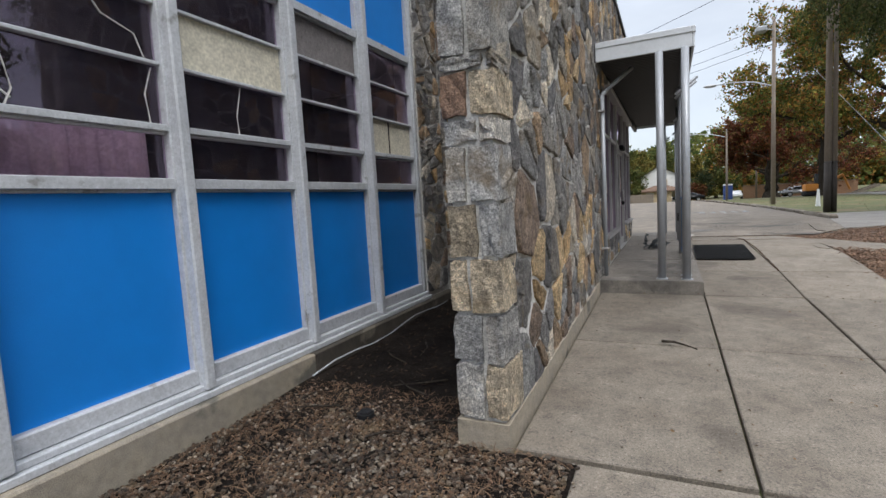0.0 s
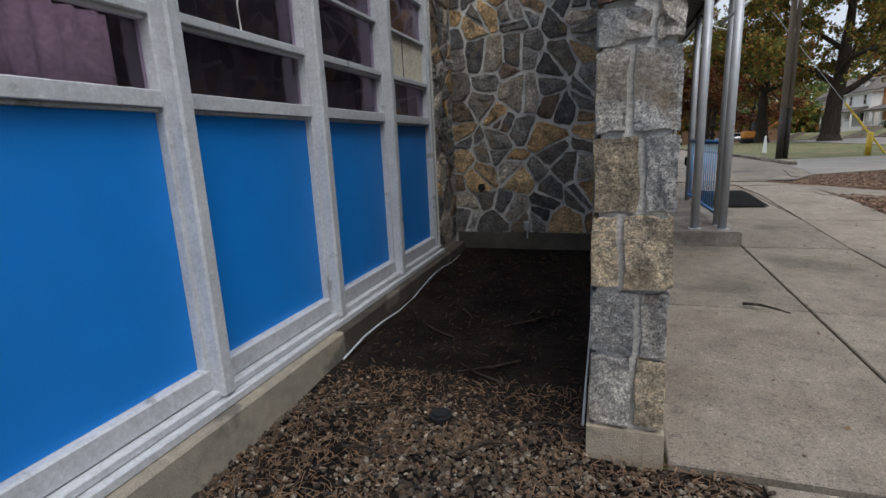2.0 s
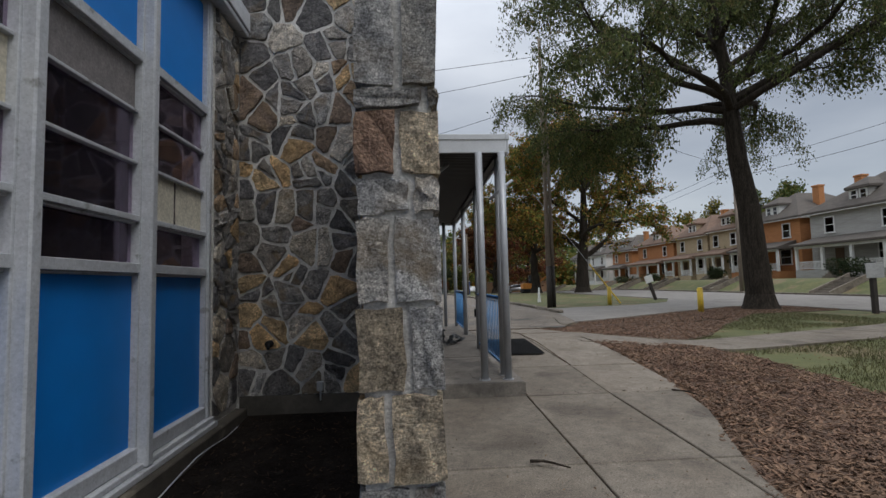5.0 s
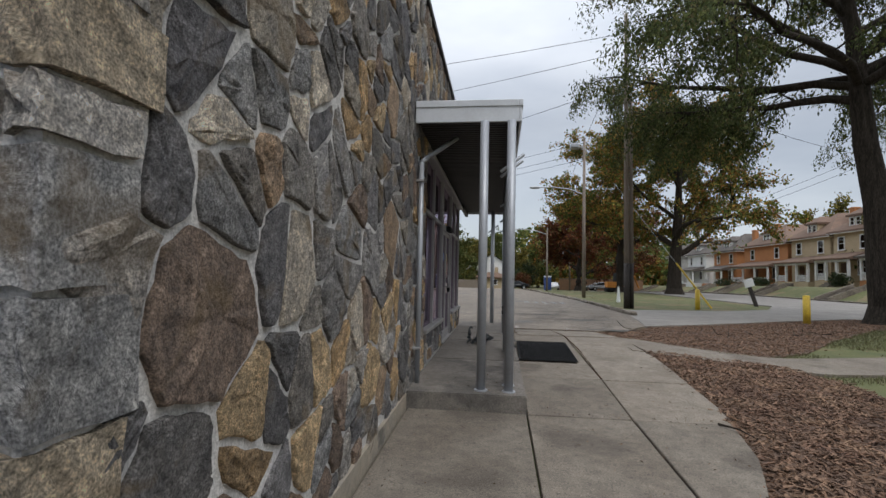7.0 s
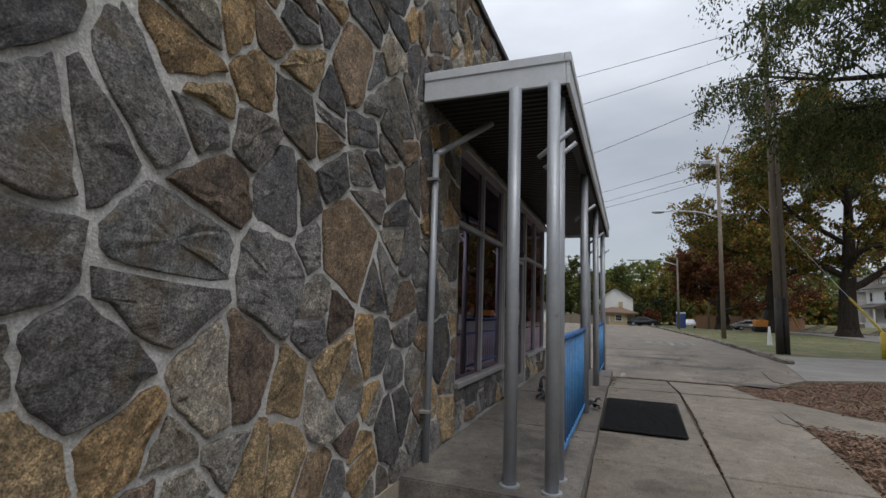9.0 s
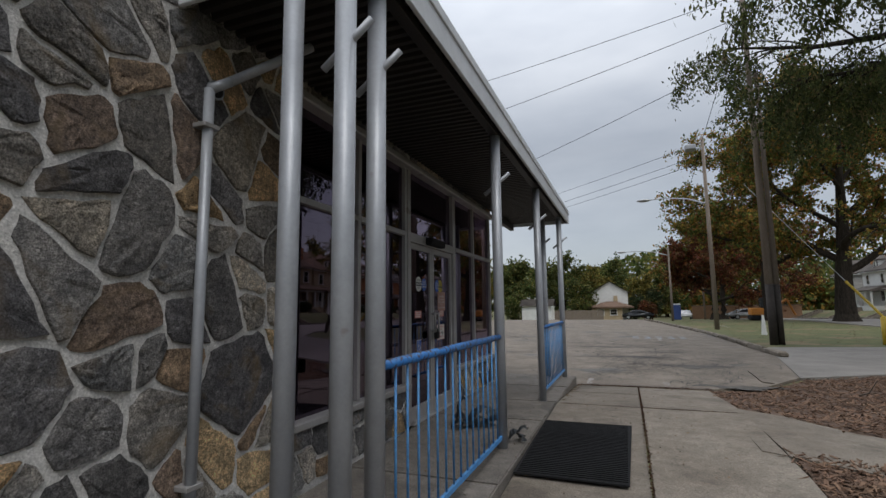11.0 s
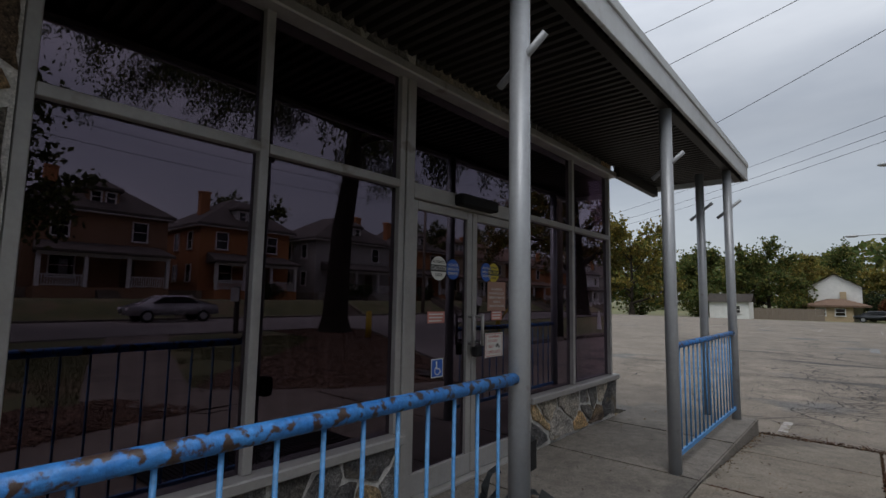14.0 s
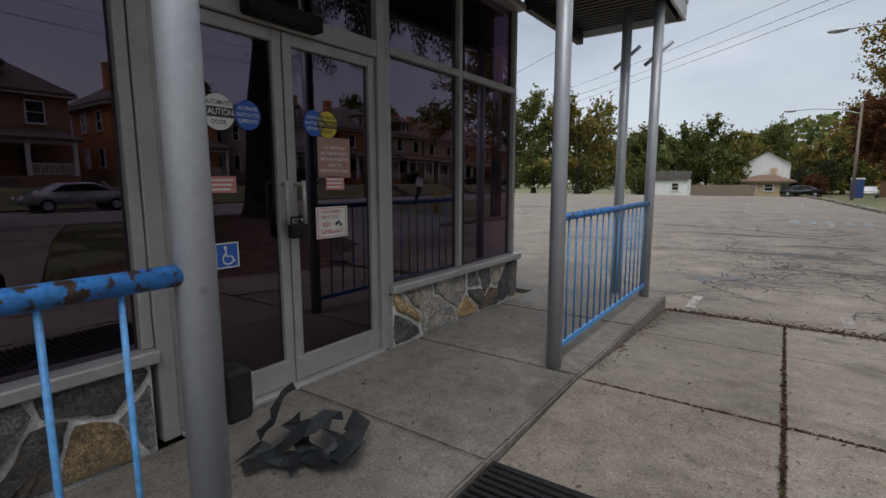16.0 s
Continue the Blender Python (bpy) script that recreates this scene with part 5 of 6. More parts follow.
for xx in (-1.5, 0.6):
    window_at(hw, xx, -3.0, 0.9, 1.0, 0.9, 2)
rw = thing("retaining_wall", (18.0, 100, ground_height(18, 100) - 0.06), "brown brick retaining wall at the far end of the lot", "wall")
part("wall", box(bmesh.new(), (-6, 0, 0), (10, 0.4, 2.2), 0.03), M_BRICK2, rw)
part("cap", box(bmesh.new(), (-6.05, -0.05, 2.2), (10.05, 0.45, 2.32), 0.02), M_CONC, rw)
shed = thing("shed", (-10.7, 75, ground_height(-10.7, 75) - 0.06), "small white shed with a grey roof at the lot's edge", "shed")
part("wall", box(bmesh.new(), (-2.1, 0, 0), (2.1, 3.0, 2.0)), M_WHITE, shed)
bm = bmesh.new()
for s in (0, 1):
    v = [bm.verts.new(p) for p in ((-2.4, s * 3.6 - 0.3, 1.95), (2.4, s * 3.6 - 0.3, 1.95), (2.4, 1.5, 3.0), (-2.4, 1.5, 3.0))]
    bm.faces.new(v)
bmesh.ops.solidify(bm, geom=bm.faces[:], thickness=0.1)
part("roof", bm, M_SHINGLE, shed)
window_at(shed, 0.8, 0, 0.7, 0.7, 0.8, 2)
fence = thing("fence", (-8.0, 86, ground_height(-8, 86) - 0.06), "weathered board fence behind the lot", "fence")
me = None
for i in range(56):
    if me is None:
        b = part("board", box(bmesh.new(), (0, 0, 0), (0.22, 0.03, 1.5)), M_WOODPOLE, fence)
        me = b.data
    else:
        b = new("board", me)
        b.parent = fence
    b.location = (-7 + 0.23 * i, 0, 0)


# ---- street furniture, poles, vehicles ----
M_YELLOW = mat("yellow_paint", (0.55, 0.38, 0.03), (0.45, 0.30, 0.03), 4.0, 0.6, 0, 0.1, 40, spot=(0.25, 0.18, 0.05), spot_scale=5, spot_at=0.65)
M_BIRCH = mat("sign_back", (0.45, 0.45, 0.44), (0.38, 0.38, 0.37), 3, 0.6, 0.2, 0, 40)
M_BLUEBIN = mat("blue_plastic", (0.03, 0.06, 0.20), (0.04, 0.08, 0.24), 2, 0.6, 0, 0, 40)
M_CAR_DARK = mat("dark_car_paint", (0.02, 0.022, 0.025), (0.03, 0.032, 0.035), 1, 0.25, 0.2, 0, 30, grit=0.02)
M_CAR_SILVER = mat("silver_car_paint", (0.42, 0.42, 0.43), (0.38, 0.38, 0.39), 1, 0.25, 0.5, 0, 30, grit=0.02)
M_CAR_WHITE = mat("white_car_paint", (0.7, 0.7, 0.7), (0.65, 0.65, 0.65), 1, 0.25, 0.1, 0, 30, grit=0.02)
M_ORANGE = mat("orange_machine_paint", (0.55, 0.22, 0.03), (0.5, 0.18, 0.03), 3, 0.5, 0, 0.05, 40)
M_STEEL = mat("galvanised_steel", (0.40, 0.41, 0.42), (0.33, 0.34, 0.35), 6, 0.45, 0.6, 0.05, 60, grit=0.08)

for x, y in ((11.0, 20.3), (10.3, 28.0)):
    z = ground_height(x, y) - 0.06
    bm = tube(bmesh.new(), (0, 0, 0), (0, 0, 1.0), 0.115, None, 16)
    r = bmesh.ops.create_uvsphere(bm, u_segments=16, v_segments=6, radius=0.115, matrix=Matrix.Translation((0, 0, 1.0)) @ Matrix.Diagonal((1, 1, 0.45, 1)))
    b = part("bollard", bm, M_YELLOW, None, "", True)
    b.location = (x, y, z)
    tagged(b, "yellow painted steel bollard beside the drive", "bollard", "yellow bollards")

pole_specs = [((6.6, 27.3), 15.5, 0.14, True), ((6.87, 27.4), 11.0, 0.11, True), ((6.65, 40.2), 12.6, 0.15, False), ((5.55, 58), 7.3, 0.12, False), ((27.1, 40.5), 11.5, 0.17, False), ((12.6, 90), 9.0, 0.15, False)]
for (x, y), h, r, tar in pole_specs:
    t = thing("utility_pole", (x, y, ground_height(x, y) - 0.06), "weathered wooden utility pole" + (" with a tarred foot" if tar else " beside the lot"), "pole", "utility poles")
    part("shaft", tube(bmesh.new(), (0, 0, 2.3 if tar else 0), (0, 0.1, h), r, r * 0.65, 12), M_WOODPOLE, t, "", True)
    if tar:
        part("foot", tube(bmesh.new(), (0, 0, 0), (0, 0, 2.3), r * 1.06, r * 1.02, 12), M_TAR, t, "black tarred foot", True)


def street_lamp(at, z, reach, label):
    x, y = at
    t = thing("street_lamp", (x - 0.1, y, z), label, "street lamp")
    bm = bmesh.new()
    limb(bm, [Vector((0, 0, -0.5)), Vector((-reach * 0.3, 0, -0.12)), Vector((-reach * 0.7, 0, 0.05)), Vector((-reach, 0, 0.0))], 0.045, 0.035, 8)
    part("arm", bm, M_STEEL, t, "", True)
    bm = bmesh.new()
    bmesh.ops.create_uvsphere(bm, u_segments=14, v_segments=8, radius=1.0, matrix=Matrix.Translation((-reach - 0.35, 0, 0.0)) @ Matrix.Diagonal((0.45, 0.17, 0.12, 1)))
    part("head", bm, M_STEEL, t, "grey cobra lamp head", True)


street_lamp((6.6, 40.2), 8.75, 3.3, "grey cobra-head lamp on a curved arm")
street_lamp((5.5, 58), 7.15, 3.9, "grey cobra-head lamp on a curved arm far off")
t = thing("floodlight", (6.1, 40.1, 12.0), "boxy grey floodlight on a wooden pole", "floodlight")
part("housing", box(bmesh.new(), (-0.55, -0.35, -0.18), (0.1, 0.35, 0.18), 0.06), M_STEEL, t)
part("bracket", tube(bmesh.new(), (0.0, 0, 0), (0.5, 0.05, -0.1), 0.04), M_STEEL, t)


def wire(a, b, sag, r=0.014):
    a, b = Vector(a), Vector(b)
    path = [a.lerp(b, i / 24) - Vector((0, 0, sag * 4 * (i / 24) * (1 - i / 24))) for i in range(25)]
    bm = bmesh.new()
    limb(bm, path, r, r, 5)
    return tagged(part("wire", bm, M_BLACK), "thin black overhead wire between poles", "wire", "overhead wires")


for a, b, sag in (((6.6, 27.4, 13.6), (-28, 40, 13.0), 0.5), ((6.6, 27.4, 14.6), (-28, 36, 15.0), 0.5), ((6.6, 27.4, 11.9), (-34, 62, 11.5), 0.7),
                  ((6.6, 40.2, 12.3), (-40, 84, 13.5), 0.7), ((6.6, 40.2, 11.5), (-40, 84, 12.4), 0.8), ((6.6, 40.2, 11.0), (-40, 84, 11.6), 0.8),
                  ((6.6, 27.4, 14.6), (6.6, 40.2, 12.4), 0.3), ((6.6, 40.2, 12.2), (5.5, 58, 7.2), 0.4), ((6.6, 27.4, 12.8), (27.1, 40.5, 11.2), 0.7), ((27.1, 40.5, 11.2), (27.1, 90, 11.0), 0.9), ((27.1, 40.5, 11.2), (27.1, 0, 11.4), 0.9), ((27.1, 40.5, 10.2), (27.1, 0, 10.4), 0.9),
                  ((27.1, 40.5, 10.6), (27.1, 90, 10.2), 0.9), ((27.1, 40.5, 9.0), (41.3, 56, 6.0), 0.4)):
    wire(a, b, sag)
# guy wire with its yellow guard, leaning sign
g = thing("guy_wire", (11.6, 29.5, ground_height(11.6, 29.5) - 0.06), "slanting pole guy wire with a yellow guard", "guy wire")
part("cable", tube(bmesh.new(), (0, 0, 0), (-4.4, 3.2, 7.5), 0.012, None, 6), M_STEEL, g)
part("guard", tube(bmesh.new(), (0, 0, 0), (-1.45, 1.05, 2.47), 0.05, None, 8), M_YELLOW, g)
g = thing("leaning_sign", (15.6, 33.0, ground_height(15.6, 33) - 0.06), "small white sign on a leaning dark post", "sign")
part("post", box(bmesh.new(), (-0.09, -0.09, 0), (0.09, 0.09, 1.6), 0.01, pose(0, 0, 0, 0, -18, 0)), M_TAR, g)
part("panel", box(bmesh.new(), (-0.28, -0.12, 1.25), (0.28, -0.10, 1.75), 0.01, pose(0, 0, 0, 0, -18, 0)), M_WHITE, g)
g = thing("street_sign", (15.9, 17.5, ground_height(15.9, 17.5) - 0.06), "grey sign on a square post beside the street", "sign")
part("post", box(bmesh.new(), (-0.08, -0.08, 0), (0.08, 0.08, 1.9), 0.01), M_TAR, g)
part("panel", box(bmesh.new(), (-0.35, -0.12, 1.3), (0.35, -0.09, 1.85), 0.01), M_BIRCH, g)
g = thing("marker_post", (7.9, 34.5, ground_height(7.9, 34.5) - 0.06), "white tapered marker post on the verge", "marker post")
part("post", tube(bmesh.new(), (0, 0, 0), (0, 0, 1.0), 0.13, 0.05, 10), M_WHITE, g)

# worn concrete wheel stops along the lot's edge
ws = None
rng = random.Random(9)
for i in range(22):
    y = 22.5 + i * 1.75
    x = lerp_table(y, [(22, 5.45), (34, 5.25), (54, 3.75), (64, 2.5)])
    bm = bmesh.new()
    box(bm, (-0.12, -0.8, 0), (0.12, 0.8, 0.14), 0.03)
    for v in bm.verts:
        v.co += Vector((rng.uniform(-0.02, 0.02), rng.uniform(-0.04, 0.04), rng.uniform(-0.02, 0.02)))
    b = part("wheel_stop", bm, M_CONC)
    b.matrix_world = pose(x, y, ground_height(x, y), 0, 0, rng.uniform(-3, 5))
    tagged(b, "worn concrete wheel stop on the lot's edge", "wheel stop", "wheel stops")


def car(at, turn, paint, label):
    c = thing("car", (at[0], at[1], ground_height(*at)), label, "car", "", "", turn)
    bm = bmesh.new()
    prof = [(-2.25, 0.35), (-2.3, 0.75), (-1.5, 0.95), (-0.75, 1.38), (0.55, 1.42), (1.45, 1.0), (2.2, 0.9), (2.3, 0.4)]
    sides = []
    for s, k in ((-0.86, 1), (0.86, 1)):
        sides.append([bm.verts.new((x, s * (0.82 if z > 1.2 else 1.0), z)) for x, z in prof])
    bm.faces.new(sides[0])
    bm.faces.new(sides[1][::-1])
    for i in range(len(prof)):
        j = (i + 1) % len(prof)
        bm.faces.new((sides[0][i], sides[0][j], sides[1][j], sides[1][i]))
    bmesh.ops.bevel(bm, geom=bm.edges[:], offset=0.07, segments=2, affect="EDGES")
    part("body", bm, paint, c, "", True)
    for s in (-1, 1):
        bm = bmesh.new()
        v = [bm.verts.new((x, s * (0.875 if z < 1.1 else 0.77), z)) for x, z in ((-1.25, 0.98), (-0.68, 1.31), (0.5, 1.35), (1.2, 0.99))]
        bm.faces.new(v)
        bmesh.ops.solidify(bm, geom=bm.faces[:], thickness=0.02)
        part("side_window", bm, M_CAR_DARK, c)
        for x in (-1.4, 1.4):
            w = part("wheel", tube(bmesh.new(), (x, s * 0.68, 0.32), (x, s * 0.88, 0.32), 0.32, None, 18), M_BLACK, c)
            part("rim", tube(bmesh.new(), (x, s * 0.875, 0.32), (x, s * 0.895, 0.32), 0.2, None, 14), M_STEEL, w)
        part("headlight", box(bmesh.new(), (-2.31, s * 0.6 - 0.15, 0.62), (-2.2, s * 0.6 + 0.15, 0.76), 0.02), M_WHITE, c)
        part("tail_light", box(bmesh.new(), (2.2, s * 0.65 - 0.12, 0.7), (2.31, s * 0.65 + 0.12, 0.82), 0.02), M_SHINGLE2, c)
    return c


car((25.2, 18.4), 90, M_CAR_SILVER, "silver saloon car parked at the kerb")
car((2.9, 86), 0, M_CAR_DARK, "black saloon car parked beyond the lot")
car((10.2, 93), 80, M_CAR_WHITE, "white car parked far along the street")
car((16.5, 82), 10, M_CAR_SILVER, "silver car parked beside a bank")
pt = thing("portable_toilet", (7.7, 79.5, ground_height(7.7, 79.5) - 0.06), "dark blue portable toilet with a white roof", "toilet cabin")
part("cabin", box(bmesh.new(), (-0.55, -0.55, 0), (0.55, 0.55, 2.0), 0.04), M_BLUEBIN, pt)
part("roof", box(bmesh.new(), (-0.58, -0.58, 2.0), (0.58, 0.58, 2.2), 0.08), M_WHITE, pt)
part("door", box(bmesh.new(), (-0.4, -0.575, 0.12), (0.4, -0.552, 1.9), 0.01), M_BLUEBIN, pt)
ex = thing("excavator", (13.6, 60.5, ground_height(13.6, 60.5) - 0.06), "small orange excavator parked on the verge", "excavator")
part("tracks", box(bmesh.new(), (-1.1, -0.8, 0), (1.1, 0.8, 0.5), 0.15), M_BLACK, ex)
part("body", box(bmesh.new(), (-1.0, -0.75, 0.5), (0.8, 0.75, 1.2), 0.08), M_ORANGE, ex)
part("cab", box(bmesh.new(), (-0.2, -0.7, 1.2), (0.8, 0.1, 2.2), 0.06), M_CAR_DARK, ex)
bm = tube(bmesh.new(), (0.8, 0.2, 1.0), (2.2, 0.2, 2.0), 0.13)
tube(bm, (2.2, 0.2, 2.0), (2.8, 0.2, 0.5), 0.1)
part("boom", bm, M_ORANGE, ex)

# ---- surface of the lot: cracks, patches, paint ----
M_CRACK = mat("crack_tar", (0.035, 0.032, 0.03), (0.055, 0.05, 0.045), 6, 0.95, 0, 0, 60)
M_PATCH = mat("asphalt_patch", (0.055, 0.05, 0.045), (0.11, 0.098, 0.084), 2.2, 0.95, 0, 0.3, 60, grit=0.35, fleck=0.3)
M_PAINT = mat("worn_white_paint", (0.30, 0.285, 0.265), (0.22, 0.20, 0.18), 9, 0.8, 0, 0.05, 60, spot=(0.17, 0.147, 0.12), spot_scale=8, spot_at=0.46)
M_PAINTB = mat("worn_blue_paint", (0.17, 0.20, 0.23), (0.155, 0.165, 0.17), 5, 0.8, 0, 0.05, 60, spot=(0.17, 0.147, 0.12), spot_scale=5, spot_at=0.46)
rng = random.Random(31)
bm = bmesh.new()


def crack(x, y, a, length, w):
    step = 0.08
    prev = None
    for i in range(int(length / step)):
        a += rng.uniform(-0.62, 0.62)
        x, y = x + math.cos(a) * step, y + math.sin(a) * step
        if y < 15.1 or x > lerp_table(y, [(15, 2.6), (17.2, 4.5), (23, 5.4), (60, 3)]):
            break
        ww = w * rng.uniform(0.4, 1.3)
        nx, ny = -math.sin(a) * ww, math.cos(a) * ww
        z = ground_height(x, y) + 0.004
        cur = (bm.verts.new((x + nx, y + ny, z)), bm.verts.new((x - nx, y - ny, z)))
        if prev:
            bm.faces.new((prev[0], prev[1], cur[1], cur[0]))
        prev = cur
        if rng.random() < 0.05 and length > 0.7:
            crack(x, y, a + rng.choice((-1.3, 1.3)), length * 0.45, w * 0.7)


for _ in range(170):
    crack(rng.gauss(2.6, 1.0), rng.gauss(18.6, 1.5), rng.uniform(0, 6.28), rng.uniform(0.5, 1.6), rng.uniform(0.004, 0.013))
for _ in range(14):
    crack(rng.uniform(-3.0, 4.4), rng.uniform(15.3, 22.5), rng.choice((0.0, 3.14)) + rng.uniform(-0.4, 0.4), rng.uniform(1.5, 4.0), rng.uniform(0.004, 0.011))
for _ in range(34):
    crack(rng.uniform(-14, 5.0), rng.uniform(20, 50), rng.choice((0.0, 1.57, 3.14)) + rng.uniform(-0.3, 0.3), rng.uniform(2, 9), rng.uniform(0.014, 0.03))
tagged(part("asphalt_cracks", bm, M_CRACK), "network of dark cracks in the old asphalt", "cracks", "", "stuff")
bm = bmesh.new()
for cx, cy, rx, ry in ((1.5, 20.6, 1.5, 0.35), (0.7, 24.2, 1.7, 0.3), (2.9, 18.6, 0.9, 0.5), (3.2, 15.5, 0.9, 0.3), (2.4, 22.4, 0.9, 0.2), (-1.6, 26.5, 1.4, 0.2)):
    vs, p1, p2, p3 = [], rng.uniform(0, 6.28), rng.uniform(0, 6.28), rng.uniform(0, 6.28)
    for i in range(72):
        a = 2 * math.pi * i / 72
        q = 0.72 + 0.2 * math.sin(3 * a + p1) + 0.13 * math.sin(7 * a + p2) + 0.08 * math.sin(13 * a + p3) + rng.uniform(-0.06, 0.06)
        vs.append(bm.verts.new((cx + rx * math.cos(a) * q, cy + ry * math.sin(a) * q, 0)))
    for v in vs:
        v.co.z = ground_height(v.co.x, v.co.y) + 0.006
    bm.faces.new(vs)
tagged(part("asphalt_patches", bm, M_PATCH), "dark worn patches in the asphalt", "patches", "", "stuff")
bm = bmesh.new()
for i in range(9):
    x = -14 + i * 2.7
    box(bm, (x, 42, ground_height(x, 42) + 0.001), (x + 0.09, 46.5, ground_height(x, 42) + 0.005))
for x0, y0, x1, y1 in ((0.62, 15.25, 0.72, 15.9), (2.0, 15.25, 2.1, 15.75), (2.6, 28.2, 2.75, 29.6)):
    box(bm, (x0, y0, ground_height(x0, y0) + 0.001), (x1, y1, ground_height(x1, y1) + 0.008))
tagged(part("lot_markings", bm, M_PAINT), "worn white parking bay lines", "markings", "", "stuff")
bm = bmesh.new()
for i in range(5):
    box(bm, (1.6 + 0.5 * i, 29.2, 0.201), (1.85 + 0.5 * i, 31.0, 0.207), 0, pose(0, 0, 0))
tagged(part("bay_marking", bm, M_PAINTB), "faded blue accessible bay marking", "markings")

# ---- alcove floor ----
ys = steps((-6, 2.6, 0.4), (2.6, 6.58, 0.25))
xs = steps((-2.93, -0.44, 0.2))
sheet("ground_alcove", xs, ys, lambda x, y: base_height(x, y) + 0.012 * math.sin(7 * x) * math.cos(5 * y) - (0.02 if y < 2.7 else 0.0), M_SOIL, "dark soil in the alcove, its shade put into the colour", "soil",
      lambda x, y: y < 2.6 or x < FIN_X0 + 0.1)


def scatter(name, pts, make, material, label, category):
    """Many loose bits in one mesh; make(rng, k) gives the corners and faces of one."""
    rng = random.Random(len(pts) + 3)
    verts, faces = [], []
    for p in pts:
        vs, fs = make(rng)
        o = len(verts)
        m = Matrix.Translation(p) @ Euler((rng.uniform(-0.5, 0.5), rng.uniform(-0.5, 0.5), rng.uniform(0, 6.28))).to_matrix().to_4x4()
        verts += [tuple(m @ Vector(v)) for v in vs]
        faces += [tuple(i + o for i in f) for f in fs]
    me = bpy.data.meshes.new(name)
    me.from_pydata(verts, [], faces)
    me.materials.append(material)
    return tagged(new(name, me), label, category, "", "stuff")


ICO = bmesh.new()
bmesh.ops.create_icosphere(ICO, subdivisions=1, radius=1.0)
ICO_V, ICO_F = [v.co.copy() for v in ICO.verts], [tuple(v.index for v in f.verts) for f in ICO.faces]
ICO.free()


def pebble(rng):
    r = rng.choice((0.006, 0.007, 0.009, 0.011, 0.014, 0.018))
    a, b, c = r * rng.uniform(0.8, 1.5), r * rng.uniform(0.7, 1.1), r * rng.uniform(0.4, 0.7)
    return [(v.x * a * rng.uniform(0.72, 1.2), v.y * b * rng.uniform(0.72, 1.2), v.z * c * rng.uniform(0.7, 1.2)) for v in ICO_V], ICO_F


def chip(rng):
    l, w, h = rng.uniform(0.015, 0.06), rng.uniform(0.005, 0.016), rng.uniform(0.003, 0.008)
    return [(-l, -w, 0), (l, -w * 0.6, 0), (l * 0.8, w, 0), (-l * 0.9, w * 0.7, 0), (-l, -w, h), (l, -w * 0.6, h), (l * 0.8, w, h), (-l * 0.9, w * 0.7, h)], [(0, 3, 2, 1), (4, 5, 6, 7), (0, 1, 5, 4), (1, 2, 6, 5), (2, 3, 7, 6), (3, 0, 4, 7)]


def straw(rng):
    l, w = rng.uniform(0.015, 0.055), rng.uniform(0.001, 0.0022)
    b = rng.uniform(-0.02, 0.02)
    return [(-l, -w, 0), (0, b - w, 0.006), (l, -w, 0), (l, w, 0), (0, b + w, 0.006), (-l, w, 0)], [(0, 1, 4, 5), (1, 2, 3, 4)]


def dead_leaf(rng):
    l = rng.uniform(0.005, 0.018)
    return [(-l, 0, 0), (0, -l * 0.5, 0.004), (l, 0, 0.002), (0, l * 0.5, 0.007)], [(0, 1, 2), (0, 2, 3)]


rng = random.Random(12)
pts = []
while len(pts) < 27000:
    x, y = rng.uniform(-2.9, -0.3), rng.uniform(-1.2, 3.6)
    edge = lerp_table(x, [(-2.9, 3.0), (-2.2, 3.1), (-1.2, 2.55), (-0.5, 2.58)]) + rng.gauss(0, 0.15)
    right = -0.47 if y < 2.58 else -1.2
    if y < edge and x < right + (0.05 if rng.random() < 0.1 else 0):
        bare = noise.noise(Vector((x * 1.1, y * 1.1, 3.0)))
        if bare > 0.15 and rng.random() < 0.75:
            continue
        pts.append((x, y, base_height(x, y) + rng.uniform(-0.016, 0.006)))
scatter("gravel", pts, pebble, M_PEBBLE, "loose brown and grey gravel", "gravel")
pts = [(x, y, base_height(x, y) + 0.006) for x, y in ((rng.uniform(-2.85, -0.5), rng.uniform(-1.2, 3.2)) for _ in range(11000)) if (y < 2.6 or x < -1.2) and noise.noise(Vector((x * 1.1, y * 1.1, 3.0))) > -0.25]
scatter("dry_straw", pts, straw, M_NEEDLE, "dry brown straw and needles over the gravel", "straw")
pts = [(x, y, base_height(x, y) + 0.006) for x, y in ((rng.uniform(-2.85, -1.22), rng.uniform(2.6, 6.5)) for _ in range(900))]
M_LITTER = mat("leaf_litter", (0.022, 0.015, 0.011), (0.05, 0.033, 0.022), 4, 0.95, 0, 0, 60, 0.5, spec=0.1)
scatter("leaf_litter", pts, lambda r: ([tuple(c * 0.55 for c in v) for v in chip(r)[0]], [(0, 3, 2, 1), (4, 5, 6, 7), (0, 1, 5, 4), (1, 2, 6, 5), (2, 3, 7, 6), (3, 0, 4, 7)]), M_LITTER, "dark leaf litter on the alcove soil", "leaf litter")


def inside(poly, x, y):
    c = False
    for i in range(len(poly)):
        (x0, y0), (x1, y1) = poly[i], poly[i - 1]
        if (y0 > y) != (y1 > y) and x < (x1 - x0) * (y - y0) / (y1 - y0) + x0:
            c = not c
    return c


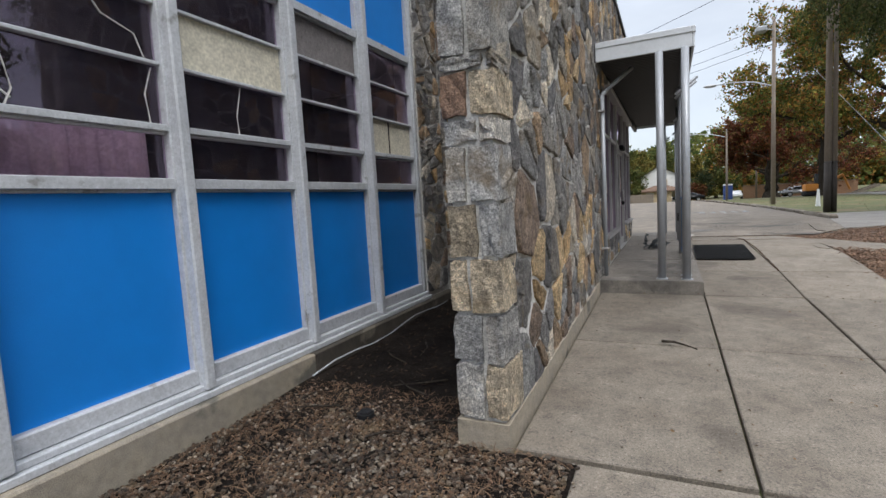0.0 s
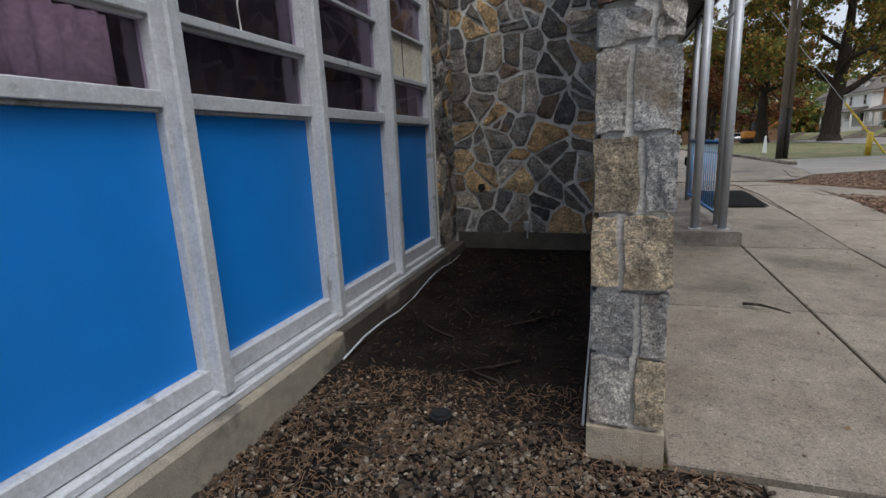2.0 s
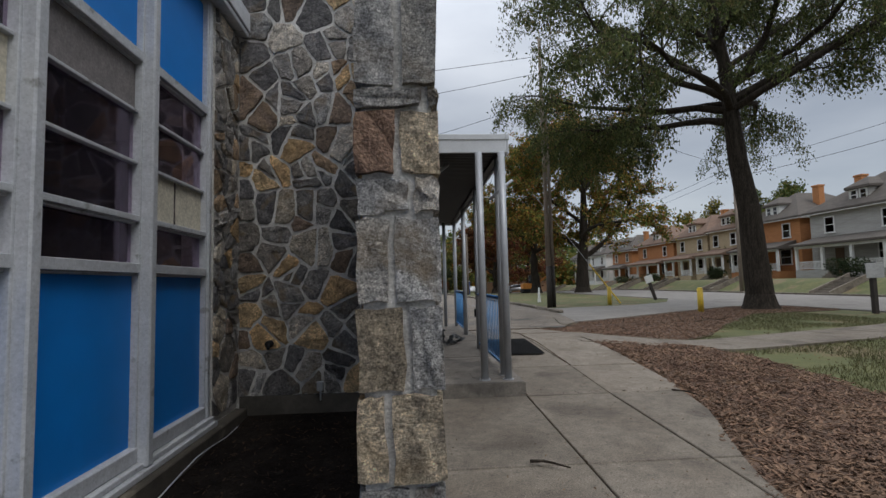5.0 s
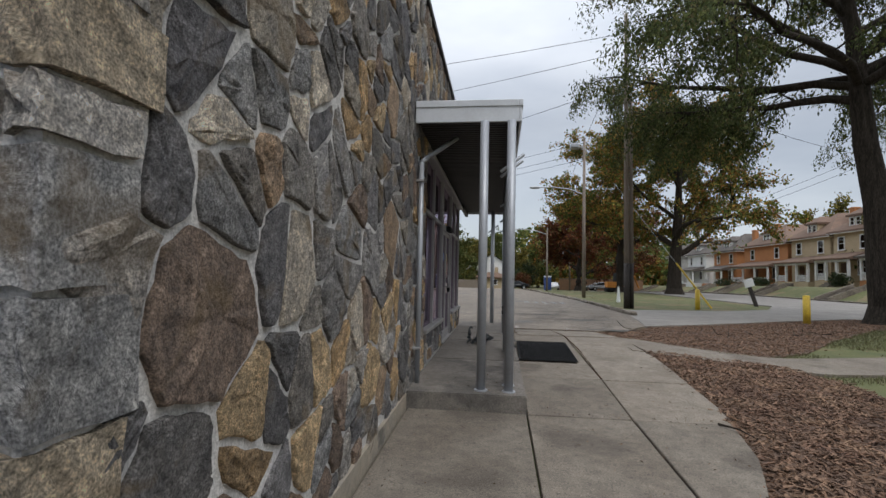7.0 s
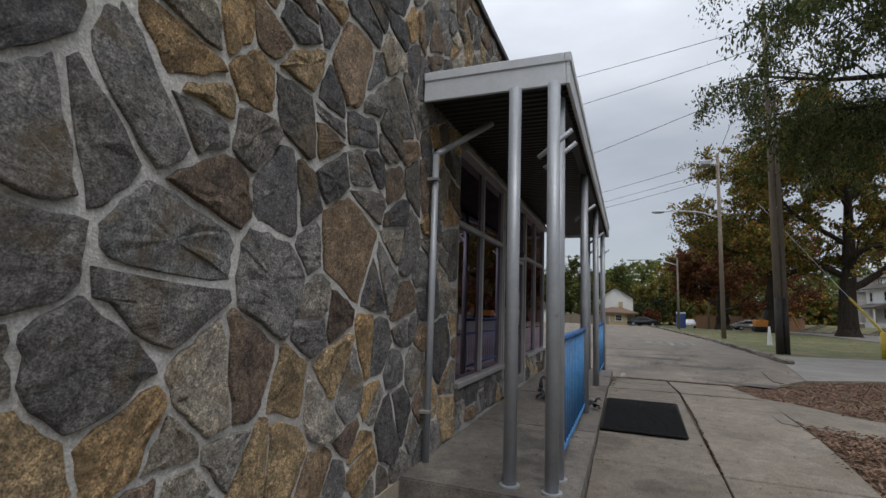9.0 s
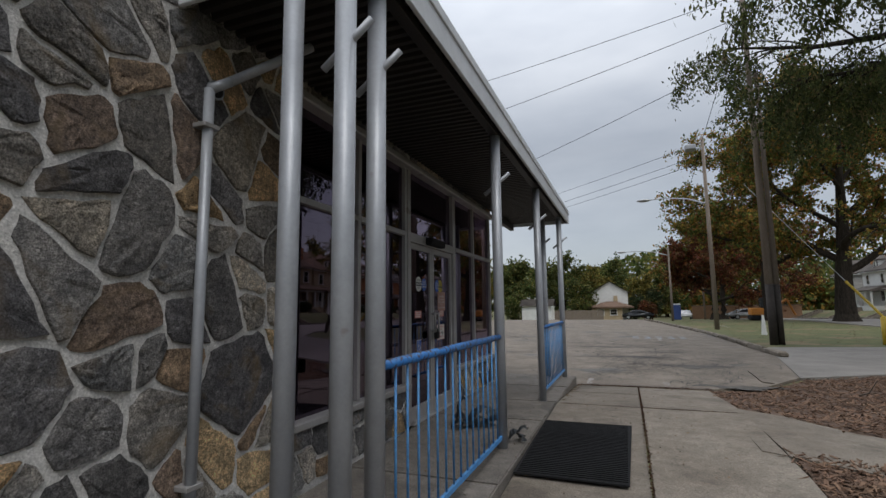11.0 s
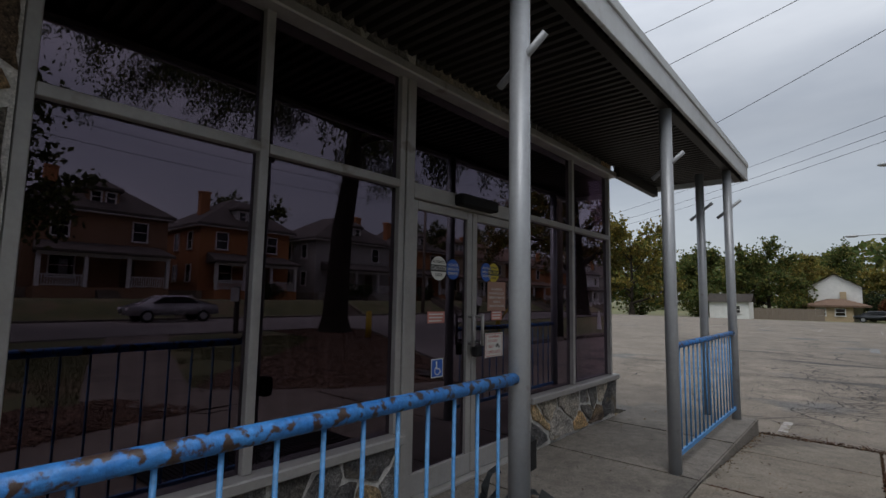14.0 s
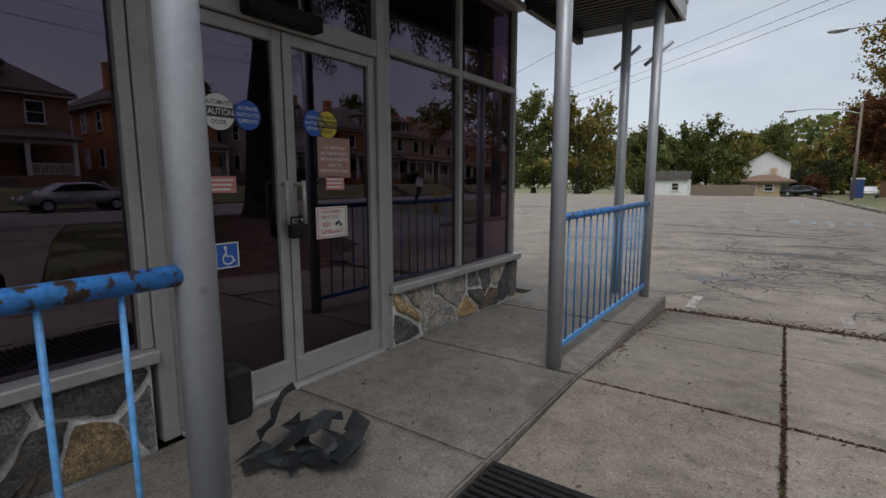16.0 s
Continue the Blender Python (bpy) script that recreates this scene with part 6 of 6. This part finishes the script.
BED2 = [(1.3, 2.0), (3.6, 2.0), (4.2, 4), (4.9, 7.2), (5.1, 9.2), (4.9, 10.3), (3.2, 10.55), (2.74, 10.6), (2.62, 7.4), (2.3, 6.0), (2.0, 5.3), (1.5, 3.95)]
BED1 = [(2.62, 13.0), (3.6, 11.85), (5.05, 11.55), (6.5, 12.6), (8.5, 15), (12, 18.6), (16.3, 19.4), (16.3, 23.0), (14, 22.85), (11.2, 21.15), (7.0, 18.4), (4.7, 17.1), (3.75, 15.65), (2.66, 14.95)]
pts = []
while len(pts) < 17000:
    x, y = rng.uniform(1.3, 5.2), rng.uniform(2, 10.7)
    if inside(BED2, x + rng.gauss(0, 0.06), y + rng.gauss(0, 0.06)):
        pts.append((x, y, ground_height(x, y) - 0.022 + rng.uniform(0, 0.014) + 0.03 * noise.noise(Vector((x * 2, y * 2, 0)))))
while len(pts) < 33000:
    x, y = rng.uniform(2.6, 16.3), rng.uniform(11.5, 23)
    if inside(BED1, x + rng.gauss(0, 0.06), y + rng.gauss(0, 0.06)):
        pts.append((x, y, ground_height(x, y) - 0.022 + rng.uniform(0, 0.014) + 0.03 * noise.noise(Vector((x * 2, y * 2, 0)))))
scatter("mulch", pts, chip, M_CHIP, "shredded brown wood mulch", "mulch")
BIT = mat("dead_leaf_bits", (0.06, 0.04, 0.025), (0.16, 0.10, 0.05), 4, 0.9, 0, 0, 60, 0.5)
pts = []
for _ in range(520):
    x, y = rng.uniform(-0.8, 2.3), rng.uniform(2.7, 15)
    pts.append((x, y, (porch_height(x, y) if x < 0.45 and y > 7.02 else walk_height(x, y)) + 0.006))
for _ in range(700):
    x, y = rng.uniform(-6, 5), 15.2 + 12 * rng.random() ** 2
    pts.append((x, y, ground_height(x, y) + 0.006))
for y0, n0 in ((7.0, 60), (15.02, 140), (12.2, 60)):
    for _ in range(n0):
        x, y = rng.uniform(-0.7, 2.4), y0 + rng.gauss(0, 0.03)
        if not (x < 0.5 and y > 7.0):
            pts.append((x, y, walk_height(x, y) + 0.005))
for _ in range(160):
    y = rng.uniform(12.4, 15)
    pts.append((0.47 + abs(rng.gauss(0, 0.05)), y, walk_height(0.5, y) + 0.006))
scatter("fallen_leaves", pts, dead_leaf, BIT, "scattered dead leaf bits on the paving", "leaves")
pts = []
for _ in range(900):
    y = rng.uniform(8.5, 15)
    pts.append((1.54 + rng.gauss(0, 0.007), y, walk_height(1.5, y) - 0.004))
for _ in range(1300):
    x = rng.uniform(0.48, 2.75)
    pts.append((x, 15.03 + rng.gauss(0, 0.03 + 0.02 * x), ground_height(x, 15.05) + 0.006))
for _ in range(500):
    x = rng.uniform(0.5, 2.6)
    pts.append((x, 12.22 + rng.gauss(0, 0.008), walk_height(x, 12.22) - 0.003))
M_DEBRIS = mat("joint_debris", (0.035, 0.02, 0.013), (0.085, 0.045, 0.028), 6, 0.95, 0, 0, 60, 0.5, spec=0.1)
scatter("joint_debris", pts, dead_leaf, M_DEBRIS, "rust-brown leaf crumbs in the pavement joints", "debris")
pts = []
while len(pts) < 5000:
    x, y = rng.uniform(5, 22), rng.uniform(8, 60)
    if not inside(BED1, x, y) and not (17.5 < y < 27 and x < 24):
        pts.append((x, y, ground_height(x, y) - 0.03))
scatter("lawn_leaves", pts, lambda r: ([(v[0] * 2.2, v[1] * 2.2, v[2] * 2.2) for v in dead_leaf(r)[0]], [(0, 1, 2), (0, 2, 3)]), BIT, "fallen autumn leaves on the lawn", "leaves")


def blade(rng):
    h, w = rng.uniform(0.04, 0.09), 0.006
    b = rng.uniform(-0.03, 0.03)
    return [(-w, 0, 0), (w, 0, 0), (b + w * 0.3, b, h), (b - w * 0.3, b, h)], [(0, 1, 2, 3)]


pts = []
while len(pts) < 36000:
    x, y = rng.uniform(4.2, 14), rng.uniform(4, 20)
    if not inside(BED2, x, y) and not inside(BED1, x, y) and not (11.5 + (x - 5.05) * 0.31 > y > 9.95 + (x - 5.2) * 0.27) and not (y > 17.5 + (x - 6) * 0.7) and noise.noise(Vector((x * 0.5, y * 0.5, 9))) > -0.3:
        pts.append((x, y, ground_height(x, y) - 0.062))
scatter("grass", pts, blade, M_BLADE, "short autumn grass", "grass")


def twig(path_pts, r, label, material=M_BARK, category="twig", name="twig"):
    bm = bmesh.new()
    limb(bm, [Vector(p) for p in path_pts], r, r * 0.4, 6)
    return tagged(part(name, bm, material), label, category)


twig([(-0.02, 4.83, 0.13), (0.08, 4.78, 0.145), (0.17, 4.72, 0.14), (0.27, 4.66, 0.125)], 0.014, "dark broken twig on the pavement")
twig([(2.35, 6.9, 0.185), (2.45, 6.7, 0.2), (2.5, 6.45, 0.19)], 0.012, "thin twig on the pavement edge")
for i in range(16):
    a, x, y = rng.uniform(0, 6.28), rng.uniform(3.2, 11), rng.uniform(14.2, 17)
    y = max(y, 13 + (x - 3) * 0.55)
    z = ground_height(x, y)
    l = rng.uniform(0.2, 0.6)
    twig([(x, y, z), (x + l * 0.5 * math.cos(a), y + l * 0.5 * math.sin(a), z + 0.03), (x + l * math.cos(a), y + l * math.sin(a), z + rng.uniform(0.02, 0.25))], 0.012, "bare twig lying on the mulch")
for i in range(10):
    a, x, y = rng.uniform(0, 6.28), rng.uniform(-2.6, -1.3), rng.uniform(2.2, 4.6)
    z = base_height(x, y) + 0.012
    l = rng.uniform(0.15, 0.55)
    twig([(x, y, z), (x + l * 0.5 * math.cos(a + 0.2), y + l * 0.5 * math.sin(a + 0.2), z + 0.02), (x + l * math.cos(a), y + l * math.sin(a), z + 0.01)], 0.009, "dry twig on the alcove floor")
twig([(-2.87, 3.2 + i * 0.33, base_height(0, 3.2 + i * 0.33) + 0.03 + 0.03 * math.sin(i * 1.3)) for i in range(10)], 0.008, "pale cable along the foot of the window wall", M_WHITE_ALU, "cable", "cable")
twig([(-1.215, 2.75 + i * 0.4, base_height(0, 2.75 + i * 0.4) + 0.06 + 0.02 * math.sin(i * 2.1)) for i in range(9)], 0.007, "pale cable along the foot of the stone wall", M_WHITE_ALU, "cable", "cable")
bm = bmesh.new()
tube(bm, (0, 0, 0), (0, 0, 0.03), 0.065, None, 18)
tube(bm, (0, 0, 0.03), (0, 0, 0.045), 0.05, 0.045, 18)
cap = part("drain_cap", bm, M_BLACK)
cap.location = (-1.98, 2.72, base_height(0, 2.72))
tagged(cap, "round black drain cap among the gravel", "drain cap")

# fittings on the walls
bm = bmesh.new()
tube(bm, (-2.65, BACK_Y - 0.0, 0.97), (-2.65, BACK_Y - 0.07, 0.97), 0.045, None, 14)
tube(bm, (-2.65, BACK_Y - 0.06, 0.97), (-2.65, BACK_Y - 0.10, 0.92), 0.018, None, 8)
tagged(part("hose_bib", bm, M_BLACK, None, "", True), "dark water tap on the alcove wall", "tap")
bm = box(bmesh.new(), (-2.11, BACK_Y - 0.055, 0.41), (-2.03, BACK_Y + 0.0, 0.52), 0.008)
tube(bm, (-2.07, BACK_Y - 0.02, 0.41), (-2.07, BACK_Y - 0.02, 0.30), 0.012)
tagged(part("outlet_box", bm, M_STEEL), "small grey outlet box on the alcove wall", "outlet")
bm = bmesh.new()
tube(bm, (WALL_X + 0.0, 7.49, 3.02), (WALL_X + 0.02, 7.49, 3.02), 0.06, None, 20)
vent = tagged(part("vent", bm, M_STEEL), "round dark vent hole in the stone wall", "vent")
part("hole", tube(bmesh.new(), (WALL_X + 0.021, 7.49, 3.02), (WALL_X + 0.024, 7.49, 3.02), 0.048, None, 20), M_BLACK, vent)

# thin white lines laid over the panes
M_PALE_LINE = mat("pane_line", (0.62, 0.60, 0.58), (0.5, 0.48, 0.47), 9, 0.6, 0, 0, 60)
bm = bmesh.new()
for path in ([(1.3, 2.21), (1.34, 2.3), (1.32, 2.42), (1.28, 2.59)], [(1.33, 2.25), (1.2, 2.36), (1.05, 2.5)], [(2.1, 2.21), (2.08, 2.4), (2.14, 2.58)], [(2.85, 2.21), (2.84, 2.35), (2.90, 2.59)], [(1.75, 3.0), (1.85, 2.85), (2.05, 2.78), (2.1, 2.64)], [(0.2, 2.3), (0.6, 2.4), (0.75, 2.58)]):
    limb(bm, [Vector((-3.108, y, z)) for y, z in path], 0.006, 0.004, 5)
part("cracks", bm, M_PALE_LINE, win_wall, "thin white curved lines across the old panes")

# ---- things on the porch ----
mt = thing("door_mat", (0.94, 10.27, walk_height(0.9, 10.27)), "black ribbed rubber mat on the pavement", "mat")
bm = bmesh.new()
prism(bm, [(-0.46, -0.82), (0.44, -0.84), (0.47, 0.84), (-0.45, 0.82)], 0.0, lambda x, y: 0.014)
for v in bm.verts:
    v.co.z += walk_height(0, v.co.y + 10.27) - walk_height(0, 10.27)
part("base", bm, M_BLACK, mt)
rng = random.Random(4)
rib = None
for i in range(40):
    y0 = -0.79 + i * 0.0405
    if rib is None:
        rb = part("rib", box(bmesh.new(), (-0.43, -0.009, 0), (0.43, 0.009, 0.008)), M_BLACK, mt)
        rib = rb.data
    else:
        rb = new("rib", rib)
        rb.parent = mt
    rb.location = (0, y0, 0.0145 + walk_height(0, y0 + 10.27) - walk_height(0, 10.27))
sw = thing("switch_box", (0.245, 10.03, 0.97), "black push-switch box fixed to a porch post", "switch box")
part("housing", box(bmesh.new(), (-0.045, -0.03, 0.0), (0.045, 0.05, 0.15), 0.012), M_BLACK, sw)
part("plate", box(bmesh.new(), (-0.036, 0.0505, 0.03), (0.036, 0.056, 0.13), 0.004), M_STEEL, sw)


def torn_strip(length, width, seed):
    """A bent, torn strip of sheet with ragged ends."""
    r = random.Random(seed)
    bm = bmesh.new()
    z, k = 0.01, 7
    prev = None
    for i in range(k + 1):
        x = length * (i / k - 0.5)
        z = max(0.006, z + r.uniform(-0.035, 0.05))
        w = width * r.uniform(0.5, 1.15) / 2
        o = r.uniform(-0.03, 0.03)
        cur = (bm.verts.new((x, o - w, z)), bm.verts.new((x + r.uniform(-0.02, 0.02), o + w, z + r.uniform(-0.005, 0.04))))
        if prev:
            bm.faces.new((prev[0], cur[0], cur[1], prev[1]))
        prev = cur
    bmesh.ops.solidify(bm, geom=bm.faces[:], thickness=0.004)
    return bm


M_TORN = mat("torn_black_plastic", (0.022, 0.026, 0.03), (0.04, 0.046, 0.052), 5, 0.5, 0, 0.2, 50)
for i, (x, y, turn, l, w) in enumerate([(-0.22, 10.58, 60, 0.42, 0.09), (-0.1, 10.62, 20, 0.36, 0.1), (-0.3, 10.66, -30, 0.3, 0.08), (-0.15, 10.74, 150, 0.34, 0.07), (-0.05, 10.72, 100, 0.25, 0.1), (-0.28, 10.5, 10, 0.3, 0.09), (-0.38, 10.62, 75, 0.2, 0.06), (0.36, 10.15, 30, 0.22, 0.08), (0.40, 10.2, 120, 0.2, 0.06)]):
    b = part("plastic_scrap", torn_strip(l, w, 50 + i), M_TORN)
    b.matrix_world = pose(x, y, porch_height(x, y) + 0.004 + 0.012 * (i % 4), 0, 0, turn)
    tagged(b, "torn strip of black plastic on the porch floor", "plastic scrap", "torn plastic scraps")

# ---- signs on the doors ----
S_WHITE = mat("sign_white", (0.66, 0.65, 0.62), (0.60, 0.59, 0.56), 4, 0.5, 0, 0, 60, grit=0.03)
S_BLUE = mat("sign_blue", (0.02, 0.10, 0.42), (0.02, 0.09, 0.38), 4, 0.5, 0, 0, 60, grit=0.03)
S_YELLOW = mat("sign_yellow", (0.62, 0.50, 0.04), (0.55, 0.44, 0.04), 4, 0.5, 0, 0, 60, grit=0.03)
S_BROWN = mat("sign_brown", (0.36, 0.20, 0.16), (0.32, 0.18, 0.145), 4, 0.5, 0, 0, 60, grit=0.03)
S_RED = mat("sign_red", (0.45, 0.06, 0.05), (0.40, 0.05, 0.045), 4, 0.5, 0, 0, 60, grit=0.03)
S_PINK = mat("sign_faded_red", (0.52, 0.20, 0.17), (0.46, 0.17, 0.15), 4, 0.5, 0, 0, 60, grit=0.03)
S_BLACK = mat("sign_black", (0.02, 0.02, 0.02), (0.03, 0.03, 0.03), 4, 0.5, 0, 0, 60, grit=0.03)
GX = -0.921


def lettering(text, y, z, size, material, parent, wide=None, dx=0.0022):
    cu = bpy.data.curves.new("lettering", "FONT")
    cu.body, cu.size, cu.align_x, cu.align_y = text, size, "CENTER", "CENTER"
    cu.offset = size * 0.012
    tmp = bpy.data.objects.new("lettering_curve", cu)
    me = bpy.data.meshes.new_from_object(tmp)
    bpy.data.objects.remove(tmp)
    me.materials.append(material)
    k = 1.0
    if wide and len(me.vertices):
        xs = [v.co.x for v in me.vertices]
        k = wide / max(1e-4, max(xs) - min(xs))
    me.transform(Matrix(((0, 0, 1, GX + dx), (k, 0, 0, y), (0, 1, 0, z), (0, 0, 0, 1))))
    ob = new("lettering", me)
    ob.parent = parent
    return ob


def disc(bm, y, z, r, x=GX):
    return tube(bm, (x - 0.0015, y, z), (x, y, z), r, None, 32)


def decal(name, y, z, w, h, material, label, round_=False):
    t = thing(name, (0, 0, 0), label, "sign", "door signs")
    bm = bmesh.new()
    if round_:
        disc(bm, y, z, w / 2)
    else:
        box(bm, (GX - 0.0015, y - w / 2, z - h / 2), (GX, y + w / 2, z + h / 2))
    part("panel", bm, material, t)
    return t


for y, base, ink, lb in ((10.735, S_WHITE, S_BLACK, "round white sticker reading automatic caution door"), (11.45, S_YELLOW, S_BLACK, "round yellow sticker reading automatic caution door")):
    k = 0.18 if base is S_WHITE else 0.162
    t = decal("door_sticker", y, 1.975, k, 0, base, lb, True)
    part("band", box(bmesh.new(), (GX, y - k * 0.49, 1.975 - k * 0.14), (GX + 0.001, y + k * 0.49, 1.975 + k * 0.14)), ink, t)
    lettering("AUTOMATIC", y, 1.975 + k * 0.26, k * 0.17, ink, t, k * 0.78)
    lettering("CAUTION", y, 1.975, k * 0.24, base, t, k * 0.9)
    lettering("DOOR", y, 1.975 - k * 0.28, k * 0.17, ink, t, k * 0.45)
for y, k in ((10.90, 0.155), (11.345, 0.155)):
    t = decal("door_sticker", y, 1.975, k, 0, S_BLUE, "round blue sticker reading activate switch to operate", True)
    for i, w in enumerate(("ACTIVATE", "SWITCH TO", "OPERATE")):
        lettering(w, y, 1.975 + k * 0.21 * (1 - i), k * 0.18, S_WHITE, t, k * (0.74, 0.86, 0.74)[i])
t = decal("door_sign", 11.50, 1.775, 0.27, 0.25, S_BROWN, "brown no smoking notice on the glass door")
for i, w in enumerate(("NO SMOKING", "IN THIS FACILITY", "SMOKING PERMITTED", "ONLY IN", "DESIGNATED AREA")):
    lettering(w, 11.50, 1.775 + 0.06 - 0.036 * i, 0.026, S_WHITE, t, (0.17, 0.225, 0.235, 0.105, 0.23)[i])
for y, z, w in ((10.715, 1.61, 0.19), (11.50, 1.615, 0.155)):
    t = decal("door_sign", y, z, w, 0.085, S_PINK, "small faded red notice on the glass door")
    for i in range(3):
        part("text_bar", box(bmesh.new(), (GX, y - w * 0.42, z + 0.018 - 0.024 * i), (GX + 0.001, y + w * (0.42 - 0.05 * i), z + 0.028 - 0.024 * i)), S_WHITE, t)
t = decal("door_sign", 11.4650, 1.365, 0.262, 0.20, S_WHITE, "white video surveillance warning sign with red letters")
bm = bmesh.new()
for a, b in (((11.3452, 1.272), (11.3496, 1.458)), ((11.5804, 1.272), (11.5848, 1.458)), ((11.3496, 1.272), (11.5804, 1.276)), ((11.3496, 1.454), (11.5804, 1.458))):
    box(bm, (GX, a[0], a[1]), (GX + 0.001, b[0], b[1]))
part("border", bm, S_RED, t)
for w, y, z, s, wd in (("THESE PREMISES", 11.4594, 1.432, 0.026, 0.165), ("PROTECTED BY", 11.4426, 1.398, 0.026, 0.14), ("VIDEO", 11.4146, 1.352, 0.036, 0.075), ("SURVEILLANCE", 11.4616, 1.305, 0.036, 0.185)):
    lettering(w, y, z, s, S_RED, t, wd)
bm = box(bmesh.new(), (GX, -0.022, -0.01), (GX + 0.001, 0.022, 0.01), 0, pose(0, 11.5098, 1.358, 25, 0, 0))
tube(bm, (GX, 11.5378, 1.345), (GX + 0.001, 11.5378, 1.345), 0.012, None, 12)
part("camera_symbol", bm, S_BLACK, t)
t = decal("access_sign", 10.735, 1.24, 0.13, 0.135, S_WHITE, "blue and white wheelchair access sticker")
part("field", box(bmesh.new(), (GX, 10.735 - 0.058, 1.24 - 0.06), (GX + 0.001, 10.735 + 0.058, 1.24 + 0.06)), S_BLUE, t)
bm = bmesh.new()
tube(bm, (GX + 0.001, 10.725, 1.282), (GX + 0.002, 10.725, 1.282), 0.009, None, 12)
ring = [Vector((GX + 0.0015, 10.738 + 0.03 * math.cos(a), 1.222 + 0.03 * math.sin(a))) for a in [2.0 + 0.35 * i for i in range(13)]]
limb(bm, ring, 0.004, 0.004, 4)
limb(bm, [Vector((GX + 0.0015, 10.725, 1.275)), Vector((GX + 0.0015, 10.73, 1.235)), Vector((GX + 0.0015, 10.758, 1.233)), Vector((GX + 0.0015, 10.775, 1.205))], 0.005, 0.005, 4)
part("symbol", bm, S_WHITE, t)
